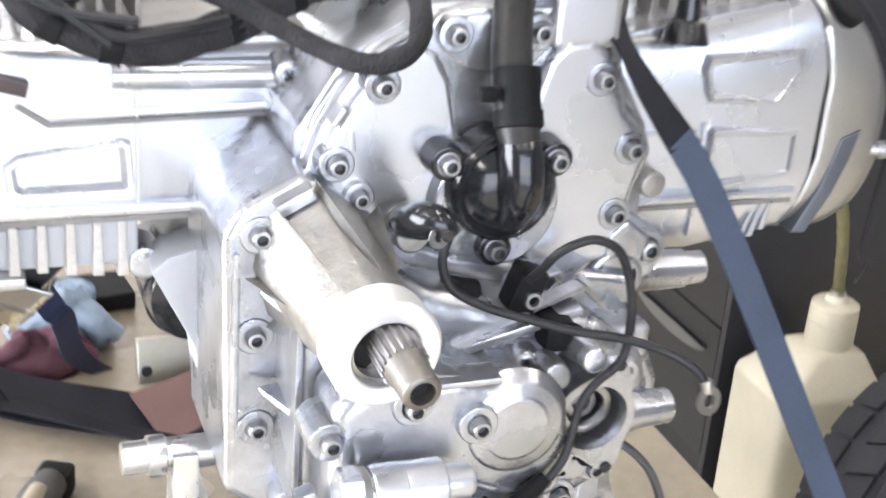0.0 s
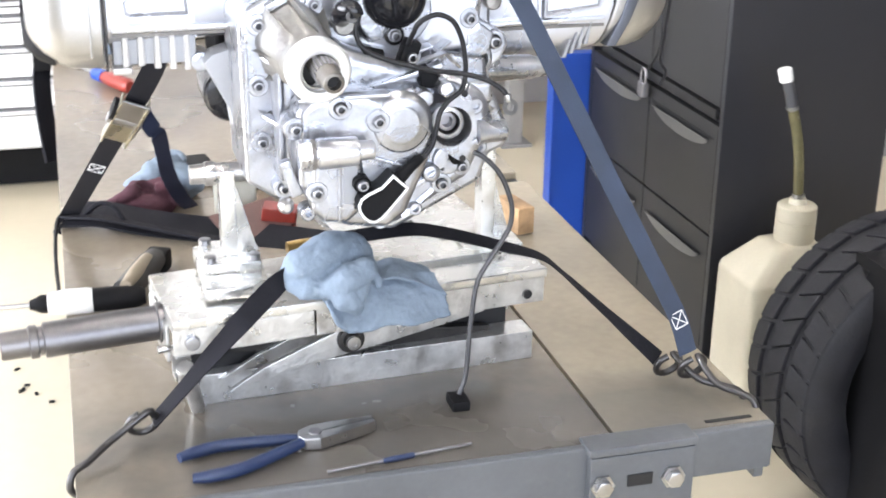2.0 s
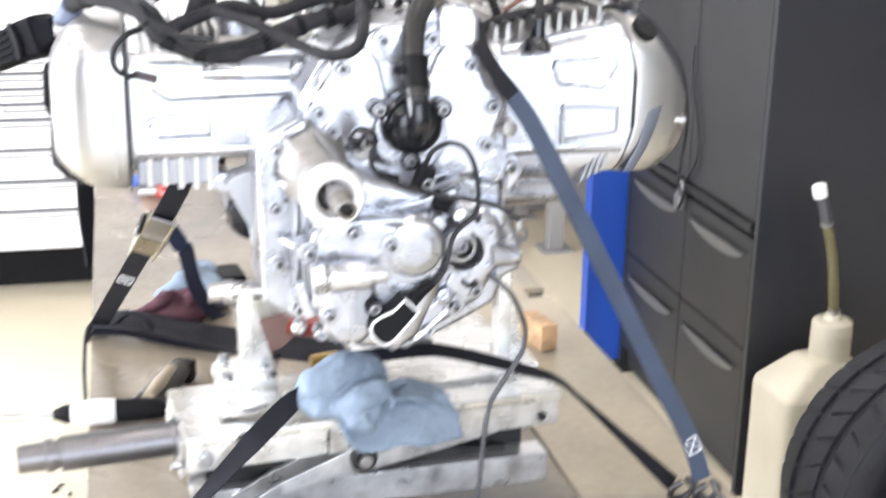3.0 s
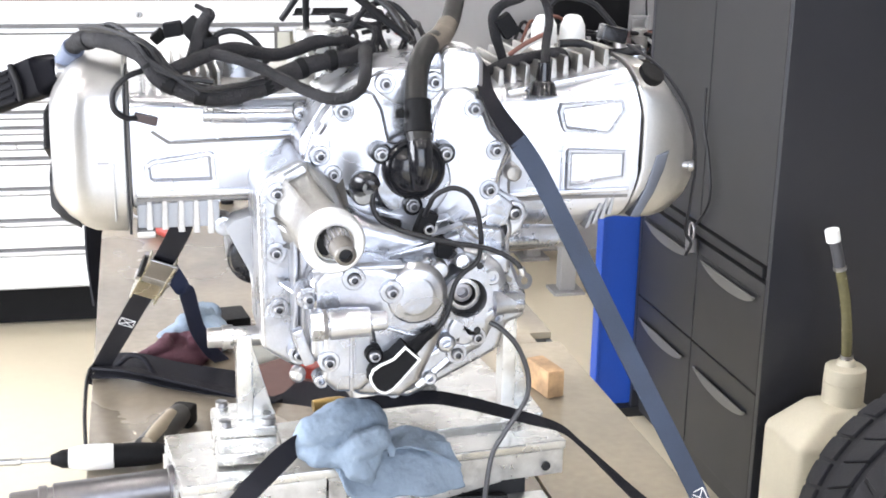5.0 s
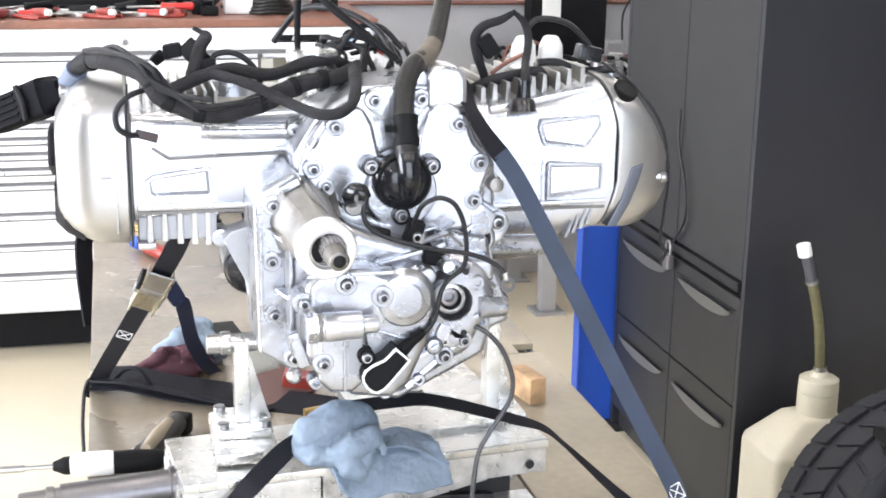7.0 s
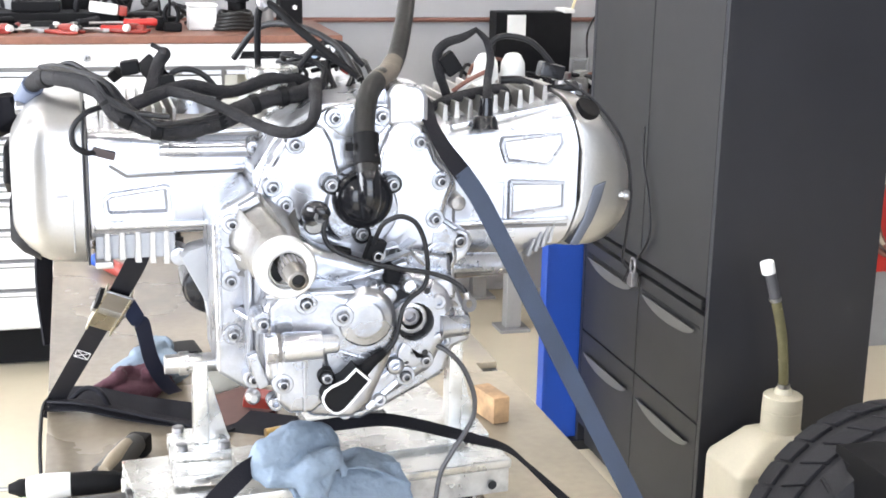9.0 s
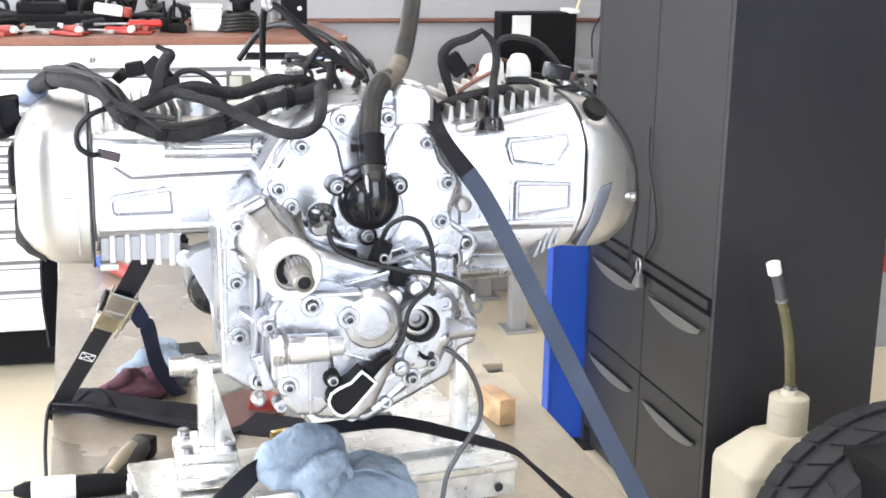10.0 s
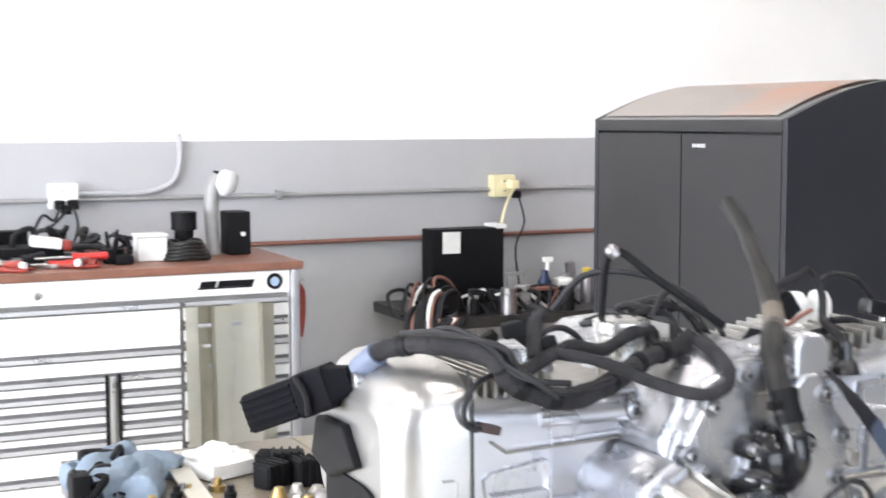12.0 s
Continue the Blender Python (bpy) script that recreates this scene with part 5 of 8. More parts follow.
left = part("left_cylinder", loft([(-0.090, 0.213, 1.276, 0.100, 0.063), (-0.155, 0.213, 1.276, 0.103, 0.063), (-0.196, 0.213, 1.275, 0.1045, 0.062), (-0.1985, 0.213, 1.275, 0.1065, 0.064), (-0.2885, 0.213, 1.275, 0.108, 0.066), (-0.2905, 0.213, 1.275, 0.106, 0.064)], 52, 7.5), PAINTED, engine, "silver painted cylinder")
part("upper_rib", prism([(-0.100, 1.305), (-0.100, 1.324), (-0.204, 1.325), (-0.204, 1.306)], 0.103, 0.13, 0.004), PAINTED, left)
part("rib_cap", rod((-0.212, 0.1035, 1.3165), (-0.102, 0.1035, 1.3145), 0.0078), PAINTED, left)
# strip coloured dark in place of the shade in the groove
part("step_line", prism([(-0.104, 1.2885), (-0.104, 1.2915), (-0.247, 1.2880), (-0.265, 1.3005), (-0.268, 1.2985), (-0.249, 1.2850)], 0.1035, 0.12, 0.0006), GROOVE, left, "dark strip for the shade in a casting groove")
part("step_shelf", prism([(-0.104, 1.2915), (-0.104, 1.297), (-0.245, 1.2935), (-0.262, 1.305), (-0.265, 1.3008), (-0.247, 1.2882)], 0.1055, 0.125, 0.0015), PAINTED, left)
part("cross_seam", box((-0.1975, 0.1045, 1.219), (-0.1955, 0.12, 1.328), 0.0006), PAINTED, left)
pocket = [(-0.275, 1.245), (-0.277, 1.263), (-0.268, 1.270), (-0.206, 1.278), (-0.200, 1.275), (-0.198, 1.245), (-0.203, 1.240), (-0.268, 1.240)]
frame_on(left, pocket, 0.1062, 0.0062, 0.0042)
part("lower_seam", box((-0.285, 0.1035, 1.2225), (-0.118, 0.13, 1.2265), 0.0005), GROOVE, left, "dark strip for the shade in a casting groove")
part("lower_ledge", prism([(-0.112, 1.2268), (-0.112, 1.233), (-0.285, 1.235), (-0.285, 1.2268)], 0.102, 0.13, 0.0025), PAINTED, left)
for i, (x, zb) in enumerate(((-0.272, 1.190), (-0.2555, 1.190), (-0.238, 1.186), (-0.2215, 1.184), (-0.206, 1.182))):
    part("fin", prism([(x - 0.0028, 1.2222), (x - 0.0036, zb), (x + 0.0036, zb), (x + 0.0028, 1.2222)], 0.103 + 0.002 * i, 0.30, 0.001), CAST_DULL, left)
part("fin_block", box((-0.285, 0.112, 1.190), (-0.196, 0.30, 1.222), 0.003), BRACKET, left, "grey casting between the fins")
part("fin_foot", box((-0.286, 0.100, 1.182), (-0.266, 0.14, 1.190), 0.002), CAST_DULL, left)
part("fin_boss", lathe((-0.192, 0.14, 1.190), (0, -1, 0), [(0, 0.0115), (0.03, 0.0105), (0.031, 0.008)], 18), CAST, left)
for i in range(8):
    x = -0.273 + 0.0115 * i
    part("top_fin", prism([(x - 0.0022, 1.332), (x - 0.0016, 1.360), (x + 0.0016, 1.360), (x + 0.0022, 1.332)], 0.125, 0.30, 0.0006), WARM_CAST, left)
part("top_deck", box((-0.200, 0.115, 1.328), (-0.085, 0.32, 1.342), 0.004), WARM_CAST, left)
part("deck_edge", moved(box((-0.055, -0.004, -0.002), (0.055, 0.006, 0.002), 0.001), Matrix.Translation((-0.135, 0.113, 1.335)) @ Matrix.Rotation(radians(-2), 4, "Y")), PAINTED, left)
part("intake_stub", lathe((-0.165, 0.235, 1.335), (0, 0, 1), [(0, 0.04), (0.02, 0.036), (0.035, 0.034), (0.036, 0.028)], 28), CAST, left)
part("intake_bore", lathe((-0.165, 0.235, 1.3695), (0, 0, 1), [(0, 0.0285), (0.0012, 0.0285)], 24), HOLE, left)
for bx, bz, br in ((-0.107, 1.318, 0.010), (-0.110, 1.298, 0.008)):
    part("cylinder_boss", lathe((bx, 0.115, bz), (0, -1, 0), [(0, br), (0.024, br * 0.92), (0.025, br * 0.75), (0.025, br * 0.4), (0.018, br * 0.35)], 20), CAST, left)

lc = part("left_cover", loft([(-0.2925, 0.215, 1.2775, 0.121, 0.094), (-0.2955, 0.215, 1.2775, 0.1245, 0.0975), (-0.330, 0.215, 1.277, 0.1225, 0.095), (-0.345, 0.215, 1.2765, 0.1175, 0.088), (-0.357, 0.215, 1.275, 0.109, 0.079), (-0.366, 0.215, 1.273, 0.099, 0.068), (-0.371, 0.215, 1.272, 0.090, 0.060), (-0.3730, 0.215, 1.272, 0.085, 0.056)], 72, 4.6), COVER, engine, "satin metal cylinder head cover")
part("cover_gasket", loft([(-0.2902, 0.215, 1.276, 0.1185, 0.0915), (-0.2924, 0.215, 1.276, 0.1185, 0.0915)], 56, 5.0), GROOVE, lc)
# thin dark strip drawn for a notch line in the cover
part("cover_notch", box((-0.324, 0.090, 1.268), (-0.312, 0.0985, 1.2702), 0.0006), DARK_STEEL, lc)
part("cover_bead", box((-0.3085, 0.0895, 1.205), (-0.3065, 0.096, 1.268), 0.0008), COVER, lc)
part("end_block", prism([(0.066, -0.006), (0.030, 0.031), (-0.045, 0.027), (-0.062, -0.018), (-0.010, -0.033)], -0.008, 0.006, 0.005, 3), BLACK_PLASTIC, lc, "black plastic end block").matrix_basis = Matrix.Translation((-0.376, 0.240, 1.275)) @ Matrix.Rotation(radians(-90), 4, "Z")
part("end_guard", loft([(-0.345, 0.205, 1.214, 0.090, 0.030), (-0.364, 0.205, 1.222, 0.080, 0.030), (-0.377, 0.205, 1.228, 0.066, 0.024)], 36, 4), BLACK_PLASTIC, lc, "black plastic end guard")
part("cover_bolt", lathe((-0.350, 0.215, 1.350), (-1, 0, 0), [(-0.01, 0.009), (0.016, 0.009), (0.018, 0.007)], 16), BOLT, lc)

right = part("right_cylinder", loft([(0.085, 0.212, 1.256, 0.110, 0.088), (0.15, 0.212, 1.257, 0.114, 0.090), (0.20, 0.212, 1.260, 0.119, 0.093, 0.004), (0.245, 0.212, 1.271, 0.1225, 0.094, 0.018), (0.262, 0.212, 1.275, 0.1235, 0.0945, 0.024)], 60, 6.5), PAINTED, engine, "silver painted cylinder")
part("lower_seam", box((0.10, 0.0895, 1.2125), (0.272, 0.11, 1.2165), 0.0005), GROOVE, right, "dark strip for the shade in a casting groove")
part("ledge", prism([(0.10, 1.2168), (0.10, 1.2225), (0.273, 1.2255), (0.273, 1.2185)], 0.0865, 0.12, 0.003), PAINTED, right)
part("ledge", prism([(0.10, 1.266), (0.10, 1.2695), (0.192, 1.2700), (0.192, 1.267)], 0.094, 0.12, 0.0012), PAINTED, right)
part("cross_seam", box((0.1905, 0.0912, 1.19), (0.1925, 0.11, 1.275), 0.0006), PAINTED, right)
frame_on(right, [(0.195, 1.226), (0.195, 1.270), (0.198, 1.273), (0.266, 1.270), (0.269, 1.267), (0.269, 1.236), (0.266, 1.233), (0.198, 1.223)], 0.0912, 0.0042, 0.004)
frame_on(right, [(0.183, 1.314), (0.188, 1.296), (0.192, 1.290), (0.242, 1.285), (0.249, 1.287), (0.266, 1.314), (0.262, 1.330), (0.186, 1.324)], 0.0922, 0.0036, 0.004)
for i in range(11):
    x = 0.092 + 0.0155 * i
    top = 1.342 + 0.0028 * i
    part("top_fin", prism([(x - 0.0036, top - 0.012), (x - 0.0020, top + 0.011), (x + 0.0026, top + 0.011), (x + 0.004, top - 0.012)], 0.118 + 0.004 * (i % 2), 0.29, 0.0009), WARM_CAST, right)
part("top_rail", moved(box((-0.062, -0.008, -0.004), (0.070, 0.012, 0.004), 0.002), Matrix.Translation((0.188, 0.108, 1.345)) @ Matrix.Rotation(radians(-10), 4, "Y")), PAINTED, right)
for i in range(4):
    x, zt_, zb_ = 0.222 + 0.0088 * i, 1.197 + 0.009 * i, 1.177 + 0.005 * i
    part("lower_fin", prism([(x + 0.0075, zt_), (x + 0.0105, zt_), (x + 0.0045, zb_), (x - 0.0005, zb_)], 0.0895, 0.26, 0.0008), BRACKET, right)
rc = part("right_cover", loft([(0.2645, 0.212, 1.2755, 0.123, 0.0945, 0.024), (0.267, 0.212, 1.2755, 0.1255, 0.0975, 0.0245), (0.293, 0.212, 1.2715, 0.1245, 0.096, 0.027), (0.308, 0.212, 1.266, 0.119, 0.091, 0.029), (0.322, 0.212, 1.258, 0.109, 0.081, 0.030), (0.334, 0.212, 1.250, 0.096, 0.067, 0.029), (0.343, 0.212, 1.244, 0.080, 0.051, 0.026), (0.349, 0.212, 1.240, 0.060, 0.034, 0.02)], 64, 5.0), COVER, engine, "satin metal cylinder head cover")
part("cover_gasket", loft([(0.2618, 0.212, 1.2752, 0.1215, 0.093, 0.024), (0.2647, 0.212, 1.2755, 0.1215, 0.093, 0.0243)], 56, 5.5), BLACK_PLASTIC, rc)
# raised wedge whose dark colour stands for a recess in shade
part("cover_wedge", prism([(0.303, 1.262), (0.320, 1.268), (0.314, 1.244), (0.304, 1.218), (0.287, 1.188), (0.274, 1.189), (0.291, 1.222)], 0.0855, 0.13, 0.003), SLATE, rc, "dark slate wedge for the shade of a slanted recess")
# solid black disc stands for the darkness in the well
part("spark_hole", lathe((0.296, 0.103, 1.3525), (0.30, -0.55, 0.78), [(-0.014, 0.0155), (0.0055, 0.0155), (0.0065, 0.0135)], 28), BLACK_PLASTIC, rc, "black disc for the dark inside of a plug well")
part("cover_bolt", lathe((0.350, 0.10, 1.246), (1, -0.3, 0), [(-0.022, 0.0055), (-0.002, 0.0055), (-0.001, 0.007), (0.004, 0.007), (0.006, 0.005)], 18), BOLT, rc)
part("cover_lug", lathe((0.300, 0.17, 1.364), (0.2, 0, 1), [(0, 0.014), (0.012, 0.012), (0.014, 0.009)], 18), CAST, rc)

part("left_bracket", prism([(-0.192, 1.194), (-0.182, 1.203), (-0.158, 1.210), (-0.140, 1.210), (-0.140, 1.09), (-0.160, 1.100), (-0.165, 1.14)], 0.086, 0.125, 0.003), BRACKET, engine)
part("oil_filter", lathe((-0.150, 0.24, 1.138), (0, -1, 0), [(0, 0.036), (0.07, 0.036), (0.08, 0.032), (0.083, 0.02)], 32), GLOSS_BLACK, engine, "gloss black oil filter")

# wiring loom over the left cylinder
loom = part("wiring_loom", tube([(-0.352, 0.215, 1.365), (-0.342, 0.19, 1.384), (-0.315, 0.14, 1.395), (-0.275, 0.09, 1.388), (-0.25, 0.08, 1.358), (-0.205, 0.07, 1.343), (-0.155, 0.075, 1.350), (-0.098, 0.09, 1.371), (-0.05, 0.1, 1.378), (-0.028, 0.11, 1.388)], [0.0095, 0.0100, 0.0108, 0.0112, 0.0112, 0.0108, 0.0110, 0.0102, 0.0098, 0.008], 14, 6, 0.18), LOOM, engine, "thick dark woven wiring loom")
part("branch", tube([(-0.040, 0.075, 1.388), (-0.045, 0.045, 1.382), (-0.049, 0.020, 1.373), (-0.056, 0.004, 1.360), (-0.069, 0.0, 1.352), (-0.087, 0.006, 1.349), (-0.105, 0.028, 1.352), (-0.130, 0.050, 1.362), (-0.153, 0.060, 1.373), (-0.177, 0.070, 1.381), (-0.199, 0.090, 1.384)], [0.0078, 0.0072, 0.0068, 0.0064, 0.0062, 0.0062, 0.0062, 0.0062, 0.0062, 0.006, 0.006], 12, 6, 0.14), LOOM, loom)
part("branch", tube([(-0.26, 0.08, 1.36), (-0.225, 0.09, 1.375), (-0.18, 0.1, 1.388), (-0.13, 0.12, 1.378), (-0.08, 0.14, 1.39), (-0.045, 0.16, 1.386), (-0.02, 0.19, 1.368)], 0.0075, 10, 6, 0.1), LOOM, loom)
part("branch", tube([(-0.22, 0.1, 1.379), (-0.215, 0.11, 1.393), (-0.208, 0.12, 1.412), (-0.202, 0.12, 1.422), (-0.207, 0.12, 1.427), (-0.216, 0.12, 1.432)], [0.008, 0.008, 0.0075, 0.0075, 0.003, 0.0025], 10, 6, 0.05), LOOM, loom)
loom_path = smooth_path([(-0.342, 0.19, 1.384), (-0.315, 0.14, 1.395), (-0.275, 0.09, 1.388), (-0.25, 0.08, 1.358), (-0.205, 0.07, 1.343), (-0.155, 0.075, 1.350), (-0.098, 0.09, 1.371), (-0.05, 0.1, 1.378)], 6)
rng = random.Random(12)
for k in range(3, len(loom_path) - 2, 4):
    p_, q_ = loom_path[k], loom_path[k + 1]
    d_ = (q_ - p_).normalized()
    part("tape_wrap", rod(p_ - d_ * (0.004 + 0.008 * rng.random()), p_ + d_ * 0.005, 0.0106 + 0.0012 * rng.random(), None, 14, 0.001), BLACK_PLASTIC, loom)
for k in range(5):
    off_ = [Vector((0.004 * rng.uniform(-1, 1), -0.008 + 0.006 * rng.uniform(-1, 1), 0.010 + 0.008 * rng.uniform(-1, 1))) for _ in loom_path]
    i0 = rng.randrange(0, 14)
    part("strand", tube([p_ + o_ for p_, o_ in list(zip(loom_path, off_))[i0:i0 + 22:4]], 0.0022 + 0.0012 * rng.random(), 7), WIRE, loom)
part("tape_cuff", rod((-0.357, 0.225, 1.358), (-0.346, 0.20, 1.378), 0.0128), material("grey_blue_tape", (0.11, 0.135, 0.20), 0.6), loom, "grey-blue tape cuff")
con = part("large_connector", loft([(-0.045, 0, 0, 0.018, 0.019), (-0.043, 0, 0, 0.020, 0.021), (0.0, 0, 0, 0.020, 0.021), (0.001, 0, 0, 0.022, 0.023), (0.028, 0, 0, 0.022, 0.023), (0.030, 0, 0, 0.018, 0.019), (0.045, 0, 0, 0.012, 0.013)], 32, 6), CONNECTOR, loom, "large black ribbed connector")
con.matrix_basis = Matrix.Translation((-0.405, 0.265, 1.328)) @ Matrix.Rotation(radians(-42), 4, "Z") @ Matrix.Rotation(radians(-21), 4, "Y") @ Matrix.Diagonal((1.35, 1, 1, 1))
for k in range(5):
    rr = part("connector_rib", box((-0.044, -0.0225, -0.018 + 0.008 * k), (0.0, -0.019, -0.015 + 0.008 * k), 0.0008), CONNECTOR, con, local=True)
part("lever", moved(tube([(0.008, -0.024, -0.02), (0.012, -0.026, 0.0), (0.008, -0.024, 0.022)], 0.003, 8), Matrix.Identity(4)), BLACK_PLASTIC, con, local=True)
lead = part("sensor_lead", tube([(-0.252, 0.098, 1.368), (-0.270, 0.096, 1.367), (-0.290, 0.088, 1.361), (-0.304, 0.084, 1.346), (-0.304, 0.084, 1.328), (-0.292, 0.088, 1.318), (-0.282, 0.096, 1.316)], 0.0032, 8), WIRE, engine)
part("lead_plug", moved(box((-0.0125, -0.005, -0.0045), (0.0125, 0.005, 0.0045), 0.0012), Matrix.Translation((-0.272, 0.0985, 1.3145)) @ Matrix.Rotation(radians(16), 4, "Y")), material("dark_brown_plug", (0.04, 0.022, 0.02), 0.45), lead, "brown-black plug")
part("cover_cord", tube([(-0.291, 0.105, 1.372), (-0.2935, 0.090, 1.345), (-0.2935, 0.0885, 1.29), (-0.293, 0.0885, 1.24), (-0.292, 0.092, 1.19)], 0.0014, 8), WIRE, engine)
for x, y, z, r in ((-0.215, 0.13, 1.402, 0.014), (-0.24, 0.11, 1.408, 0.010), (-0.20, 0.11, 1.388, 0.011), (-0.255, 0.13, 1.398, 0.008)):
    part("small_connector", moved(box((-r, -r * 0.7, -r * 0.8), (r, r * 0.7, r * 0.8), 0.003), Matrix.Translation((x, y, z)) @ Matrix.Rotation(x * 40, 4, "Y") @ Matrix.Rotation(y * 30, 4, "Z")), BLACK_PLASTIC, loom)
rng = random.Random(4)
for k in range(9):
    x = -0.05 + 0.012 * k
    y = 0.13 + 0.05 * rng.random()
    part("wire", tube([(x, y, 1.375), (x + 0.02 * (rng.random() - 0.5), y + 0.02, 1.390 + 0.012 * rng.random()), (x - 0.04 * rng.random(), y + 0.05, 1.395 + 0.022 * rng.random()), (x - 0.08 * rng.random(), y + 0.10, 1.385)], 0.0025 + 0.002 * rng.random(), 7), WIRE, loom)
part("loop_wire", tube([(-0.198, 0.13, 1.381), (-0.195, 0.13, 1.397), (-0.181, 0.13, 1.403), (-0.165, 0.13, 1.4), (-0.149, 0.13, 1.387), (-0.14, 0.13, 1.367)], 0.0034, 8), WIRE, loom)
part("loop_wire", tube([(-0.045, 0.16, 1.40), (-0.02, 0.17, 1.425), (0.01, 0.18, 1.425), (0.035, 0.17, 1.40)], 0.0035, 8), WIRE, loom)
bow = part("shift_cable", tube([(0.015, 0.11, 1.395), (-0.01, 0.125, 1.415), (-0.05, 0.15, 1.448), (-0.076, 0.17, 1.472), (-0.088, 0.18, 1.465), (-0.09, 0.185, 1.42), (-0.088, 0.19, 1.38)], [0.004, 0.0045, 0.005, 0.0045, 0.0045, 0.004, 0.004], 10), BLACK_PLASTIC, engine, "bent dark cable with a grey end")
part("cable_end", lathe((-0.083, 0.175, 1.472), (-0.4, 0.3, 0.5), [(-0.006, 0.006), (0.0, 0.008), (0.006, 0.007), (0.009, 0.004)], 16), DARK_STEEL, bow)
part("thin_hose", tube([(0.02, 0.12, 1.39), (0.0, 0.16, 1.425), (-0.04, 0.2, 1.445), (-0.08, 0.24, 1.44), (-0.11, 0.26, 1.40)], 0.004, 8), WIRE, loom)
part("throttle_body", lathe((-0.075, 0.17, 1.335), (0, 0, 1), [(0, 0.028), (0.05, 0.028), (0.052, 0.031), (0.064, 0.031), (0.066, 0.026)], 30), MACHINED, engine, "bright metal throttle body")
# loom on the right cylinder
rl = part("wiring_loom", tube([(0.123, 0.165, 1.352), (0.137, 0.165, 1.36), (0.128, 0.165, 1.389), (0.124, 0.165, 1.413), (0.135, 0.165, 1.427), (0.156, 0.165, 1.434), (0.174, 0.165, 1.444)], [0.0055, 0.0055, 0.006, 0.006, 0.006, 0.005, 0.003], 10, 6, 0.08), LOOM, engine, "dark wiring loom with loose ends")
part("branch", tube([(0.174, 0.165, 1.442), (0.186, 0.165, 1.429), (0.19, 0.16, 1.409), (0.184, 0.15, 1.384), (0.172, 0.11, 1.372), (0.166, 0.095, 1.352)], [0.003, 0.0045, 0.005, 0.005, 0.0055, 0.006], 10), LOOM, rl)
part("coil_plug", lathe((0.164, 0.090, 1.334), (0.05, 0.1, 1), [(0, 0.017), (0.014, 0.013), (0.016, 0.009), (0.036, 0.007)], 16), GLOSS_BLACK, rl, "black coil plug")
part("branch", tube([(0.188, 0.165, 1.422), (0.199, 0.165, 1.433), (0.217, 0.165, 1.435), (0.243, 0.165, 1.428), (0.266, 0.165, 1.407), (0.283, 0.165, 1.382)], 0.0036, 8), WIRE, rl)
part("branch", tube([(0.115, 0.15, 1.352), (0.14, 0.15, 1.362), (0.175, 0.15, 1.369), (0.2, 0.15, 1.373), (0.206, 0.14, 1.364), (0.201, 0.13, 1.348)], [0.006, 0.007, 0.007, 0.006, 0.006, 0.005], 8), LOOM, rl)
part("branch", tube([(0.203, 0.16, 1.382), (0.228, 0.16, 1.382), (0.254, 0.16, 1.373), (0.28, 0.16, 1.371), (0.303, 0.16, 1.374)], [0.005, 0.005, 0.004, 0.005, 0.007], 8), WIRE, rl)
part("red_wire", tube([(0.151, 0.19, 1.365), (0.169, 0.19, 1.377), (0.187, 0.19, 1.386), (0.2, 0.19, 1.391)], 0.003, 8), COPPER, rl, "reddish wire")
part("white_wire", tube([(0.158, 0.19, 1.365), (0.176, 0.19, 1.377), (0.19, 0.19, 1.384), (0.203, 0.19, 1.387)], 0.0022, 8), WHITE_PLASTIC, rl, "white wire")
part("small_connector", moved(box((-0.016, -0.010, -0.009), (0.016, 0.010, 0.009), 0.003), Matrix.Translation((0.268, 0.16, 1.393)) @ Matrix.Rotation(radians(12), 4, "Y")), GLOSS_BLACK, rl)
part("small_connector", moved(box((-0.010, -0.008, -0.013), (0.010, 0.008, 0.013), 0.002), Matrix.Translation([(0.139, 0.16, 1.403)][0]) @ Matrix.Rotation(radians(-35), 4, "Y")), BLACK_PLASTIC, rl)
for dx in (0.0, 0.036):
    part("white_cap", lathe((0.204 + dx, 0.225, 1.362), (0, 0, 1), [(0, 0.014), (0.018, 0.016), (0.034, 0.015), (0.044, 0.010), (0.046, 0.006)], 22), WHITE_PLASTIC, engine, "white plastic cap")
part("cap_base", box((0.185, 0.20, 1.35), (0.26, 0.25, 1.372), 0.006), WHITE_PLASTIC, engine)
part("drop_cord", tube([(0.275, 0.13, 1.385), (0.31, 0.11, 1.36), (0.345, 0.10, 1.31), (0.358, 0.10, 1.25), (0.355, 0.10, 1.20), (0.352, 0.10, 1.165), (0.36, 0.10, 1.15), (0.354, 0.10, 1.135)], 0.002, 7), WIRE, rl)
# wires on the front
part("front_wire", tube([(0.0, -0.055, 1.238), (0.001, -0.07, 1.252), (0.004, -0.078, 1.263), (0.012, -0.082, 1.270), (0.024, -0.084, 1.273), (0.038, -0.085, 1.266), (0.047, -0.085, 1.249), (0.051, -0.085, 1.230), (0.052, -0.085, 1.212), (0.048, -0.086, 1.196), (0.033, -0.088, 1.185), (0.024, -0.09, 1.173), (0.020, -0.092, 1.157), (0.015, -0.095, 1.142), (0.006, -0.097, 1.131), (-0.004, -0.10, 1.122)], 0.0027, 9), WIRE, engine, "black sensor wire")
part("wire_clip", moved(box((-0.009, -0.009, -0.014), (0.009, 0.009, 0.014), 0.003), Matrix.Translation((0.004, -0.04, 1.226)) @ Matrix.Rotation(radians(20), 4, "Y")), BLACK_PLASTIC, engine)
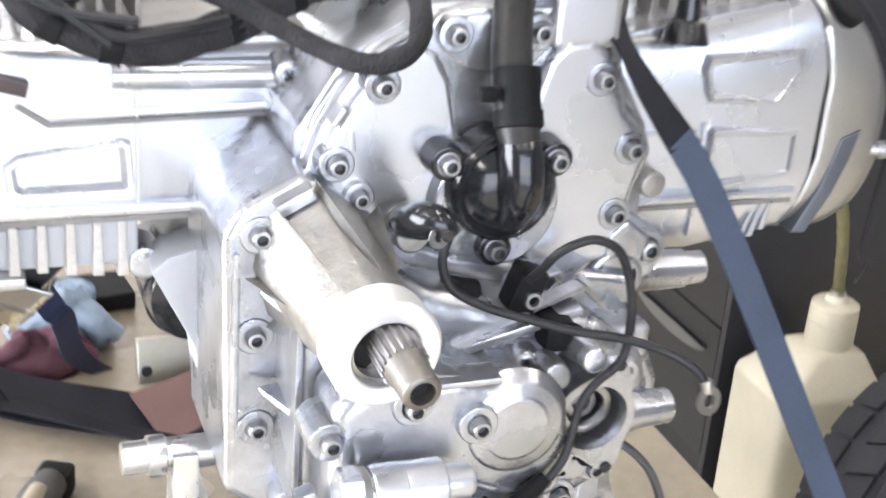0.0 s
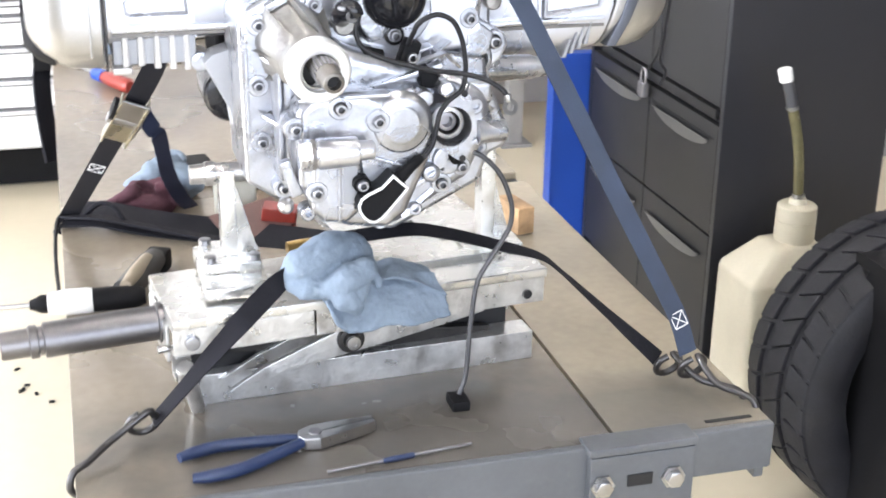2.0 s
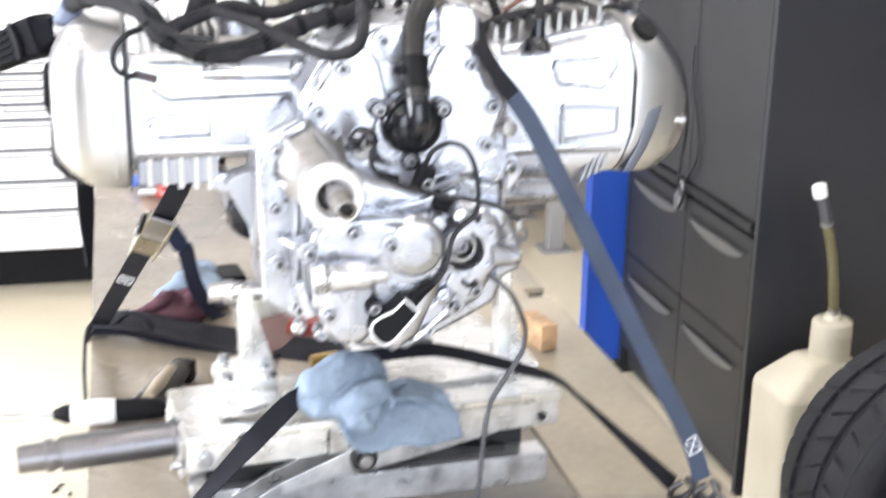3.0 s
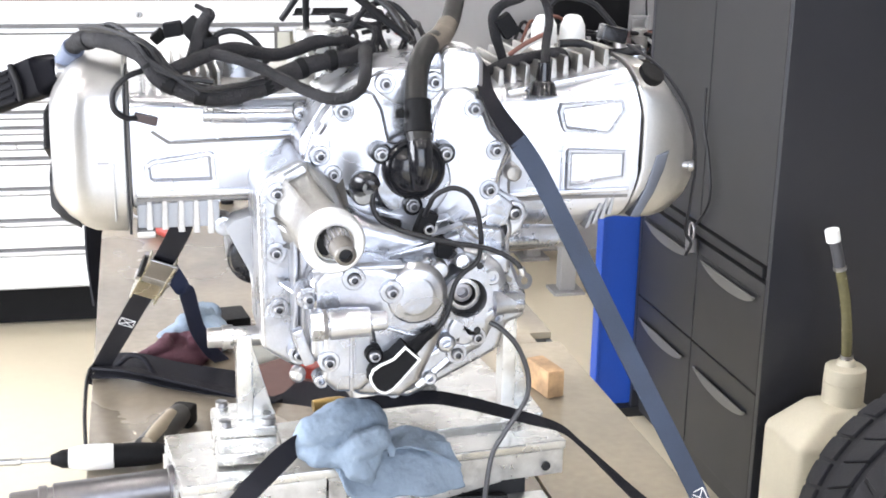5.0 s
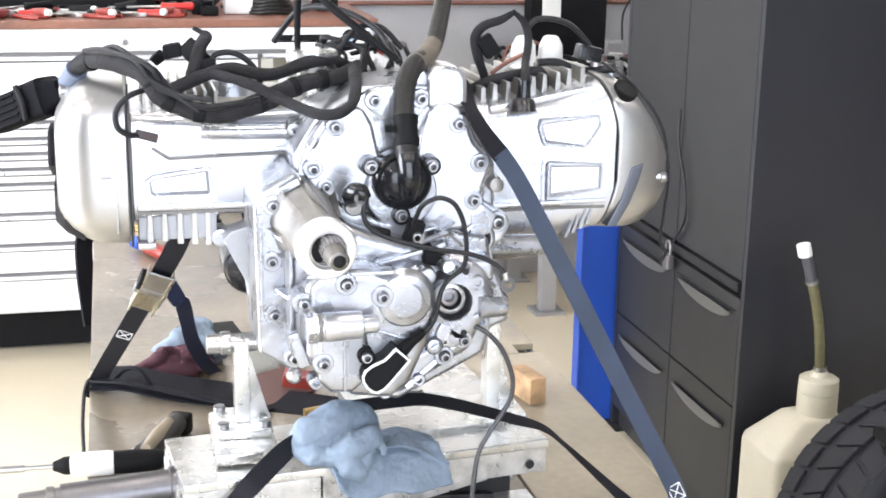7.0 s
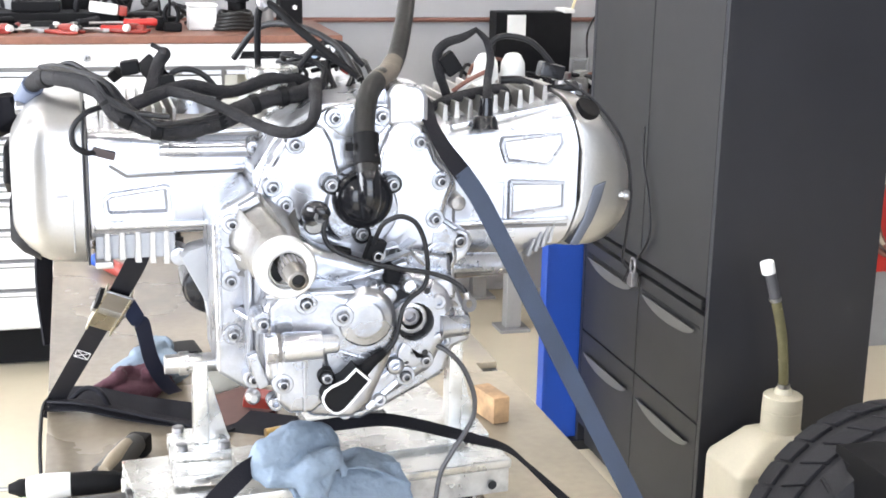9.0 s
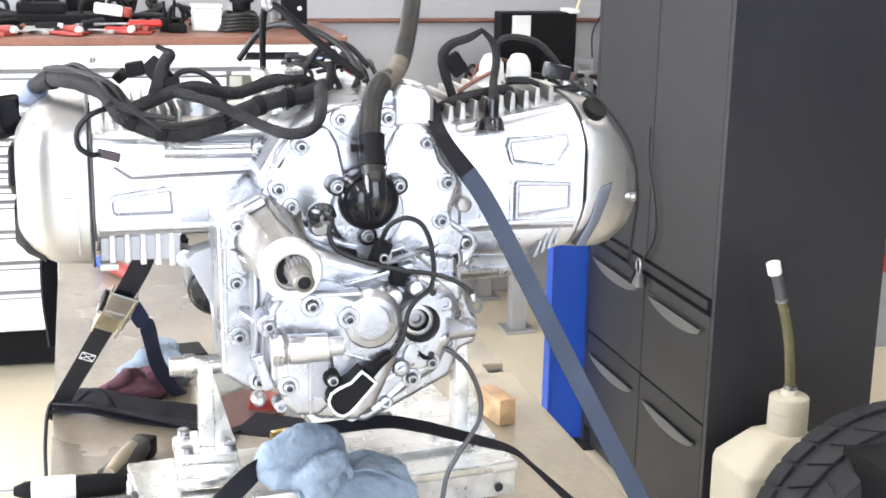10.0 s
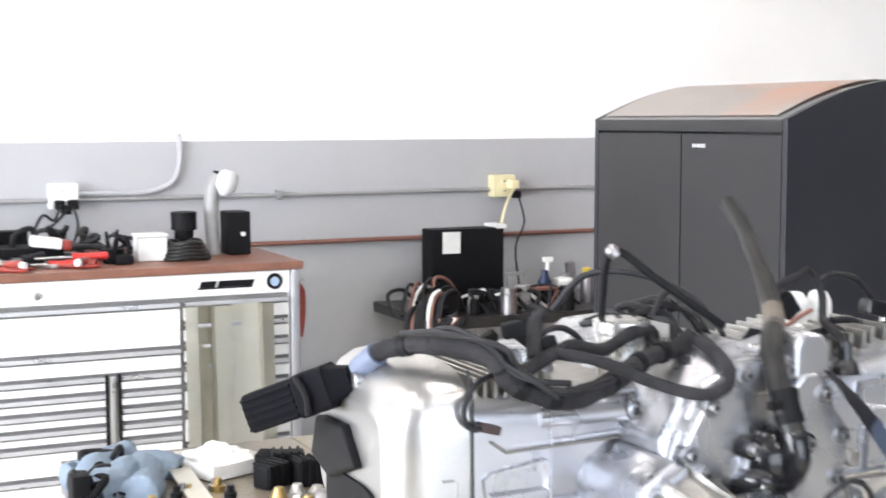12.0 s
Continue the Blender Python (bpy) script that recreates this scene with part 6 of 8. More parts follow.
part("wire_clip", moved(box((-0.012, -0.008, -0.008), (0.012, 0.008, 0.008), 0.002), Matrix.Translation((0.030, -0.045, 1.196)) @ Matrix.Rotation(radians(25), 4, "Y")), BLACK_PLASTIC, engine)
part("wire_clip", lathe((-0.042, -0.03, 1.226), (1, 0, -0.3), [(0, 0.007), (0.02, 0.008), (0.022, 0.006)], 14), BLACK_PLASTIC, engine)
rw = part("ring_wire", tube([(-0.050, -0.054, 1.270), (-0.054, -0.056, 1.255), (-0.051, -0.058, 1.242), (-0.043, -0.060, 1.234), (-0.026, -0.064, 1.226), (-0.003, -0.071, 1.220), (0.018, -0.080, 1.216), (0.046, -0.095, 1.215), (0.066, -0.108, 1.211), (0.080, -0.116, 1.203), (0.086, -0.1185, 1.195)], 0.0027, 9), WIRE, engine, "black earth wire with a ring end")
part("ring_terminal", lathe((0.0885, -0.119, 1.1845), (0.2, -1, 0.2), [(0, 0.0085), (0.0015, 0.0085), (0.0015, 0.004), (0, 0.004)], 20, cap=False), STEEL, rw, "steel ring terminal")
part("terminal_neck", rod((0.0855, -0.1185, 1.198), (0.0878, -0.119, 1.190), 0.0036), STEEL, rw)
pg = part("hanging_wire", tube([(0.058, -0.03, 1.122), (0.070, -0.04, 1.117), (0.087, -0.045, 1.108), (0.106, -0.045, 1.087), (0.119, -0.045, 1.055), (0.119, -0.045, 1.030), (0.110, -0.045, 1.011), (0.094, -0.047, 0.988), (0.080, -0.05, 0.963), (0.072, -0.056, 0.915), (0.066, -0.062, 0.86), (0.058, -0.065, 0.838)], 0.0029, 9), HOSE_GREY, engine, "grey-black wire that hangs onto the deck")
part("wire_plug", box((0.045, -0.085, 0.8255), (0.066, -0.055, 0.838), 0.003), BLACK_PLASTIC, pg)


# ---- straps ----
def stitched_patch(parent, centre, normal, along, w=0.02):
    n, a = V3(normal).normalized(), V3(along).normalized()
    s = n.cross(a)
    c0 = V3(centre) + n * 0.0012
    for p, q in (((-1, -1), (1, -1)), ((1, -1), (1, 1)), ((1, 1), (-1, 1)), ((-1, 1), (-1, -1)), ((-1, -1), (1, 1)), ((-1, 1), (1, -1))):
        part("stitch", rod(c0 + (s * p[0] * 0.8 + a * p[1]) * w / 2, c0 + (s * q[0] * 0.8 + a * q[1]) * w / 2, 0.00065, None, 6, 0.0002), STITCH, parent)


def s_hook(parent, ring_at, tip, label="dark steel hook"):
    r0, t0 = V3(ring_at), V3(tip)
    d = (t0 - r0).normalized()
    u = Vector((0, 0, 1))
    s = d.cross(u).normalized()
    side, tilt = Vector((1, 0.15, 0)).normalized(), Vector((0.05, -0.4, 0.92)).normalized()
    loop = [r0 + (side * math.cos(a) + tilt * math.sin(a)) * 0.0155 for a in [math.pi * 0.6 + 2 * math.pi * i / 12 for i in range(12)]]
    pts = loop + [r0.lerp(t0, 0.45) + s * 0.006, r0.lerp(t0, 0.8), t0, t0 + Vector((0, 0, -0.015)) + d * 0.006, t0 + Vector((0, 0, -0.03)) - d * 0.004]
    part("hook", tube(pts, 0.0040, 10, 5), HOOK, parent, label)


st = thing("tie_down_strap", "grey-blue ratchet strap from the engine to the deck corner", "strap", (0.32, -0.08, 0.83), "tie-down straps")
part("webbing", ribbon([(0.105, -0.020, 1.306), (0.122, -0.025, 1.281), (0.138, -0.032, 1.251), (0.166, -0.045, 1.195), (0.222, -0.065, 1.083), (0.297, -0.083, 0.939), (0.3135, -0.084, 0.905), (0.325, -0.088, 0.868)], [(1, 0.3, 0.3), (1, 0.2, 0.3), (1, 0.1, 0.4)], 0.0222), WEB_BLUE, st)
part("upper_webbing", ribbon([(0.081, 0.16, 1.372), (0.080, 0.075, 1.370), (0.0775, 0.020, 1.358), (0.087, -0.009, 1.332), (0.107, -0.0205, 1.303)], [(0.15, 1, 0.2), (0.12, 1, 0.2), (0.25, 1, 0.3), (0.8, 0.6, 0.3), (1, 0.3, 0.3)], 0.0225), WEB_BLACK, st, "black upper webbing")
stitched_patch(st, (0.3110, -0.0855, 0.911), (-0.1, -1, 0.05), (0.45, -0.1, -0.9), 0.019)
s_hook(st, (0.332, -0.088, 0.850), (0.379, -0.15, 0.832))
st = thing("tie_down_strap", "black strap pulled tight across the jack plate to the deck corner", "strap", (0.3, -0.05, 0.83), "tie-down straps")
part("webbing", ribbon([(-0.060, 0.02, 1.004), (0.018, 0.02, 1.008), (0.058, 0.02, 1.001), (0.098, 0.016, 0.990), (0.138, 0.010, 0.978), (0.174, 0.001, 0.967), (0.198, -0.010, 0.948), (0.25, -0.036, 0.899), (0.302, -0.06, 0.85)], [(0.1, 1, 0.3), (0.1, 1, 0.3), (0.1, 1, 0.3), (0.1, 1, 0.28), (0.1, 1, 0.2), (0.2, 1, 0.0), (0.35, 0.9, -0.2), (0.5, 0.8, 0.0), (0.75, 0.6, 0.3)], 0.023), WEB_BLACK, st)
s_hook(st, (0.311, -0.068, 0.846), (0.374, -0.128, 0.832))
st = thing("tie_down_strap", "black strap from under the cloth down to the deck's front corner", "strap", (-0.29, -0.07, 0.83), "tie-down straps")
part("webbing", ribbon([(-0.080, -0.004, 0.985), (-0.112, -0.028, 0.992), (-0.136, -0.046, 0.988), (-0.173, -0.056, 0.958), (-0.212, -0.060, 0.919), (-0.245, -0.063, 0.884), (-0.279, -0.064, 0.848)], [(0.5, 0.6, 0.6), (0.6, 0.15, 0.75), (0.6, 0.3, 0.7)], 0.0235), WEB_BLACK, st)
s_hook(st, (-0.290, -0.062, 0.848), (-0.364, -0.12, 0.832))
st = thing("tie_down_strap", "black ratchet strap from the cylinder fins to the deck edge", "strap", (-0.3, 0.45, 0.83), "tie-down straps")
a0, a1 = Vector((-0.238, 0.235, 1.15)), Vector((-0.352, 0.625, 0.835))
strap_dir = (a1 - a0).normalized()
strap_face = Vector((0.12, -0.93, 0.35))
strap_face = (strap_face - strap_dir * strap_face.dot(strap_dir)).normalized()
strap_across = strap_dir.cross(strap_face)
part("webbing", ribbon([a0 + Vector((0.005, -0.02, 0.04)), a0, a0.lerp(a1, 0.5), a1, a1 + Vector((-0.012, 0.01, -0.03))], tuple(strap_across), 0.026), WEB_BLACK, st)
stitched_patch(st, a0.lerp(a1, 0.6), strap_face, a1 - a0, 0.024)
bk = a0.lerp(a1, 0.27)
dr = (a1 - a0).normalized()
fz = strap_face
fz = (fz - dr * fz.dot(dr)).normalized()
mx = Matrix.Translation(bk) @ Matrix((dr.cross(fz), dr, fz)).transposed().to_4x4() @ Matrix.Diagonal((0.82, 1.4, 1, 1))
rat = part("ratchet", moved(join(box((-0.021, -0.045, -0.004), (-0.018, 0.04, 0.014), 0.001), box((0.018, -0.045, -0.004), (0.021, 0.04, 0.014), 0.001), box((-0.018, 0.004, 0.004), (0.018, 0.04, 0.007), 0.001)), mx), ZINC, st, "zinc-plated ratchet buckle")
part("ratchet_handle", moved(join(box((-0.024, -0.048, 0.008), (0.020, -0.012, 0.0115), 0.0015), box((-0.024, -0.012, 0.010), (-0.016, 0.02, 0.0125), 0.001)), mx), STEEL, rat, "bright release handle")
part("ratchet_bar", moved(rod((-0.026, -0.004, 0.006), (0.028, -0.004, 0.006), 0.0065), mx), STEEL, rat)
part("ratchet_wheel", moved(lathe((0.021, -0.02, 0.004), (1, 0, 0), [(0, 0.0135), (0.006, 0.0135)], 16), mx), BLACK_PLASTIC, rat, "dark ratchet wheel")
part("tail", ribbon([bk + Vector((0.02, 0.0, 0.01)), bk + Vector((0.035, 0.01, -0.02)), (-0.226, 0.36, 1.03), (-0.212, 0.46, 0.95), (-0.19, 0.56, 0.88), (-0.17, 0.615, 0.84)], [(1, 0.2, 0), (0.7, 0.7, 0), (1, 0.2, 0)], 0.022), WEB_NAVY, st, "loose navy strap tail")
st = thing("loose_strap", "black webbing lying folded across the deck", "strap", (-0.2, 0.58, 0.826))
part("webbing", ribbon([(-0.350, 0.63, 0.838), (-0.30, 0.60, 0.845), (-0.24, 0.57, 0.838), (-0.15, 0.53, 0.832), (-0.06, 0.48, 0.830), (0.02, 0.43, 0.830)], (0.3, 1, 0.25), 0.064, 0.003), WEB_BLACK, st)
part("fold", ribbon([(-0.352, 0.615, 0.842), (-0.31, 0.57, 0.852), (-0.26, 0.55, 0.845), (-0.17, 0.50, 0.836), (-0.10, 0.46, 0.832)], (0.3, 1, -0.2), 0.03, 0.003), WEB_BLACK, st)
part("loop", tube([(-0.33, 0.60, 0.845), (-0.305, 0.585, 0.868), (-0.285, 0.57, 0.866), (-0.27, 0.56, 0.842)], 0.004, 8), WEB_BLACK, st)
cord = thing("loose_cable", "thin black cable hanging down the deck's edge", "cable", (-0.366, 0.60, 0.8))
part("cord", tube([(-0.34, 0.63, 0.84), (-0.366, 0.61, 0.84), (-0.374, 0.56, 0.80), (-0.372, 0.48, 0.77), (-0.367, 0.42, 0.79)], 0.003, 8), WIRE, cord)


# ---- cloths ----
def slab(top, bottom, rows, thick, seed, wave=0.004):
    """A thick hanging sheet between two edges."""
    t_, b2 = smooth_path(top, 8), smooth_path(bottom, 8)
    n = min(len(t_), len(b2))
    bm = bmesh.new()
    sheets = []
    for back in (0, 1):
        grid = []
        for j in range(rows + 1):
            v = j / rows
            line = []
            for i in range(n):
                p_ = t_[i].lerp(b2[i], v)
                w = wave * (noise.noise(Vector((i / n * 4.0, v * 2.0, seed))) + 0.8 * math.sin(i / n * 7 + seed + v))
                line.append(bm.verts.new(p_ + Vector((0, back * thick * 0.8 - w - 0.010 * math.sin(v * math.pi * 0.8), w * 0.4 - back * thick * 0.6))))
            grid.append(line)
        sheets.append(grid)
        for j in range(rows):
            for i in range(n - 1):
                q = (grid[j][i], grid[j][i + 1], grid[j + 1][i + 1], grid[j + 1][i])
                bm.faces.new(q if back else q[::-1])
    f_, k_ = sheets
    rim = [(0, i) for i in range(n)] + [(j, n - 1) for j in range(1, rows + 1)] + [(rows, i) for i in range(n - 2, -1, -1)] + [(j, 0) for j in range(rows - 1, 0, -1)]
    for (a, b), (c, d) in zip(rim, rim[1:] + rim[:1]):
        bm.faces.new((f_[a][b], f_[c][d], k_[c][d], k_[a][b]))
    bmesh.ops.recalc_face_normals(bm, faces=bm.faces)
    return bm


def soften(ob, voxel, wrinkle, size, turns=4):
    """Blend the folds of a cloth into one skin with small wrinkles."""
    r = ob.modifiers.new("skin", "REMESH")
    r.mode, r.voxel_size, r.use_smooth_shade = "VOXEL", voxel, True
    s = ob.modifiers.new("relax", "SMOOTH")
    s.factor, s.iterations = 0.5, turns
    tex = bpy.data.textures.new(ob.name + "_wrinkles", "CLOUDS")
    tex.noise_scale, tex.noise_depth = size, 3
    d = ob.modifiers.new("wrinkle", "DISPLACE")
    d.texture, d.strength, d.mid_level, d.texture_coords = tex, wrinkle, 0.5, "LOCAL"
    return ob


def soften_mesh(bm, voxel=0.003):
    """The same blend, kept as a plain mesh."""
    me = bpy.data.meshes.new("heap")
    bm.to_mesh(me)
    tmp = bpy.data.objects.new("heap", me)
    scene.collection.objects.link(tmp)
    soften(tmp, voxel, 0.008, 0.02, 1)
    out = bmesh.new()
    out.from_mesh(bpy.data.meshes.new_from_object(tmp.evaluated_get(bpy.context.evaluated_depsgraph_get())))
    bpy.data.objects.remove(tmp)
    return out


rag = single("shop_cloth", join(
    tube([(-0.128, -0.034, 0.986), (-0.116, -0.038, 0.998), (-0.098, -0.034, 1.004), (-0.075, -0.024, 1.008), (-0.052, -0.016, 1.004), (-0.040, -0.010, 0.990), (-0.034, -0.006, 0.976)], [0.010, 0.018, 0.0215, 0.0225, 0.019, 0.013, 0.008], 18, 6),
    tube([(-0.126, -0.036, 0.985), (-0.108, -0.046, 0.980), (-0.088, -0.050, 0.974)], [0.010, 0.017, 0.011], 14, 6),
    tube([(-0.090, -0.03, 0.985), (-0.055, -0.03, 0.985)], [0.02, 0.018], 14, 4),
    tube([(-0.098, -0.052, 0.970), (-0.082, -0.056, 0.980), (-0.064, -0.056, 0.989), (-0.046, -0.050, 0.993), (-0.034, -0.036, 0.992)], [0.007, 0.0135, 0.0165, 0.0145, 0.009], 16, 6),
    tube([(-0.080, -0.058, 0.980), (-0.070, -0.062, 0.968), (-0.060, -0.063, 0.958), (-0.055, -0.062, 0.950)], [0.010, 0.0145, 0.011, 0.005], 16, 6),
    tube([(-0.050, -0.052, 0.985), (-0.054, -0.058, 0.970), (-0.056, -0.060, 0.958)], [0.011, 0.010, 0.006], 12, 5),
    tube([(-0.040, -0.040, 0.990), (-0.031, -0.040, 0.980), (-0.029, -0.044, 0.968)], [0.008, 0.006, 0.004], 12, 5),
    slab([(-0.094, -0.040, 0.972), (-0.060, -0.034, 0.978), (-0.020, -0.020, 0.974), (0.015, -0.012, 0.972), (0.042, -0.012, 0.966)], [(-0.080, -0.058, 0.938), (-0.060, -0.060, 0.928), (-0.020, -0.056, 0.930), (0.016, -0.050, 0.926), (0.054, -0.042, 0.928)], 14, 0.006, 2.0),
    slab([(-0.03, 0.02, 0.972), (-0.005, 0.018, 0.976), (0.018, 0.010, 0.974), (0.04, 0.002, 0.968)], [(-0.04, -0.035, 0.974), (-0.010, -0.034, 0.977), (0.022, -0.036, 0.966), (0.050, -0.036, 0.950)], 10, 0.007, 5.0)),
    CLOTH, "crumpled light blue shop cloth draped over the jack", "cloth")
soften(rag, 0.0018, 0.0085, 0.024, 2)
def wad(centre, size, folds, seed):
    """A cloth dropped in a heap: a low core with rounded folds thrown over it."""
    r = random.Random(seed)
    c, s = V3(centre), V3(size)
    core = bmesh.new()
    bmesh.ops.create_icosphere(core, subdivisions=3, radius=1)
    bmesh.ops.transform(core, matrix=Matrix.Translation(c) @ Matrix.Diagonal((s.x * 0.72, s.y * 0.72, s.z * 0.6, 1)), verts=core.verts)
    bms = [core]
    for k in range(folds):
        a, turn = r.uniform(0, 2 * math.pi), r.uniform(-1.3, 1.3)
        pts, rad = [], []
        for i in range(5):
            f = i / 4
            b = a + turn * f
            reach = 0.98 - 0.75 * f
            pts.append(c + Vector((s.x * reach * math.cos(b), s.y * reach * math.sin(b), s.z * (0.12 + 0.75 * math.sin(f * 1.4)) * r.uniform(0.8, 1.15))))
            rad.append(min(s.x, s.y) * r.uniform(0.2, 0.36))
        bms.append(tube(pts, rad, 12, 5))
    return join(*bms)


soften(single("shop_cloth", wad((-0.195, 0.715, 0.842), (0.072, 0.05, 0.05), 6, 3), CLOTH, "crumpled light blue cloth bunched on the deck", "cloth"), 0.0026, 0.006, 0.02, 2)
soften(single("red_cloth", wad((-0.232, 0.650, 0.836), (0.062, 0.036, 0.036), 6, 8), MAROON, "folded maroon cloth on the deck", "cloth"), 0.0026, 0.005, 0.02, 2)
tin = thing("red_package", "torn red plastic package lying on the deck", "package", (-0.07, 0.53, 0.826))
part("wrapper", moved(box((-0.026, -0.02, 0), (0.026, 0.02, 0.03), 0.004), Matrix.Translation((-0.048, 0.54, 0.828)) @ Matrix.Rotation(radians(-14), 4, "Z") @ Matrix.Rotation(radians(8), 4, "Y")), RED, tin)
part("foil_strip", moved(box((-0.030, -0.026, 0), (0.034, -0.021, 0.003), 0.0008), Matrix.Translation((-0.044, 0.535, 0.830)) @ Matrix.Rotation(radians(-14), 4, "Z")), BRASS, tin, "torn gold foil edge")
part("card", moved(box((-0.055, -0.035, 0), (0.05, 0.04, 0.003), 0.001), Matrix.Translation((-0.085, 0.53, 0.840)) @ Matrix.Rotation(radians(18), 4, "X") @ Matrix.Rotation(radians(20), 4, "Z")), material("dull_red_card", (0.11, 0.055, 0.048), 0.6), tin, "dull red card backing")
fit_ = thing("brass_fitting", "oily brass fitting on the deck behind the cloth", "fitting", (-0.03, 0.42, 0.826))
part("body", lathe((-0.055, 0.42, 0.8372), (1, 0.1, 0), [(0, 0.009), (0.02, 0.0105), (0.04, 0.0105), (0.05, 0.007), (0.07, 0.007)], 20), BRASS, fit_)


flat = thing("dark_case", "flat black case lying on the deck", "case", (-0.16, 0.82, 0.826))
part("case", moved(box((-0.05, -0.035, 0), (0.05, 0.035, 0.022), 0.004), Matrix.Translation((-0.165, 0.815, 0.8262)) @ Matrix.Rotation(radians(8), 4, "Z")), BLACK_PLASTIC, flat)
pale = thing("pale_plate", "pale metal plate with a hole leaning on the deck", "plate", (-0.1, 0.60, 0.826))
part("plate", moved(box((-0.03, -0.004, 0), (0.035, 0.004, 0.05), 0.003), Matrix.Translation((-0.105, 0.60, 0.828)) @ Matrix.Rotation(radians(-18), 4, "X")), SHEET, pale)
part("hole", moved(lathe((-0.02, -0.0042, 0.014), (0, -1, 0), [(0, 0.006), (0.0006, 0.006)], 16), Matrix.Translation((-0.105, 0.60, 0.828)) @ Matrix.Rotation(radians(-18), 4, "X")), HOLE, pale)


lab = thing("black_box", "small black box with a red label on the deck", "box", (-0.038, 0.77, 0.826))
part("box", moved(box((-0.03, -0.028, 0), (0.03, 0.028, 0.058), 0.004), Matrix.Translation((-0.038, 0.77, 0.8262)) @ Matrix.Rotation(radians(-8), 4, "Z")), BLACK_PLASTIC, lab)
part("red_label", moved(box((-0.012, -0.0295, 0.018), (0.004, -0.0282, 0.045), 0), Matrix.Translation((-0.038, 0.77, 0.8262)) @ Matrix.Rotation(radians(-8), 4, "Z")), RED_PAINT, lab, "red label")


# ---- small things on the deck ----
wood = thing("wood_block", "orange pine block standing on the deck", "block", (0.29, 0.42, 0.826))
part("block", moved(box((-0.014, -0.034, 0), (0.014, 0.034, 0.042), 0.003), Matrix.Translation((0.296, 0.45, 0.8262)) @ Matrix.Rotation(radians(12), 4, "Z")), WOOD, wood)


def pliers(m, grip, label, group=""):
    t = thing("pliers", label, "pliers", tuple(m.translation), group)
    for s in (1, -1):
        part("handle", moved(tube([(-0.015, 0.004 * s, 0.007), (-0.04, 0.012 * s, 0.007), (-0.09, 0.026 * s, 0.007), (-0.125, 0.026 * s, 0.007), (-0.142, 0.022 * s, 0.007)], [0.0055, 0.0064, 0.0068, 0.0066, 0.005], 12), m), grip, t, "coloured dipped grip")
        jaw = prism([(-0.02, 0.0), (-0.015, 0.011 * s), (0.0, 0.016 * s), (0.02, 0.0145 * s), (0.068, 0.0065 * s), (0.068, 0.0006 * s), (0.02, 0.0006 * s)], -0.0068, 0.0068, 0.0015)
        part("jaw", moved(jaw, m @ Matrix.Translation((0, 0, 0.007)) @ Matrix.Rotation(radians(90), 4, "X")), STEEL, t, "bright steel jaw")
    part("rivet", moved(lathe((0.0, 0, 0.0135), (0, 0, 1), [(0, 0.007), (0.0015, 0.007), (0.002, 0.005)], 18), m), DARK_STEEL, t)
    return t


pliers(Matrix.Translation((-0.115, -0.112, 0.8262)) @ Matrix.Rotation(radians(12), 4, "Z"), BLUE_GRIP, "pliers with navy blue grips lying open on the deck")

drill = thing("cordless_driver", "grey and white cordless driver with long socket bit", "driver", (-0.3, 0.3, 0.826))
dd = Vector((-1, 0.03, 0)).normalized()
d0 = Vector((-0.262, 0.285, 0.8435))
part("bit", join(rod(d0 + dd * 0.14, d0 + dd * 0.185, 0.0032), rod(d0 + dd * 0.18, d0 + dd * 0.235, 0.0052)), STEEL, drill, "steel socket bit")
part("chuck", lathe(d0 + dd * 0.122, dd, [(0, 0.012), (0.008, 0.012), (0.014, 0.009), (0.022, 0.006)], 20), BLACK_PLASTIC, drill)
part("motor_housing", lathe(d0 + dd * 0.066, dd, [(0, 0.0155), (0.006, 0.0165), (0.036, 0.0165), (0.054, 0.013), (0.057, 0.011)], 28), WHITE_PLASTIC, drill, "pale motor housing")
part("body", lathe(d0, dd, [(0, 0.010), (0.01, 0.014), (0.04, 0.0155), (0.067, 0.0155)], 28), BLACK_PLASTIC, drill)
part("grip", tube([(-0.29, 0.295, 0.849), (-0.272, 0.33, 0.848), (-0.252, 0.375, 0.848), (-0.24, 0.40, 0.848)], [0.014, 0.017, 0.018, 0.015], 16), material("grey_grip", (0.05, 0.048, 0.045), 0.6), drill, "dark grey rubber grip")
part("grip_stripe", tube([(-0.286, 0.290, 0.857), (-0.270, 0.328, 0.8585), (-0.252, 0.372, 0.8595)], [0.008, 0.0105, 0.009], 10), material("tan_grip_inlay", (0.30, 0.25, 0.18), 0.6), drill, "tan grip inlay")
part("battery", moved(box((-0.016, -0.015, -0.017), (0.016, 0.015, 0.013), 0.006), Matrix.Translation((-0.236, 0.41, 0.8435)) @ Matrix.Rotation(radians(-25), 4, "Z")), BLACK_PLASTIC, drill)

# ---- jug with hose, and tyre ----
jug = thing("fluid_jug", "milky plastic fluid jug with a capped clear hose on the floor", "jug", (1.2, 1.2, 0))
bm = bmesh.new()
rings = []
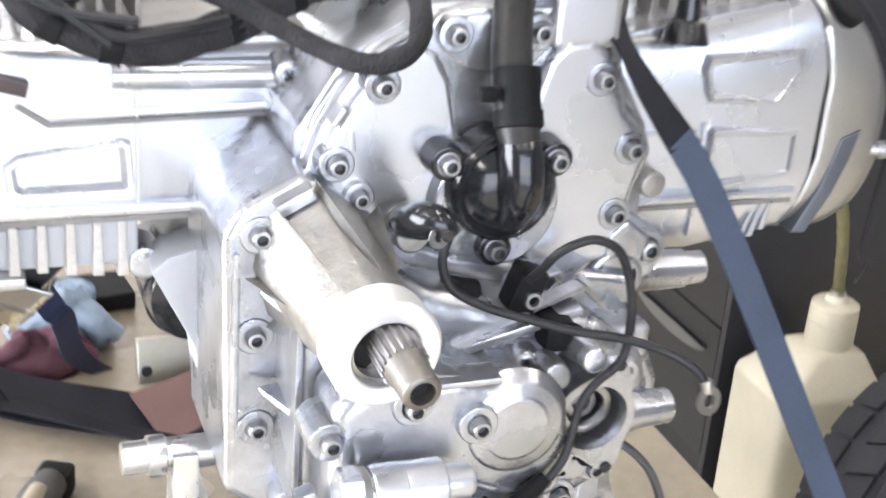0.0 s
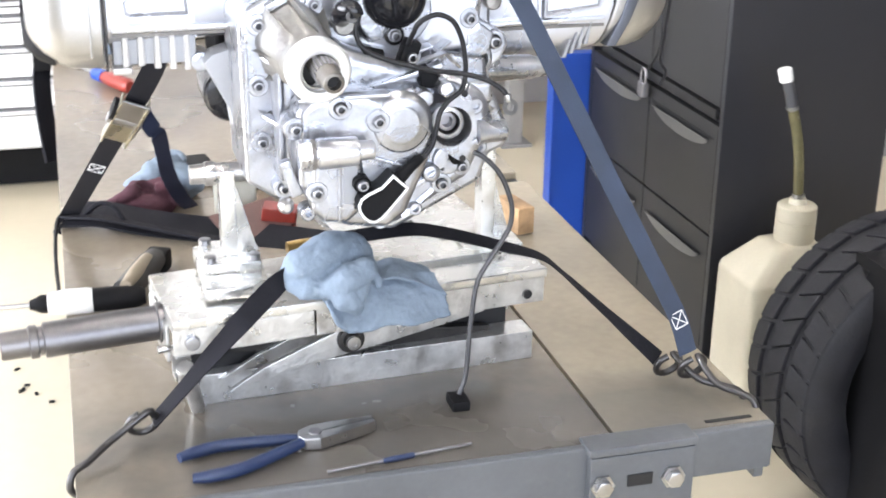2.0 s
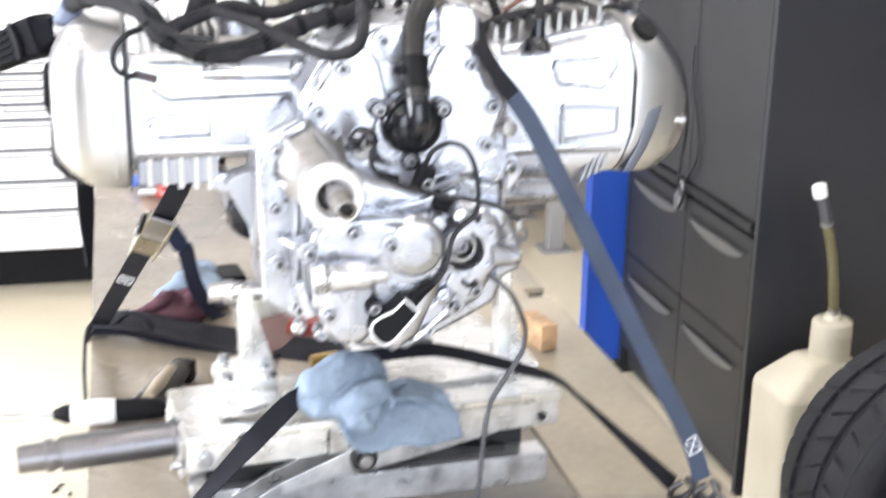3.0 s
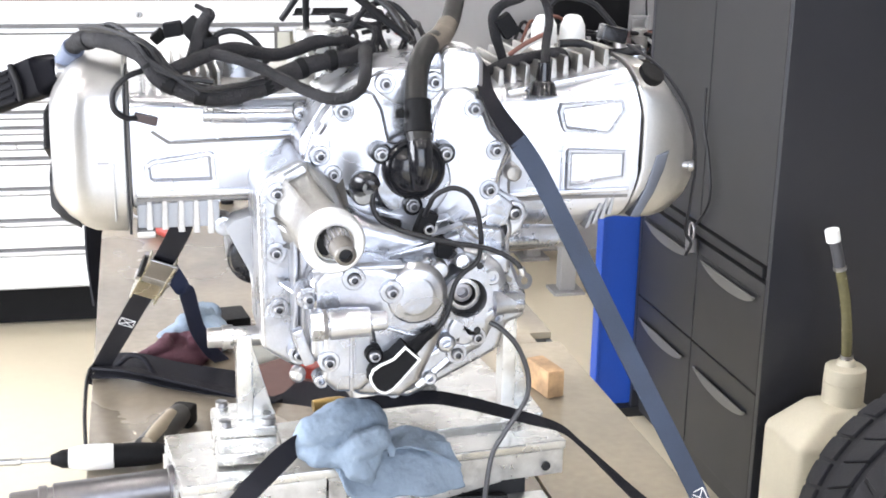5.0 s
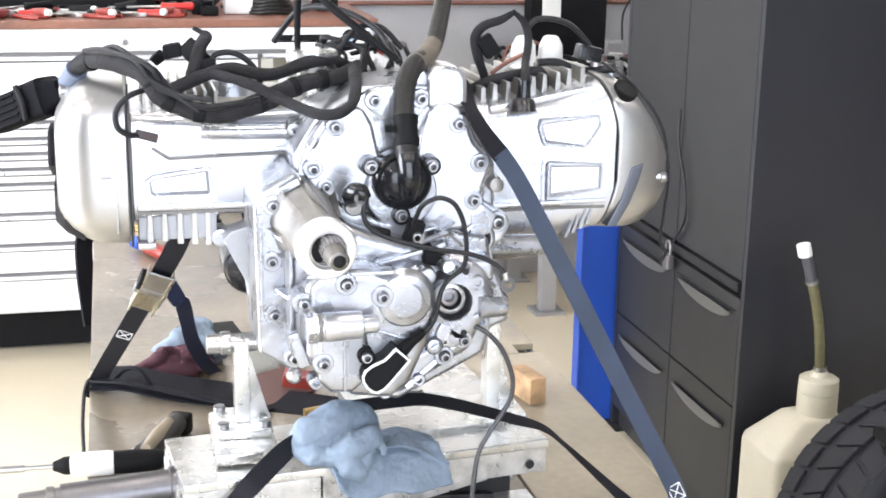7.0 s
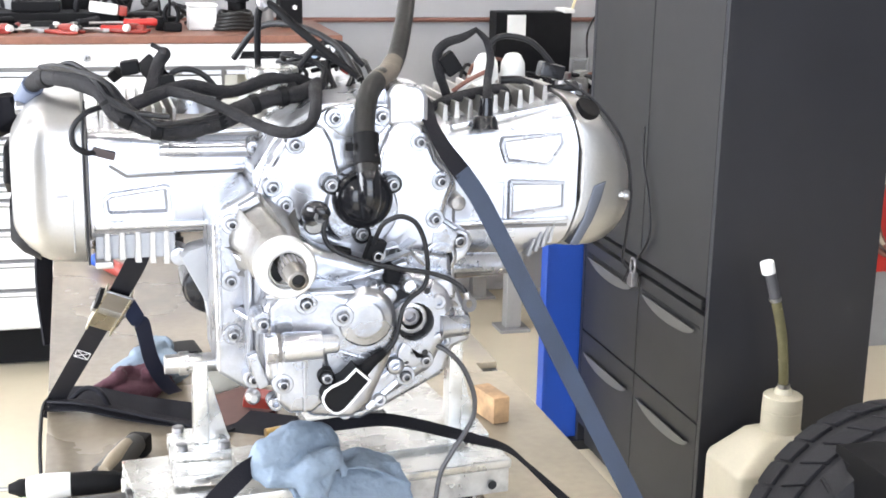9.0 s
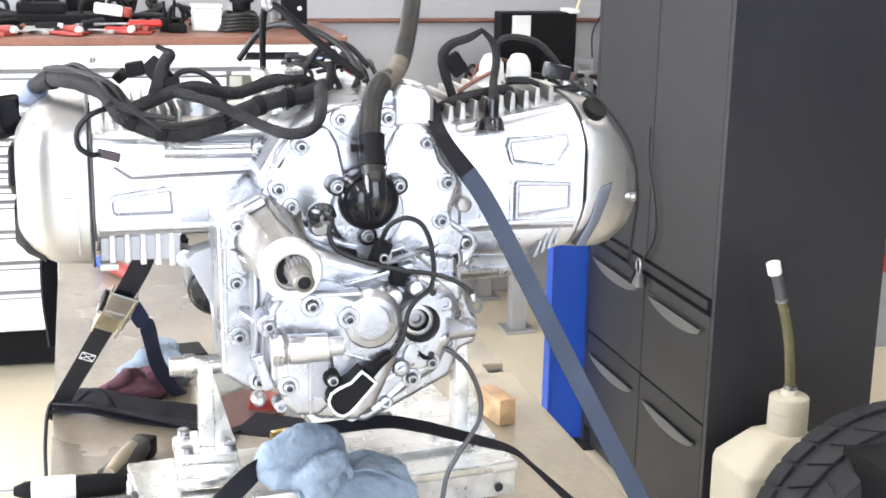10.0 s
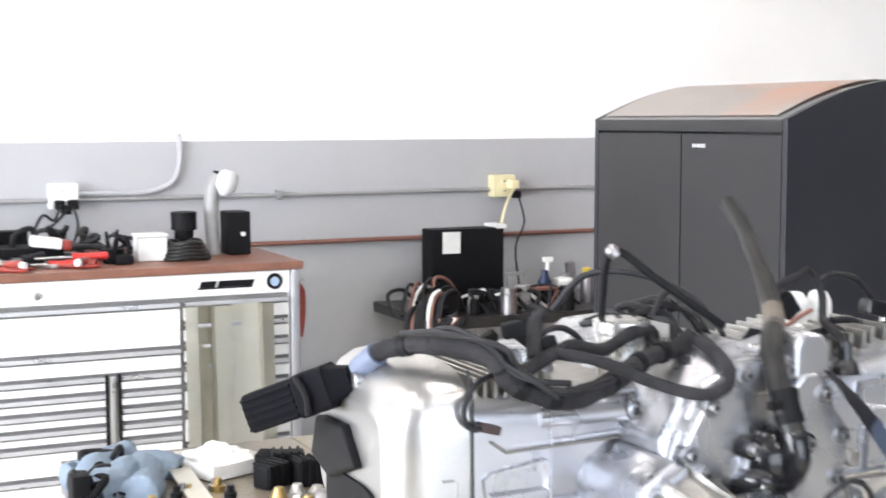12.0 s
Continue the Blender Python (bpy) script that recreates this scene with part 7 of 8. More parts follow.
for z, hx, hy in ((0.0, 0.105, 0.085), (0.01, 0.118, 0.095), (0.345, 0.118, 0.095), (0.36, 0.114, 0.091), (0.42, 0.062, 0.056), (0.428, 0.046, 0.044), (0.432, 0.036, 0.036)):
    ring = []
    for i in range(40):
        a = 2 * math.pi * (i + 0.5) / 40
        c_, s_ = math.cos(a), math.sin(a)
        pw = 2 / (8 if z < 0.425 else 2)
        ring.append(bm.verts.new((1.215 + 0.028 * min(1.0, max(0.0, z - 0.36) / 0.08) + hx * math.copysign(abs(c_) ** pw, c_), 1.215 + hy * math.copysign(abs(s_) ** pw, s_), z)))
    rings.append(ring)
for q, w in zip(rings, rings[1:]):
    for i in range(40):
        bm.faces.new((q[i], q[(i + 1) % 40], w[(i + 1) % 40], w[i]))
bm.faces.new(rings[0][::-1])
bm.faces.new(rings[-1])
part("body", bm, JUG, jug)
part("cap", lathe((1.243, 1.215, 0.425), (0, 0, 1), [(0, 0.044), (0.004, 0.046), (0.05, 0.046), (0.051, 0.0445), (0.054, 0.0445), (0.055, 0.046), (0.085, 0.045), (0.089, 0.040), (0.091, 0.022), (0.103, 0.018)], 36), JUG, jug, "cream screw cap")
part("lower_hose", tube([(1.243, 1.215, 0.51), (1.238, 1.215, 0.58), (1.228, 1.218, 0.66), (1.208, 1.222, 0.74)], 0.012, 12), AMBER, jug, "stained clear hose")
part("upper_hose", tube([(1.208, 1.222, 0.735), (1.20, 1.225, 0.77), (1.188, 1.228, 0.81)], 0.0125, 12), HOSE_GREY, jug, "grey hose end")
for ring_at, way in (((1.243, 1.215, 0.528), (0, 0, 1)), ((1.208, 1.222, 0.735), (-0.25, 0.05, 1))):
    part("hose_ring", lathe(ring_at, way, [(0, 0.012), (0.001, 0.0145), (0.009, 0.0145), (0.01, 0.012)], 20), STEEL, jug, "small steel hose ring")
part("hose_cap", lathe((1.189, 1.228, 0.80), (-0.25, 0.05, 1), [(0, 0.014), (0.002, 0.016), (0.028, 0.016), (0.03, 0.013)], 20), WHITE_PLASTIC, jug, "white cap")


def tyre(cx, cy, R, half):
    t = thing("tyre", "worn black tyre with rows of tread blocks standing on the floor", "tyre", (cx, cy, 0))
    base = R - 0.009
    prof = [(base, w) for w in (-half, -half * 0.5, 0.0, half * 0.5, half)]
    prof += [(base - 0.012, half + 0.012), (R - 0.06, half + 0.020), (R - 0.10, half + 0.012), (R - 0.118, half - 0.008), (R - 0.112, half - 0.022), (R - 0.07, half - 0.012), (R - 0.028, half - 0.02)]
    prof += [(r, -w) for r, w in reversed(prof[5:])]
    bm = bmesh.new()
    seg = 96
    rows = []
    for k in range(seg):
        a = 2 * math.pi * k / seg
        rows.append([bm.verts.new((cx + r * math.cos(a), cy + w, R + r * math.sin(a))) for r, w in prof])
    n = len(prof)
    for k in range(seg):
        q, w = rows[k], rows[(k + 1) % seg]
        for i in range(n):
            bm.faces.new((q[i], q[(i + 1) % n], w[(i + 1) % n], w[i]))
    bmesh.ops.recalc_face_normals(bm, faces=bm.faces)
    part("carcass", bm, TYRE, t)

    def block(a0, a1, w0, w1, skew, drop0, drop1):
        """A raised block between two angles round the wheel and two widths; drop: how far its edges round off."""
        bm = bmesh.new()
        grid = []
        for r_in in (True, False):
            for w, f, drop in ((w0, 0.0, drop0), (w1, 1.0, drop1)):
                for i in range(4):
                    a = a0 + (a1 - a0) * i / 3 + skew * f
                    r = base - 0.006 if r_in else R - drop
                    grid.append(bm.verts.new((cx + r * math.cos(a), cy + w, R + r * math.sin(a))))
        lo0, lo1, hi0, hi1 = grid[0:4], grid[4:8], grid[8:12], grid[12:16]
        for i in range(3):
            bm.faces.new((hi0[i], hi0[i + 1], hi1[i + 1], hi1[i]))
            bm.faces.new((lo0[i], lo0[i + 1], hi0[i + 1], hi0[i]))
            bm.faces.new((lo1[i + 1], lo1[i], hi1[i], hi1[i + 1]))
        bm.faces.new((lo0[0], hi0[0], hi1[0], lo1[0]))
        bm.faces.new((lo0[3], lo1[3], hi1[3], hi0[3]))
        bmesh.ops.recalc_face_normals(bm, faces=bm.faces)
        return bevel(bm, 0.0016, 1)

    count = 34
    g = 2 * math.pi / count
    for k in range(count):
        a = g * k
        part("tread_block", block(a + 0.012, a + g - 0.012, half * 0.52, half + 0.010, 0.05, 0.0, 0.012), TYRE, t)
        part("tread_block", block(a + 0.06, a + 0.06 + g - 0.014, -half * 0.30, half * 0.26, 0.10, 0.0, 0.0), TYRE, t)
        part("tread_block", block(a + 0.012, a + g - 0.012, -half - 0.010, -half * 0.52, -0.05, 0.012, 0.0), TYRE, t)
    return t


tyre(1.265, 0.755, 0.32, 0.10)


# ---- tools on the chest ----
TOP = 1.1615


def lying(name, category, label, bms, mats, names, at):
    t = thing(name, label, category, at)
    for b, mm, nn in zip(bms, mats, names):
        part(nn, b, mm, t)
    return t


def screwdriver(x, y, ang, grip, label):
    m = Matrix.Translation((x, y, TOP + 0.014)) @ Matrix.Rotation(radians(ang), 4, "Z")
    lying("screwdriver", "screwdriver", label, [moved(lathe((0, 0, 0), (1, 0, 0), [(0, 0.010), (0.006, 0.014), (0.06, 0.013), (0.08, 0.009), (0.1, 0.012), (0.104, 0.006)], 16), m), moved(rod((0.1, 0, 0), (0.22, 0, 0), 0.0035), m)], [grip, STEEL], ["handle", "blade"], (x, y, TOP))


pliers(Matrix.Translation((-0.40, 3.19, TOP)) @ Matrix.Rotation(radians(150), 4, "Z"), RED, "red-handled pliers lying on the tool chest top", "pliers on the chest")
pliers(Matrix.Translation((-0.20, 3.2, TOP)) @ Matrix.Rotation(radians(165), 4, "Z"), RED, "red-handled pliers lying on the tool chest top", "pliers on the chest")
pliers(Matrix.Translation((-0.62, 3.2, TOP)) @ Matrix.Rotation(radians(140), 4, "Z"), RED, "red-handled pliers lying on the tool chest top", "pliers on the chest")
screwdriver(-0.075, 3.16, 145, RED, "screwdriver with a red handle on the tool chest top")
screwdriver(-0.48, 3.32, 20, BLACK_PLASTIC, "screwdriver with a black handle on the tool chest top")
screwdriver(-0.8, 3.3, 160, RED, "screwdriver with a red handle on the tool chest top")
lying("ratchet_wrench", "wrench", "long bright steel ratchet wrench on the chest top", [rod((-0.58, 3.26, TOP + 0.012), (-0.30, 3.31, TOP + 0.012), 0.008), lathe((-0.29, 3.31, TOP), (0, 0, 1), [(0, 0.02), (0.024, 0.02)], 18)], [STEEL, STEEL], ["shaft", "head"], (-0.45, 3.28, TOP))
lying("tool_tray", "tray", "long black tool tray crowded with small tools", [box((-1.0, 3.36, TOP), (-0.15, 3.52, TOP + 0.05), 0.006), box((-0.95, 3.38, TOP + 0.05), (-0.62, 3.48, TOP + 0.075), 0.008), box((-0.5, 3.4, TOP + 0.05), (-0.34, 3.49, TOP + 0.085), 0.008)], [BLACK_PLASTIC, LOOM, BLACK_PLASTIC], ["tray", "tool_roll", "socket_case"], (-0.6, 3.44, TOP))
lying("meter", "meter", "orange and white handheld meter on the chest top", [moved(box((-0.06, -0.03, 0), (0.035, 0.03, 0.035), 0.008), Matrix.Translation((-0.19, 3.33, TOP + 0.05)) @ Matrix.Rotation(radians(8), 4, "Y")), moved(box((0.036, -0.03, 0), (0.065, 0.03, 0.033), 0.008), Matrix.Translation((-0.19, 3.33, TOP + 0.05)) @ Matrix.Rotation(radians(8), 4, "Y"))], [WHITE_PLASTIC, RED], ["case", "end"], (-0.19, 3.33, TOP))
lying("socket_pot", "pot", "small black pot with two tools standing in it", [lathe((0.0, 3.28, TOP), (0, 0, 1), [(0, 0.034), (0.045, 0.038), (0.046, 0.03)], 24), rod((-0.015, 3.28, TOP + 0.03), (-0.02, 3.285, TOP + 0.10), 0.005), rod((0.012, 3.28, TOP + 0.03), (0.016, 3.285, TOP + 0.105), 0.005)], [BLACK_PLASTIC, BLACK_PLASTIC, BLACK_PLASTIC], ["pot", "tool", "tool"], (0.0, 3.28, TOP))
lying("white_tub", "tub", "small white square tub with a lid on the chest top", [join(box((0.075, 3.26, TOP), (0.170, 3.34, TOP + 0.078), 0.006), box((0.071, 3.256, TOP + 0.079), (0.174, 3.344, TOP + 0.088), 0.003))], [WHITE_PLASTIC], ["tub"], (0.12, 3.3, TOP))
coil = thing("hose_coil", "dark coiled hose lying on the chest top", "hose", (0.24, 3.28, TOP))
for i in range(5):
    part("coil", tube([(0.235 + (0.075 - 0.006 * i) * math.cos(a), 3.28 + 0.06 * math.sin(a), TOP + 0.008 + 0.012 * i + 0.004 * math.sin(3 * a)) for a in [2 * math.pi * k / 14 for k in range(15)]], 0.008, 8, 3), RUBBER, coil)
lying("black_cup", "cup", "black cylindrical cap standing on the coiled hose", [lathe((0.25, 3.36, TOP), (0, 0, 1), [(0, 0.03), (0.09, 0.032), (0.092, 0.042), (0.15, 0.042), (0.152, 0.03)], 24)], [BLACK_PLASTIC], ["cup"], (0.25, 3.36, TOP))
lamp = thing("work_lamp", "grey work lamp with a clear hood standing on the chest", "lamp", (0.37, 3.4, TOP))
part("stem", tube([(0.36, 3.4, TOP), (0.355, 3.4, TOP + 0.12), (0.36, 3.4, TOP + 0.22), (0.38, 3.395, TOP + 0.27)], [0.024, 0.024, 0.026, 0.02], 16), GREY_PAINT, lamp)
part("hood", lathe((0.385, 3.36, TOP + 0.20), (0.35, 0.1, 1), [(0, 0.012), (0.03, 0.036), (0.07, 0.036), (0.085, 0.025), (0.088, 0.01)], 24), GLASSY, lamp, "clear plastic hood")
part("head", lathe((0.38, 3.4, TOP + 0.262), (0.2, 0, 1), [(0, 0.022), (0.018, 0.02), (0.02, 0.014)], 18), BLACK_PLASTIC, lamp)
lying("charger", "charger", "upright black charger with a small white lamp", [box((0.40, 3.36, TOP), (0.48, 3.46, TOP + 0.145), 0.006), lathe((0.452, 3.36, TOP + 0.07), (0, -1, 0), [(0, 0.008), (0.002, 0.008)], 14)], [BLACK_PLASTIC, WHITE_PLASTIC], ["case", "lamp_dot"], (0.44, 3.41, TOP))

# ---- clutter on the back bench ----
BT = 0.9
rngb = random.Random(9)
lying("spray_bottle", "bottle", "navy blue spray bottle with a white head on the workbench", [lathe((1.695, 3.5, BT), (0, 0, 1), [(0, 0.026), (0.09, 0.028), (0.115, 0.014), (0.135, 0.012)], 20), join(rod((1.708, 3.5, BT + 0.13), (1.708, 3.5, BT + 0.165), 0.008), box((1.688, 3.49, BT + 0.165), (1.728, 3.51, BT + 0.185), 0.004))], [BLUE_GRIP, WHITE_PLASTIC], ["bottle", "spray_head"], (1.695, 3.5, BT))
lying("white_bottle", "bottle", "white plastic can on the workbench", [loft([(1.745, 3.5, BT + 0.05, 0.03, 0.050), (1.775, 3.5, BT + 0.052, 0.034, 0.052), (1.806, 3.5, BT + 0.05, 0.03, 0.050)], 28, 6), lathe((1.79, 3.5, BT + 0.1), (0, 0, 1), [(0, 0.012), (0.016, 0.012), (0.018, 0.009)], 16)], [WHITE_PLASTIC, GREY_PAINT], ["bottle", "cap"], (1.776, 3.5, BT))
lying("black_can", "can", "wide black can on the workbench", [lathe((1.652, 3.45, BT), (0, 0, 1), [(0, 0.062), (0.055, 0.062), (0.075, 0.052), (0.085, 0.03)], 24)], [BLACK_PLASTIC], ["can"], (1.652, 3.45, BT))
lying("brush", "brush", "dark brush standing on the workbench", [moved(box((-0.017, -0.015, 0.0), (0.017, 0.015, 0.16), 0.006), Matrix.Translation((1.832, 3.515, BT)) @ Matrix.Rotation(radians(-6), 4, "Y"))], [DARK_STEEL], ["brush"], (1.832, 3.515, BT))
lying("bottle", "bottle", "small bottle with a yellow cap on the workbench", [lathe((1.885, 3.5, BT), (0, 0, 1), [(0, 0.026), (0.10, 0.027), (0.11, 0.018)], 20), lathe((1.885, 3.5, BT + 0.11), (0, 0, 1), [(0, 0.020), (0.022, 0.020), (0.025, 0.014)], 18)], [DARK_STEEL, YELLOW_CAP], ["bottle", "cap"], (1.885, 3.5, BT))
lying("picture_frame", "frame", "grey plastic frame standing behind the black can", [join(box((1.575, 3.60, BT), (1.59, 3.61, BT + 0.12), 0.003), box((1.645, 3.60, BT), (1.66, 3.61, BT + 0.12), 0.003), box((1.59, 3.60, BT + 0.105), (1.645, 3.61, BT + 0.12), 0.003))], [GREY_PAINT], ["frame"], (1.62, 3.6, BT))
cab = thing("cable_bundle", "tangled dark cables lying on the workbench", "cables", (1.15, 3.5, BT))
for i in range(7):
    x = 1.02 + 0.03 * i
    part("cable", tube([(x, 3.4, BT + 0.01), (x - 0.04 + 0.08 * rngb.random(), 3.45, BT + 0.05 + 0.08 * rngb.random()), (x + 0.08, 3.5, BT + 0.08 + 0.06 * rngb.random()), (x + 0.16, 3.54, BT + 0.02)], 0.007, 8), (WIRE, WIRE, COPPER, WHITE_PLASTIC)[i % 4], cab)

# ---- parts on the far end of the deck ----
DT = 0.826
soften(single("shop_cloth", wad((-0.265, 1.87, 0.836), (0.125, 0.16, 0.028), 6, 5), CLOTH, "crumpled light blue cloth at the far end of the deck", "cloth"), 0.004, 0.014, 0.045, 5)
lying("brass_plate", "plate", "long dull brass coloured plate lying on the deck", [moved(box((-0.024, -0.2, 0), (0.024, 0.2, 0.005), 0.001), Matrix.Translation((-0.152, 1.77, DT + 0.012)) @ Matrix.Rotation(radians(-2), 4, "Z") @ Matrix.Rotation(radians(4), 4, "X")), lathe((-0.152, 1.86, DT + 0.0225), (0, 0, 1), [(0, 0.012), (0.002, 0.012)], 16)], [SHEET, HOLE], ["plate", "hole"], (-0.152, 1.77, DT))
tray = thing("white_tray", "shallow white tray with crumpled wrapping lying on the deck", "tray", (-0.06, 1.88, DT))
tm = Matrix.Translation((-0.055, 1.885, DT + 0.002)) @ Matrix.Rotation(radians(22), 4, "Z")
for b in (box((-0.078, -0.088, 0), (0.078, 0.088, 0.004), 0.001), box((-0.078, -0.088, 0.0045), (0.078, -0.084, 0.032), 0.001), box((-0.078, 0.084, 0.0045), (0.078, 0.088, 0.032), 0.001), box((-0.078, -0.0835, 0.0045), (-0.074, 0.0835, 0.032), 0.001), box((0.074, -0.0835, 0.0045), (0.078, 0.0835, 0.032), 0.001)):
    part("tray_side", moved(b, tm), WHITE_PLASTIC, tray)
part("wrapping", soften_mesh(moved(wad((0, 0, 0.018), (0.066, 0.074, 0.022), 7, 4), tm)), WHITE_PLASTIC, tray, "crumpled white wrapping")
rc5 = random.Random(31)
for k, (x, y, a) in enumerate(((0.02, 1.70, 25), (0.075, 1.76, -15), (0.04, 1.79, 60), (0.10, 1.68, 5))):
    cb = thing("connector_block", "ribbed black plastic connector lying on the deck", "connector", (x, y, DT), "connectors on the deck")
    cm = Matrix.Translation((x, y, DT)) @ Matrix.Rotation(radians(a), 4, "Z")
    part("block", moved(box((-0.04, -0.024, 0), (0.034, 0.024, 0.05 + 0.008 * (k % 2)), 0.006), cm), BLACK_PLASTIC, cb)
    part("neck", moved(lathe((0.034, 0, 0.026), (1, 0, 0.1), [(0, 0.019), (0.014, 0.019), (0.016, 0.014), (0.03, 0.012)], 16), cm), BLACK_PLASTIC, cb)
    for i in range(4):
        part("rib", moved(box((-0.036 + 0.018 * i, -0.027, 0.004), (-0.030 + 0.018 * i, 0.027, 0.054 + 0.008 * (k % 2)), 0.0015), cm), BLACK_PLASTIC, cb)
ct = thing("cable_tangle", "tangle of dark cables heaped at the deck's far corner", "cables", (-0.36, 1.80, DT))
for k in range(9):
    x, y = -0.385 + 0.09 * rc5.random(), 1.70 + 0.16 * rc5.random()
    part("cable", tube([(x, y, DT + 0.01), (x + 0.05 * rc5.uniform(-1, 1), y + 0.03, DT + 0.03 + 0.05 * rc5.random()), (x + 0.06 * rc5.uniform(-0.4, 1), y + 0.07, DT + 0.02 + 0.04 * rc5.random()), (x + 0.07 * rc5.uniform(-0.2, 1), y + 0.10, DT + 0.01)], 0.005 + 0.004 * rc5.random(), 8), (WIRE, LOOM, BLACK_PLASTIC)[k % 3], ct)
for k in range(9):
    x, y, r_ = -0.29 + 0.26 * rc5.random(), 1.62 + 0.13 * rc5.random(), 0.008 + 0.008 * rc5.random()
    lying("small_fitting", "fitting", ("small oily steel fitting lying on the deck", "small brass fitting lying on the deck", "small black rubber grommet lying on the deck")[k % 3], [lathe((x, y, DT), (0, 0, 1), [(0, r_), (r_ * 0.8, r_), (r_ * 0.9, r_ * 0.6), (r_ * 1.8, r_ * 0.55)], 12)], [(DARK_STEEL, BRASS, BLACK_PLASTIC)[k % 3]], ["body"], (x, y, DT))
hang = thing("hanging_strap", "black strap and buckle hanging over the deck's edge", "strap", (-0.37, 1.75, 0.8))
part("webbing", ribbon([(-0.28, 1.76, 0.84), (-0.345, 1.75, 0.86), (-0.385, 1.74, 0.80), (-0.39, 1.73, 0.70), (-0.38, 1.72, 0.58)], (0.7, 0.7, 0), 0.05, 0.006), WEB_BLACK, hang)
part("buckle", moved(box((-0.02, -0.03, -0.05), (0.02, 0.03, 0.05), 0.008), Matrix.Translation((-0.385, 1.74, 0.84))), BLACK_PLASTIC, hang)
screw2 = thing("screwdriver", "screwdriver with a red and blue handle lying on the deck", "screwdriver", (-0.25, 1.42, DT))
sd = Vector((-0.45, 0.9, 0)).normalized()
s0 = Vector((-0.215, 1.34, DT + 0.0165))
part("handle", lathe(s0, sd, [(0, 0.010), (0.01, 0.016), (0.08, 0.015), (0.10, 0.012)], 16), RED, screw2)
part("collar", lathe(s0 + sd * 0.10, sd, [(0, 0.014), (0.035, 0.014), (0.04, 0.008)], 16), BLUE_PAINT, screw2, "blue collar")
part("blade", rod(s0 + sd * 0.135, s0 + sd * 0.22, 0.003), STEEL, screw2)

# more small tools crowded on the chest
rt = random.Random(21)
for k in range(7):
    x, y, a = -1.0 + 0.13 * k, 3.22 + 0.1 * rt.random(), 360 * rt.random()
    m = Matrix.Translation((x, y, TOP + 0.013)) @ Matrix.Rotation(radians(a), 4, "Z")
    if k % 2:
        lying("spanner", "spanner", "bright steel spanner lying among the tools", [moved(join(box((-0.07, -0.006, -0.0035), (0.07, 0.006, 0.0035), 0.001), lathe((-0.08, 0, -0.005), (0, 0, 1), [(0, 0.014), (0.01, 0.014)], 14), lathe((0.08, 0, -0.005), (0, 0, 1), [(0, 0.016), (0.01, 0.016)], 6)), m)], [STEEL], ["shank"], (x, y, TOP))
    else:
        lying("pry_tool", "tool", "black-handled pry tool lying among the tools", [moved(lathe((0, 0, 0), (1, 0, 0), [(0, 0.009), (0.005, 0.012), (0.09, 0.011), (0.1, 0.006)], 14), m), moved(rod((0.1, 0, 0), (0.19, 0, 0), 0.004), m)], [(BLACK_PLASTIC, RED)[k % 4 == 0], STEEL], ["handle", "blade"], (x, y, TOP))
for k, (x, y, h) in enumerate(((-0.70, 3.46, 0.10), (-0.42, 3.5, 0.12), (-0.28, 3.55, 0.09), (-0.9, 3.5, 0.11))):
    lying("black_case", "case", "small black tool case standing at the back of the chest", [moved(box((-0.06, -0.03, 0), (0.06, 0.03, h), 0.008), Matrix.Translation((x, y + 0.05, TOP)) @ Matrix.Rotation(0.2 * k - 0.3, 4, "Z"))], [BLACK_PLASTIC], ["case"], (x, y + 0.05, TOP))
gp = thing("gear_parts", "small steel gears and fittings heaped on the deck", "parts", (0.0, 1.45, DT))
for k in range(9):
    x, y = -0.06 + 0.18 * rt.random(), 1.38 + 0.22 * rt.random()
    part("gear", lathe((x, y, DT), (0.1 * rt.random(), 0, 1), [(0, 0.012 + 0.012 * rt.random()), (0.012, 0.02), (0.02 + 0.02 * rt.random(), 0.01)], 12), (DARK_STEEL, CAST_DULL, BRASS)[k % 3], gp)

for k, (x, y, a, mm) in enumerate(((-0.66, 3.13, 250, RED), (-0.50, 3.14, 310, RED), (-0.30, 3.13, 300, RED), (-0.13, 3.15, 235, RED), (-0.86, 3.14, 290, RED), (-0.58, 3.24, 200, BLACK_PLASTIC), (-0.36, 3.25, 330, BLACK_PLASTIC))):
    m = Matrix.Translation((x, y, TOP + 0.0185)) @ Matrix.Rotation(radians(a), 4, "Z") @ Matrix.Rotation(radians(-4), 4, "Y")
    lying("nut_driver", "driver", "thick-handled nut driver with a pale end cap among the tools", [moved(lathe((0, 0, 0), (-1, 0, 0), [(0, 0.012), (0.01, 0.017), (0.07, 0.016), (0.1, 0.010)], 16), m), moved(lathe((0, 0, 0), (1, 0, 0), [(0, 0.0125), (0.012, 0.012), (0.016, 0.008)], 16), m), moved(rod((-0.1, 0, 0), (-0.2, 0, 0.008), 0.004), m)], [mm, WHITE_PLASTIC, STEEL], ["handle", "end_cap", "blade"], (x, y, TOP))

# dense heap of hand tools along the back of the chest top
rh = random.Random(77)
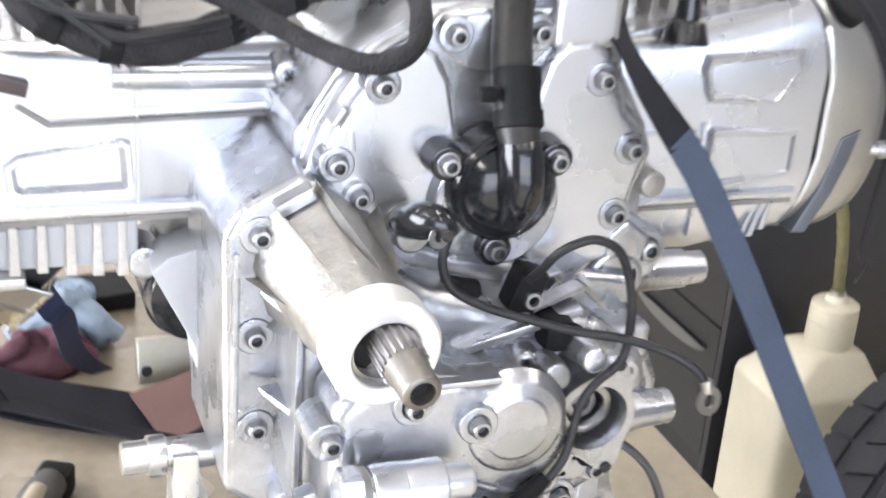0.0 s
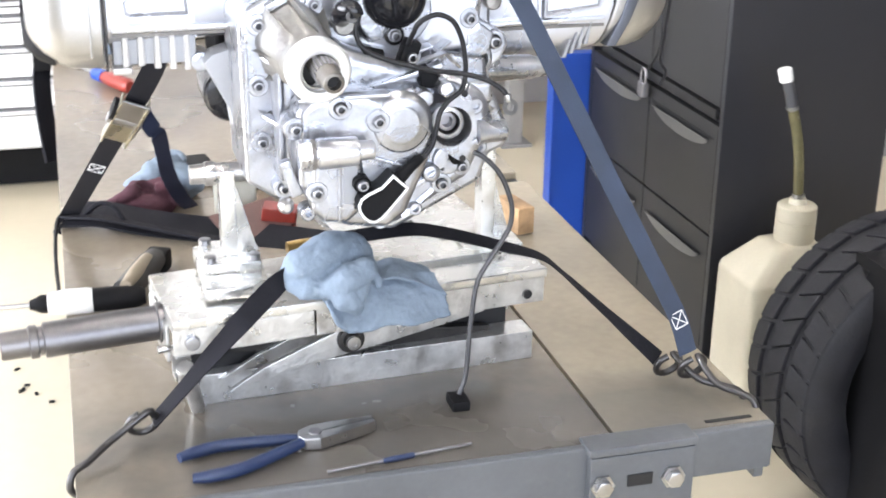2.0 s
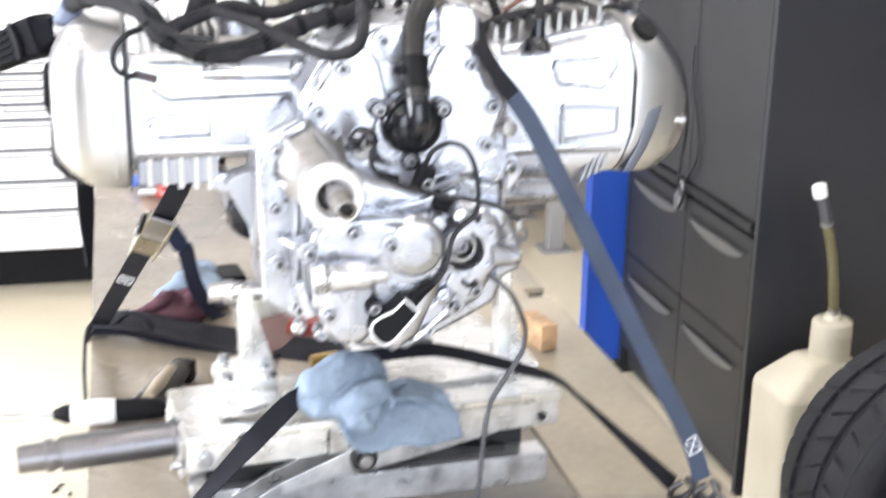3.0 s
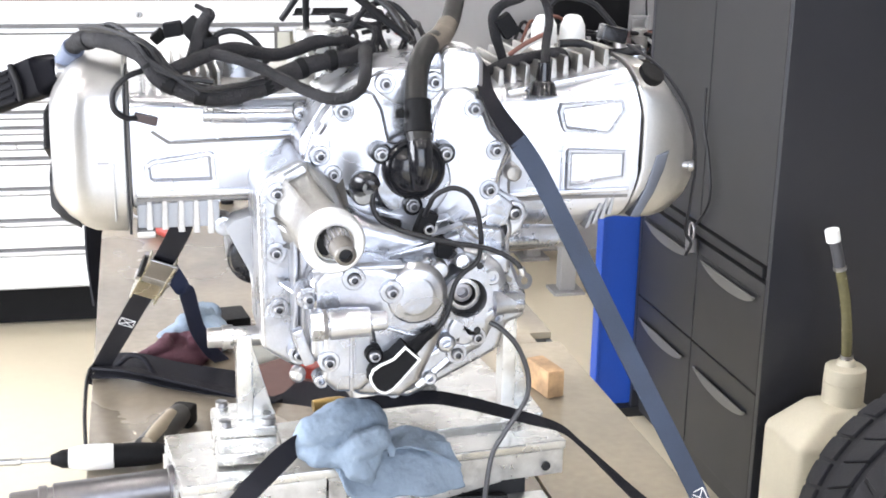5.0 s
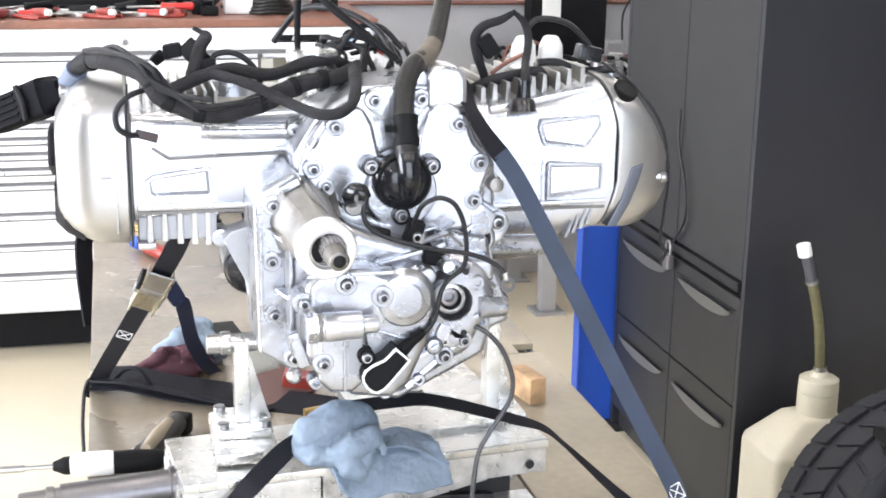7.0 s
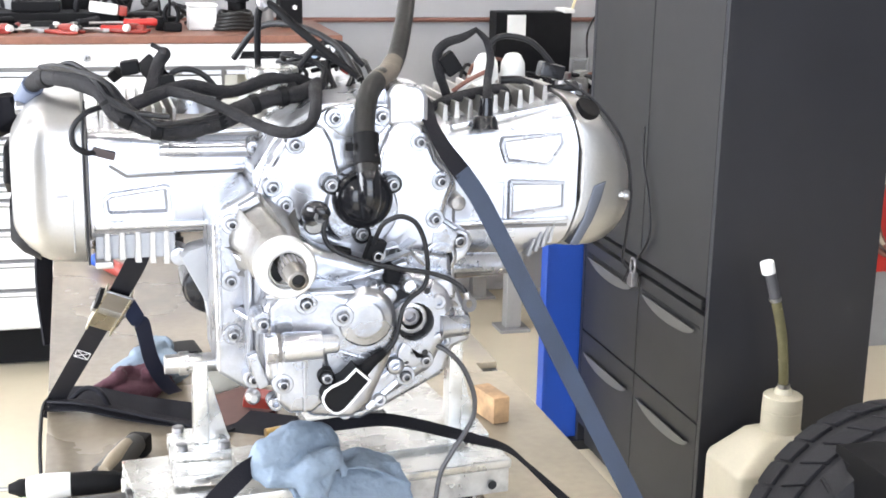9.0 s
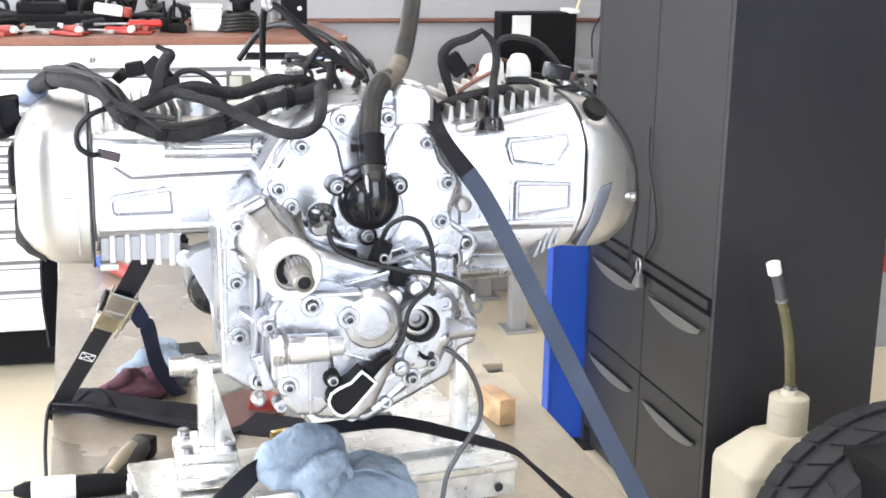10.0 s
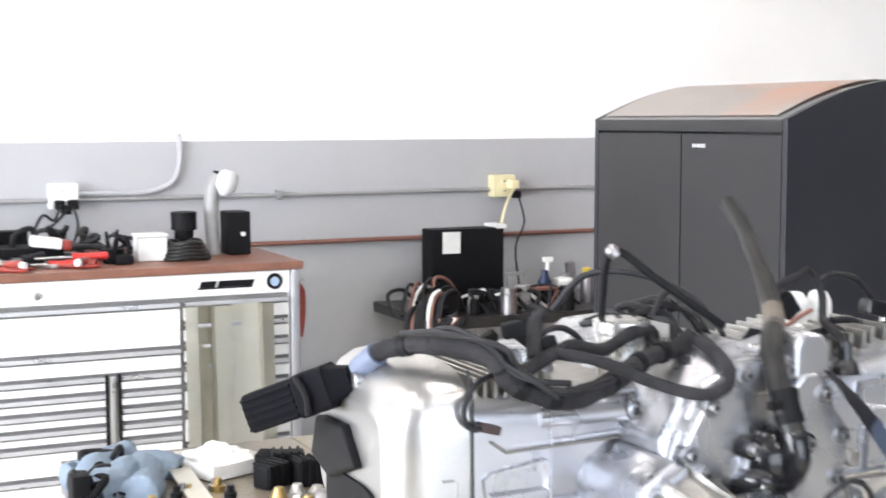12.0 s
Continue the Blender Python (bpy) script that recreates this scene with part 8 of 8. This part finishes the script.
for k in range(26):
    x, y, a = -1.05 + 1.02 * rh.random(), 3.17 + 0.30 * rh.random(), rh.uniform(-35, 35) + (180 if rh.random() < 0.5 else 0)
    ln = rh.uniform(0.09, 0.16)
    m = Matrix.Translation((x, y, TOP + 0.012 + (0.02 if k > 15 else 0.0))) @ Matrix.Rotation(radians(a), 4, "Z") @ Matrix.Rotation(radians(rh.uniform(0, 9) if k > 15 else 0), 4, "Y")
    grip, word = ((BLACK_PLASTIC, "black"), (RUBBER, "dark rubber"), (RED_PAINT, "red"), (BLACK_PLASTIC, "black"), (LOOM, "dark wrapped"))[k % 5]
    lying("hand_tool", "tool", "hand tool with a %s handle among other tools" % word, [moved(lathe((-ln * 0.5, 0, 0), (1, 0, 0), [(0, 0.008), (0.006, 0.0125), (ln * 0.5, 0.011), (ln * 0.7, 0.013), (ln * 0.72, 0.007)], 12), m), moved(rod((ln * 0.2, 0, 0), (ln * 0.95, 0, 0), 0.0045), m)], [grip, STEEL], ["handle", "shank"], (x, y, TOP))
cb2 = thing("cable_heap", "heap of black cables and leads on the chest top", "cables", (-0.3, 3.5, TOP))
for k in range(16):
    x, y = -0.9 + 0.95 * rh.random(), 3.40 + 0.16 * rh.random()
    part("cable", tube([(x, y, TOP + 0.01), (x + 0.09 * rh.uniform(-1, 1), y + 0.03, TOP + 0.03 + 0.07 * rh.random()), (x + 0.12 * rh.uniform(-1, 1), y - 0.02, TOP + 0.04 + 0.07 * rh.random()), (x + 0.14 * rh.uniform(-1, 1), y + 0.02, TOP + 0.01)], 0.006 + 0.005 * rh.random(), 8), (WIRE, LOOM, RUBBER)[k % 3], cb2)
lying("small_clamp", "clamp", "two small black clamps standing on the chest top", [box((-0.01, 3.20, TOP), (0.05, 3.26, TOP + 0.03), 0.008), tube([(0.0, 3.23, TOP + 0.025), (-0.005, 3.23, TOP + 0.06), (0.004, 3.23, TOP + 0.085)], 0.007, 8), tube([(0.035, 3.23, TOP + 0.025), (0.04, 3.23, TOP + 0.06), (0.03, 3.23, TOP + 0.085)], 0.007, 8)], [BLACK_PLASTIC, BLACK_PLASTIC, BLACK_PLASTIC], ["base", "jaw", "jaw"], (0.02, 3.23, TOP))
# tangle on the workbench
rw2 = random.Random(41)
cab2 = thing("cable_tangle", "dark tangle of leads and clips at the bench end", "cables", (1.3, 3.42, BT))
for i in range(18):
    x, y = 1.17 + 0.55 * rw2.random(), 3.33 + 0.16 * rw2.random()
    part("lead", tube([(x, y, BT + 0.008), (x + 0.10 * rw2.uniform(-1, 1), y + 0.02, BT + 0.03 + 0.06 * rw2.random()), (x + 0.12 * rw2.uniform(-1, 1), y + 0.04, BT + 0.02 + 0.07 * rw2.random()), (x + 0.16 * rw2.uniform(-0.5, 1), y + 0.03, BT + 0.008)], 0.005 + 0.004 * rw2.random(), 8), (WIRE, LOOM, WIRE, COPPER, LOOM, WHITE_PLASTIC)[i % 6], cab2)
for i in range(7):
    x, y, r_ = 1.2 + 0.7 * rw2.random(), 3.33 + 0.08 * rw2.random(), 0.018 + 0.016 * rw2.random()
    lying("small_jar", "jar", ("small dark jar on the workbench", "small grey jar on the workbench", "small steel jar on the workbench")[i % 3], [lathe((x, y, BT), (0, 0, 1), [(0, r_), (r_ * 2.2, r_), (r_ * 2.3, r_ * 0.8), (r_ * 2.3, r_ * 0.9), (r_ * 3, r_ * 0.9)], 16)], [(BLACK_PLASTIC, GREY_PAINT, DARK_STEEL)[i % 3]], ["jar"], (x, y, BT))
hang = thing("hanging_cables", "brown and black cables drooping over the end of the workbench", "cables", (1.1, 3.3, BT))
for i in range(12):
    x, top_, drop = 1.035 + 0.012 * i, 0.03 + 0.075 * rw2.random(), 0.03 + 0.05 * rw2.random()
    part("cable", tube([(x + 0.14, 3.42, BT + 0.012), (x + 0.09, 3.38, BT + top_), (x + 0.02, 3.33, BT + top_ * 0.9), (x - 0.02, 3.285, BT - 0.01), (x - 0.01, 3.28, BT - drop), (x + 0.05, 3.285, BT - drop * 0.8), (x + 0.09, 3.29, BT + 0.005)], 0.006 + 0.004 * rw2.random(), 8), (WIRE, LOOM, COPPER, WIRE, LOOM, WIRE)[i % 6] if i != 7 else WHITE_PLASTIC, hang)
lying("reel", "reel", "small dark cable reel lying on the workbench", [lathe((1.205, 3.42, BT + 0.055), (0.25, -1, 0.1), [(0, 0.052), (0.012, 0.055), (0.013, 0.038), (0.05, 0.038), (0.051, 0.055), (0.062, 0.052), (0.063, 0.015)], 30)], [BLACK_PLASTIC], ["drum"], (1.205, 3.42, BT))
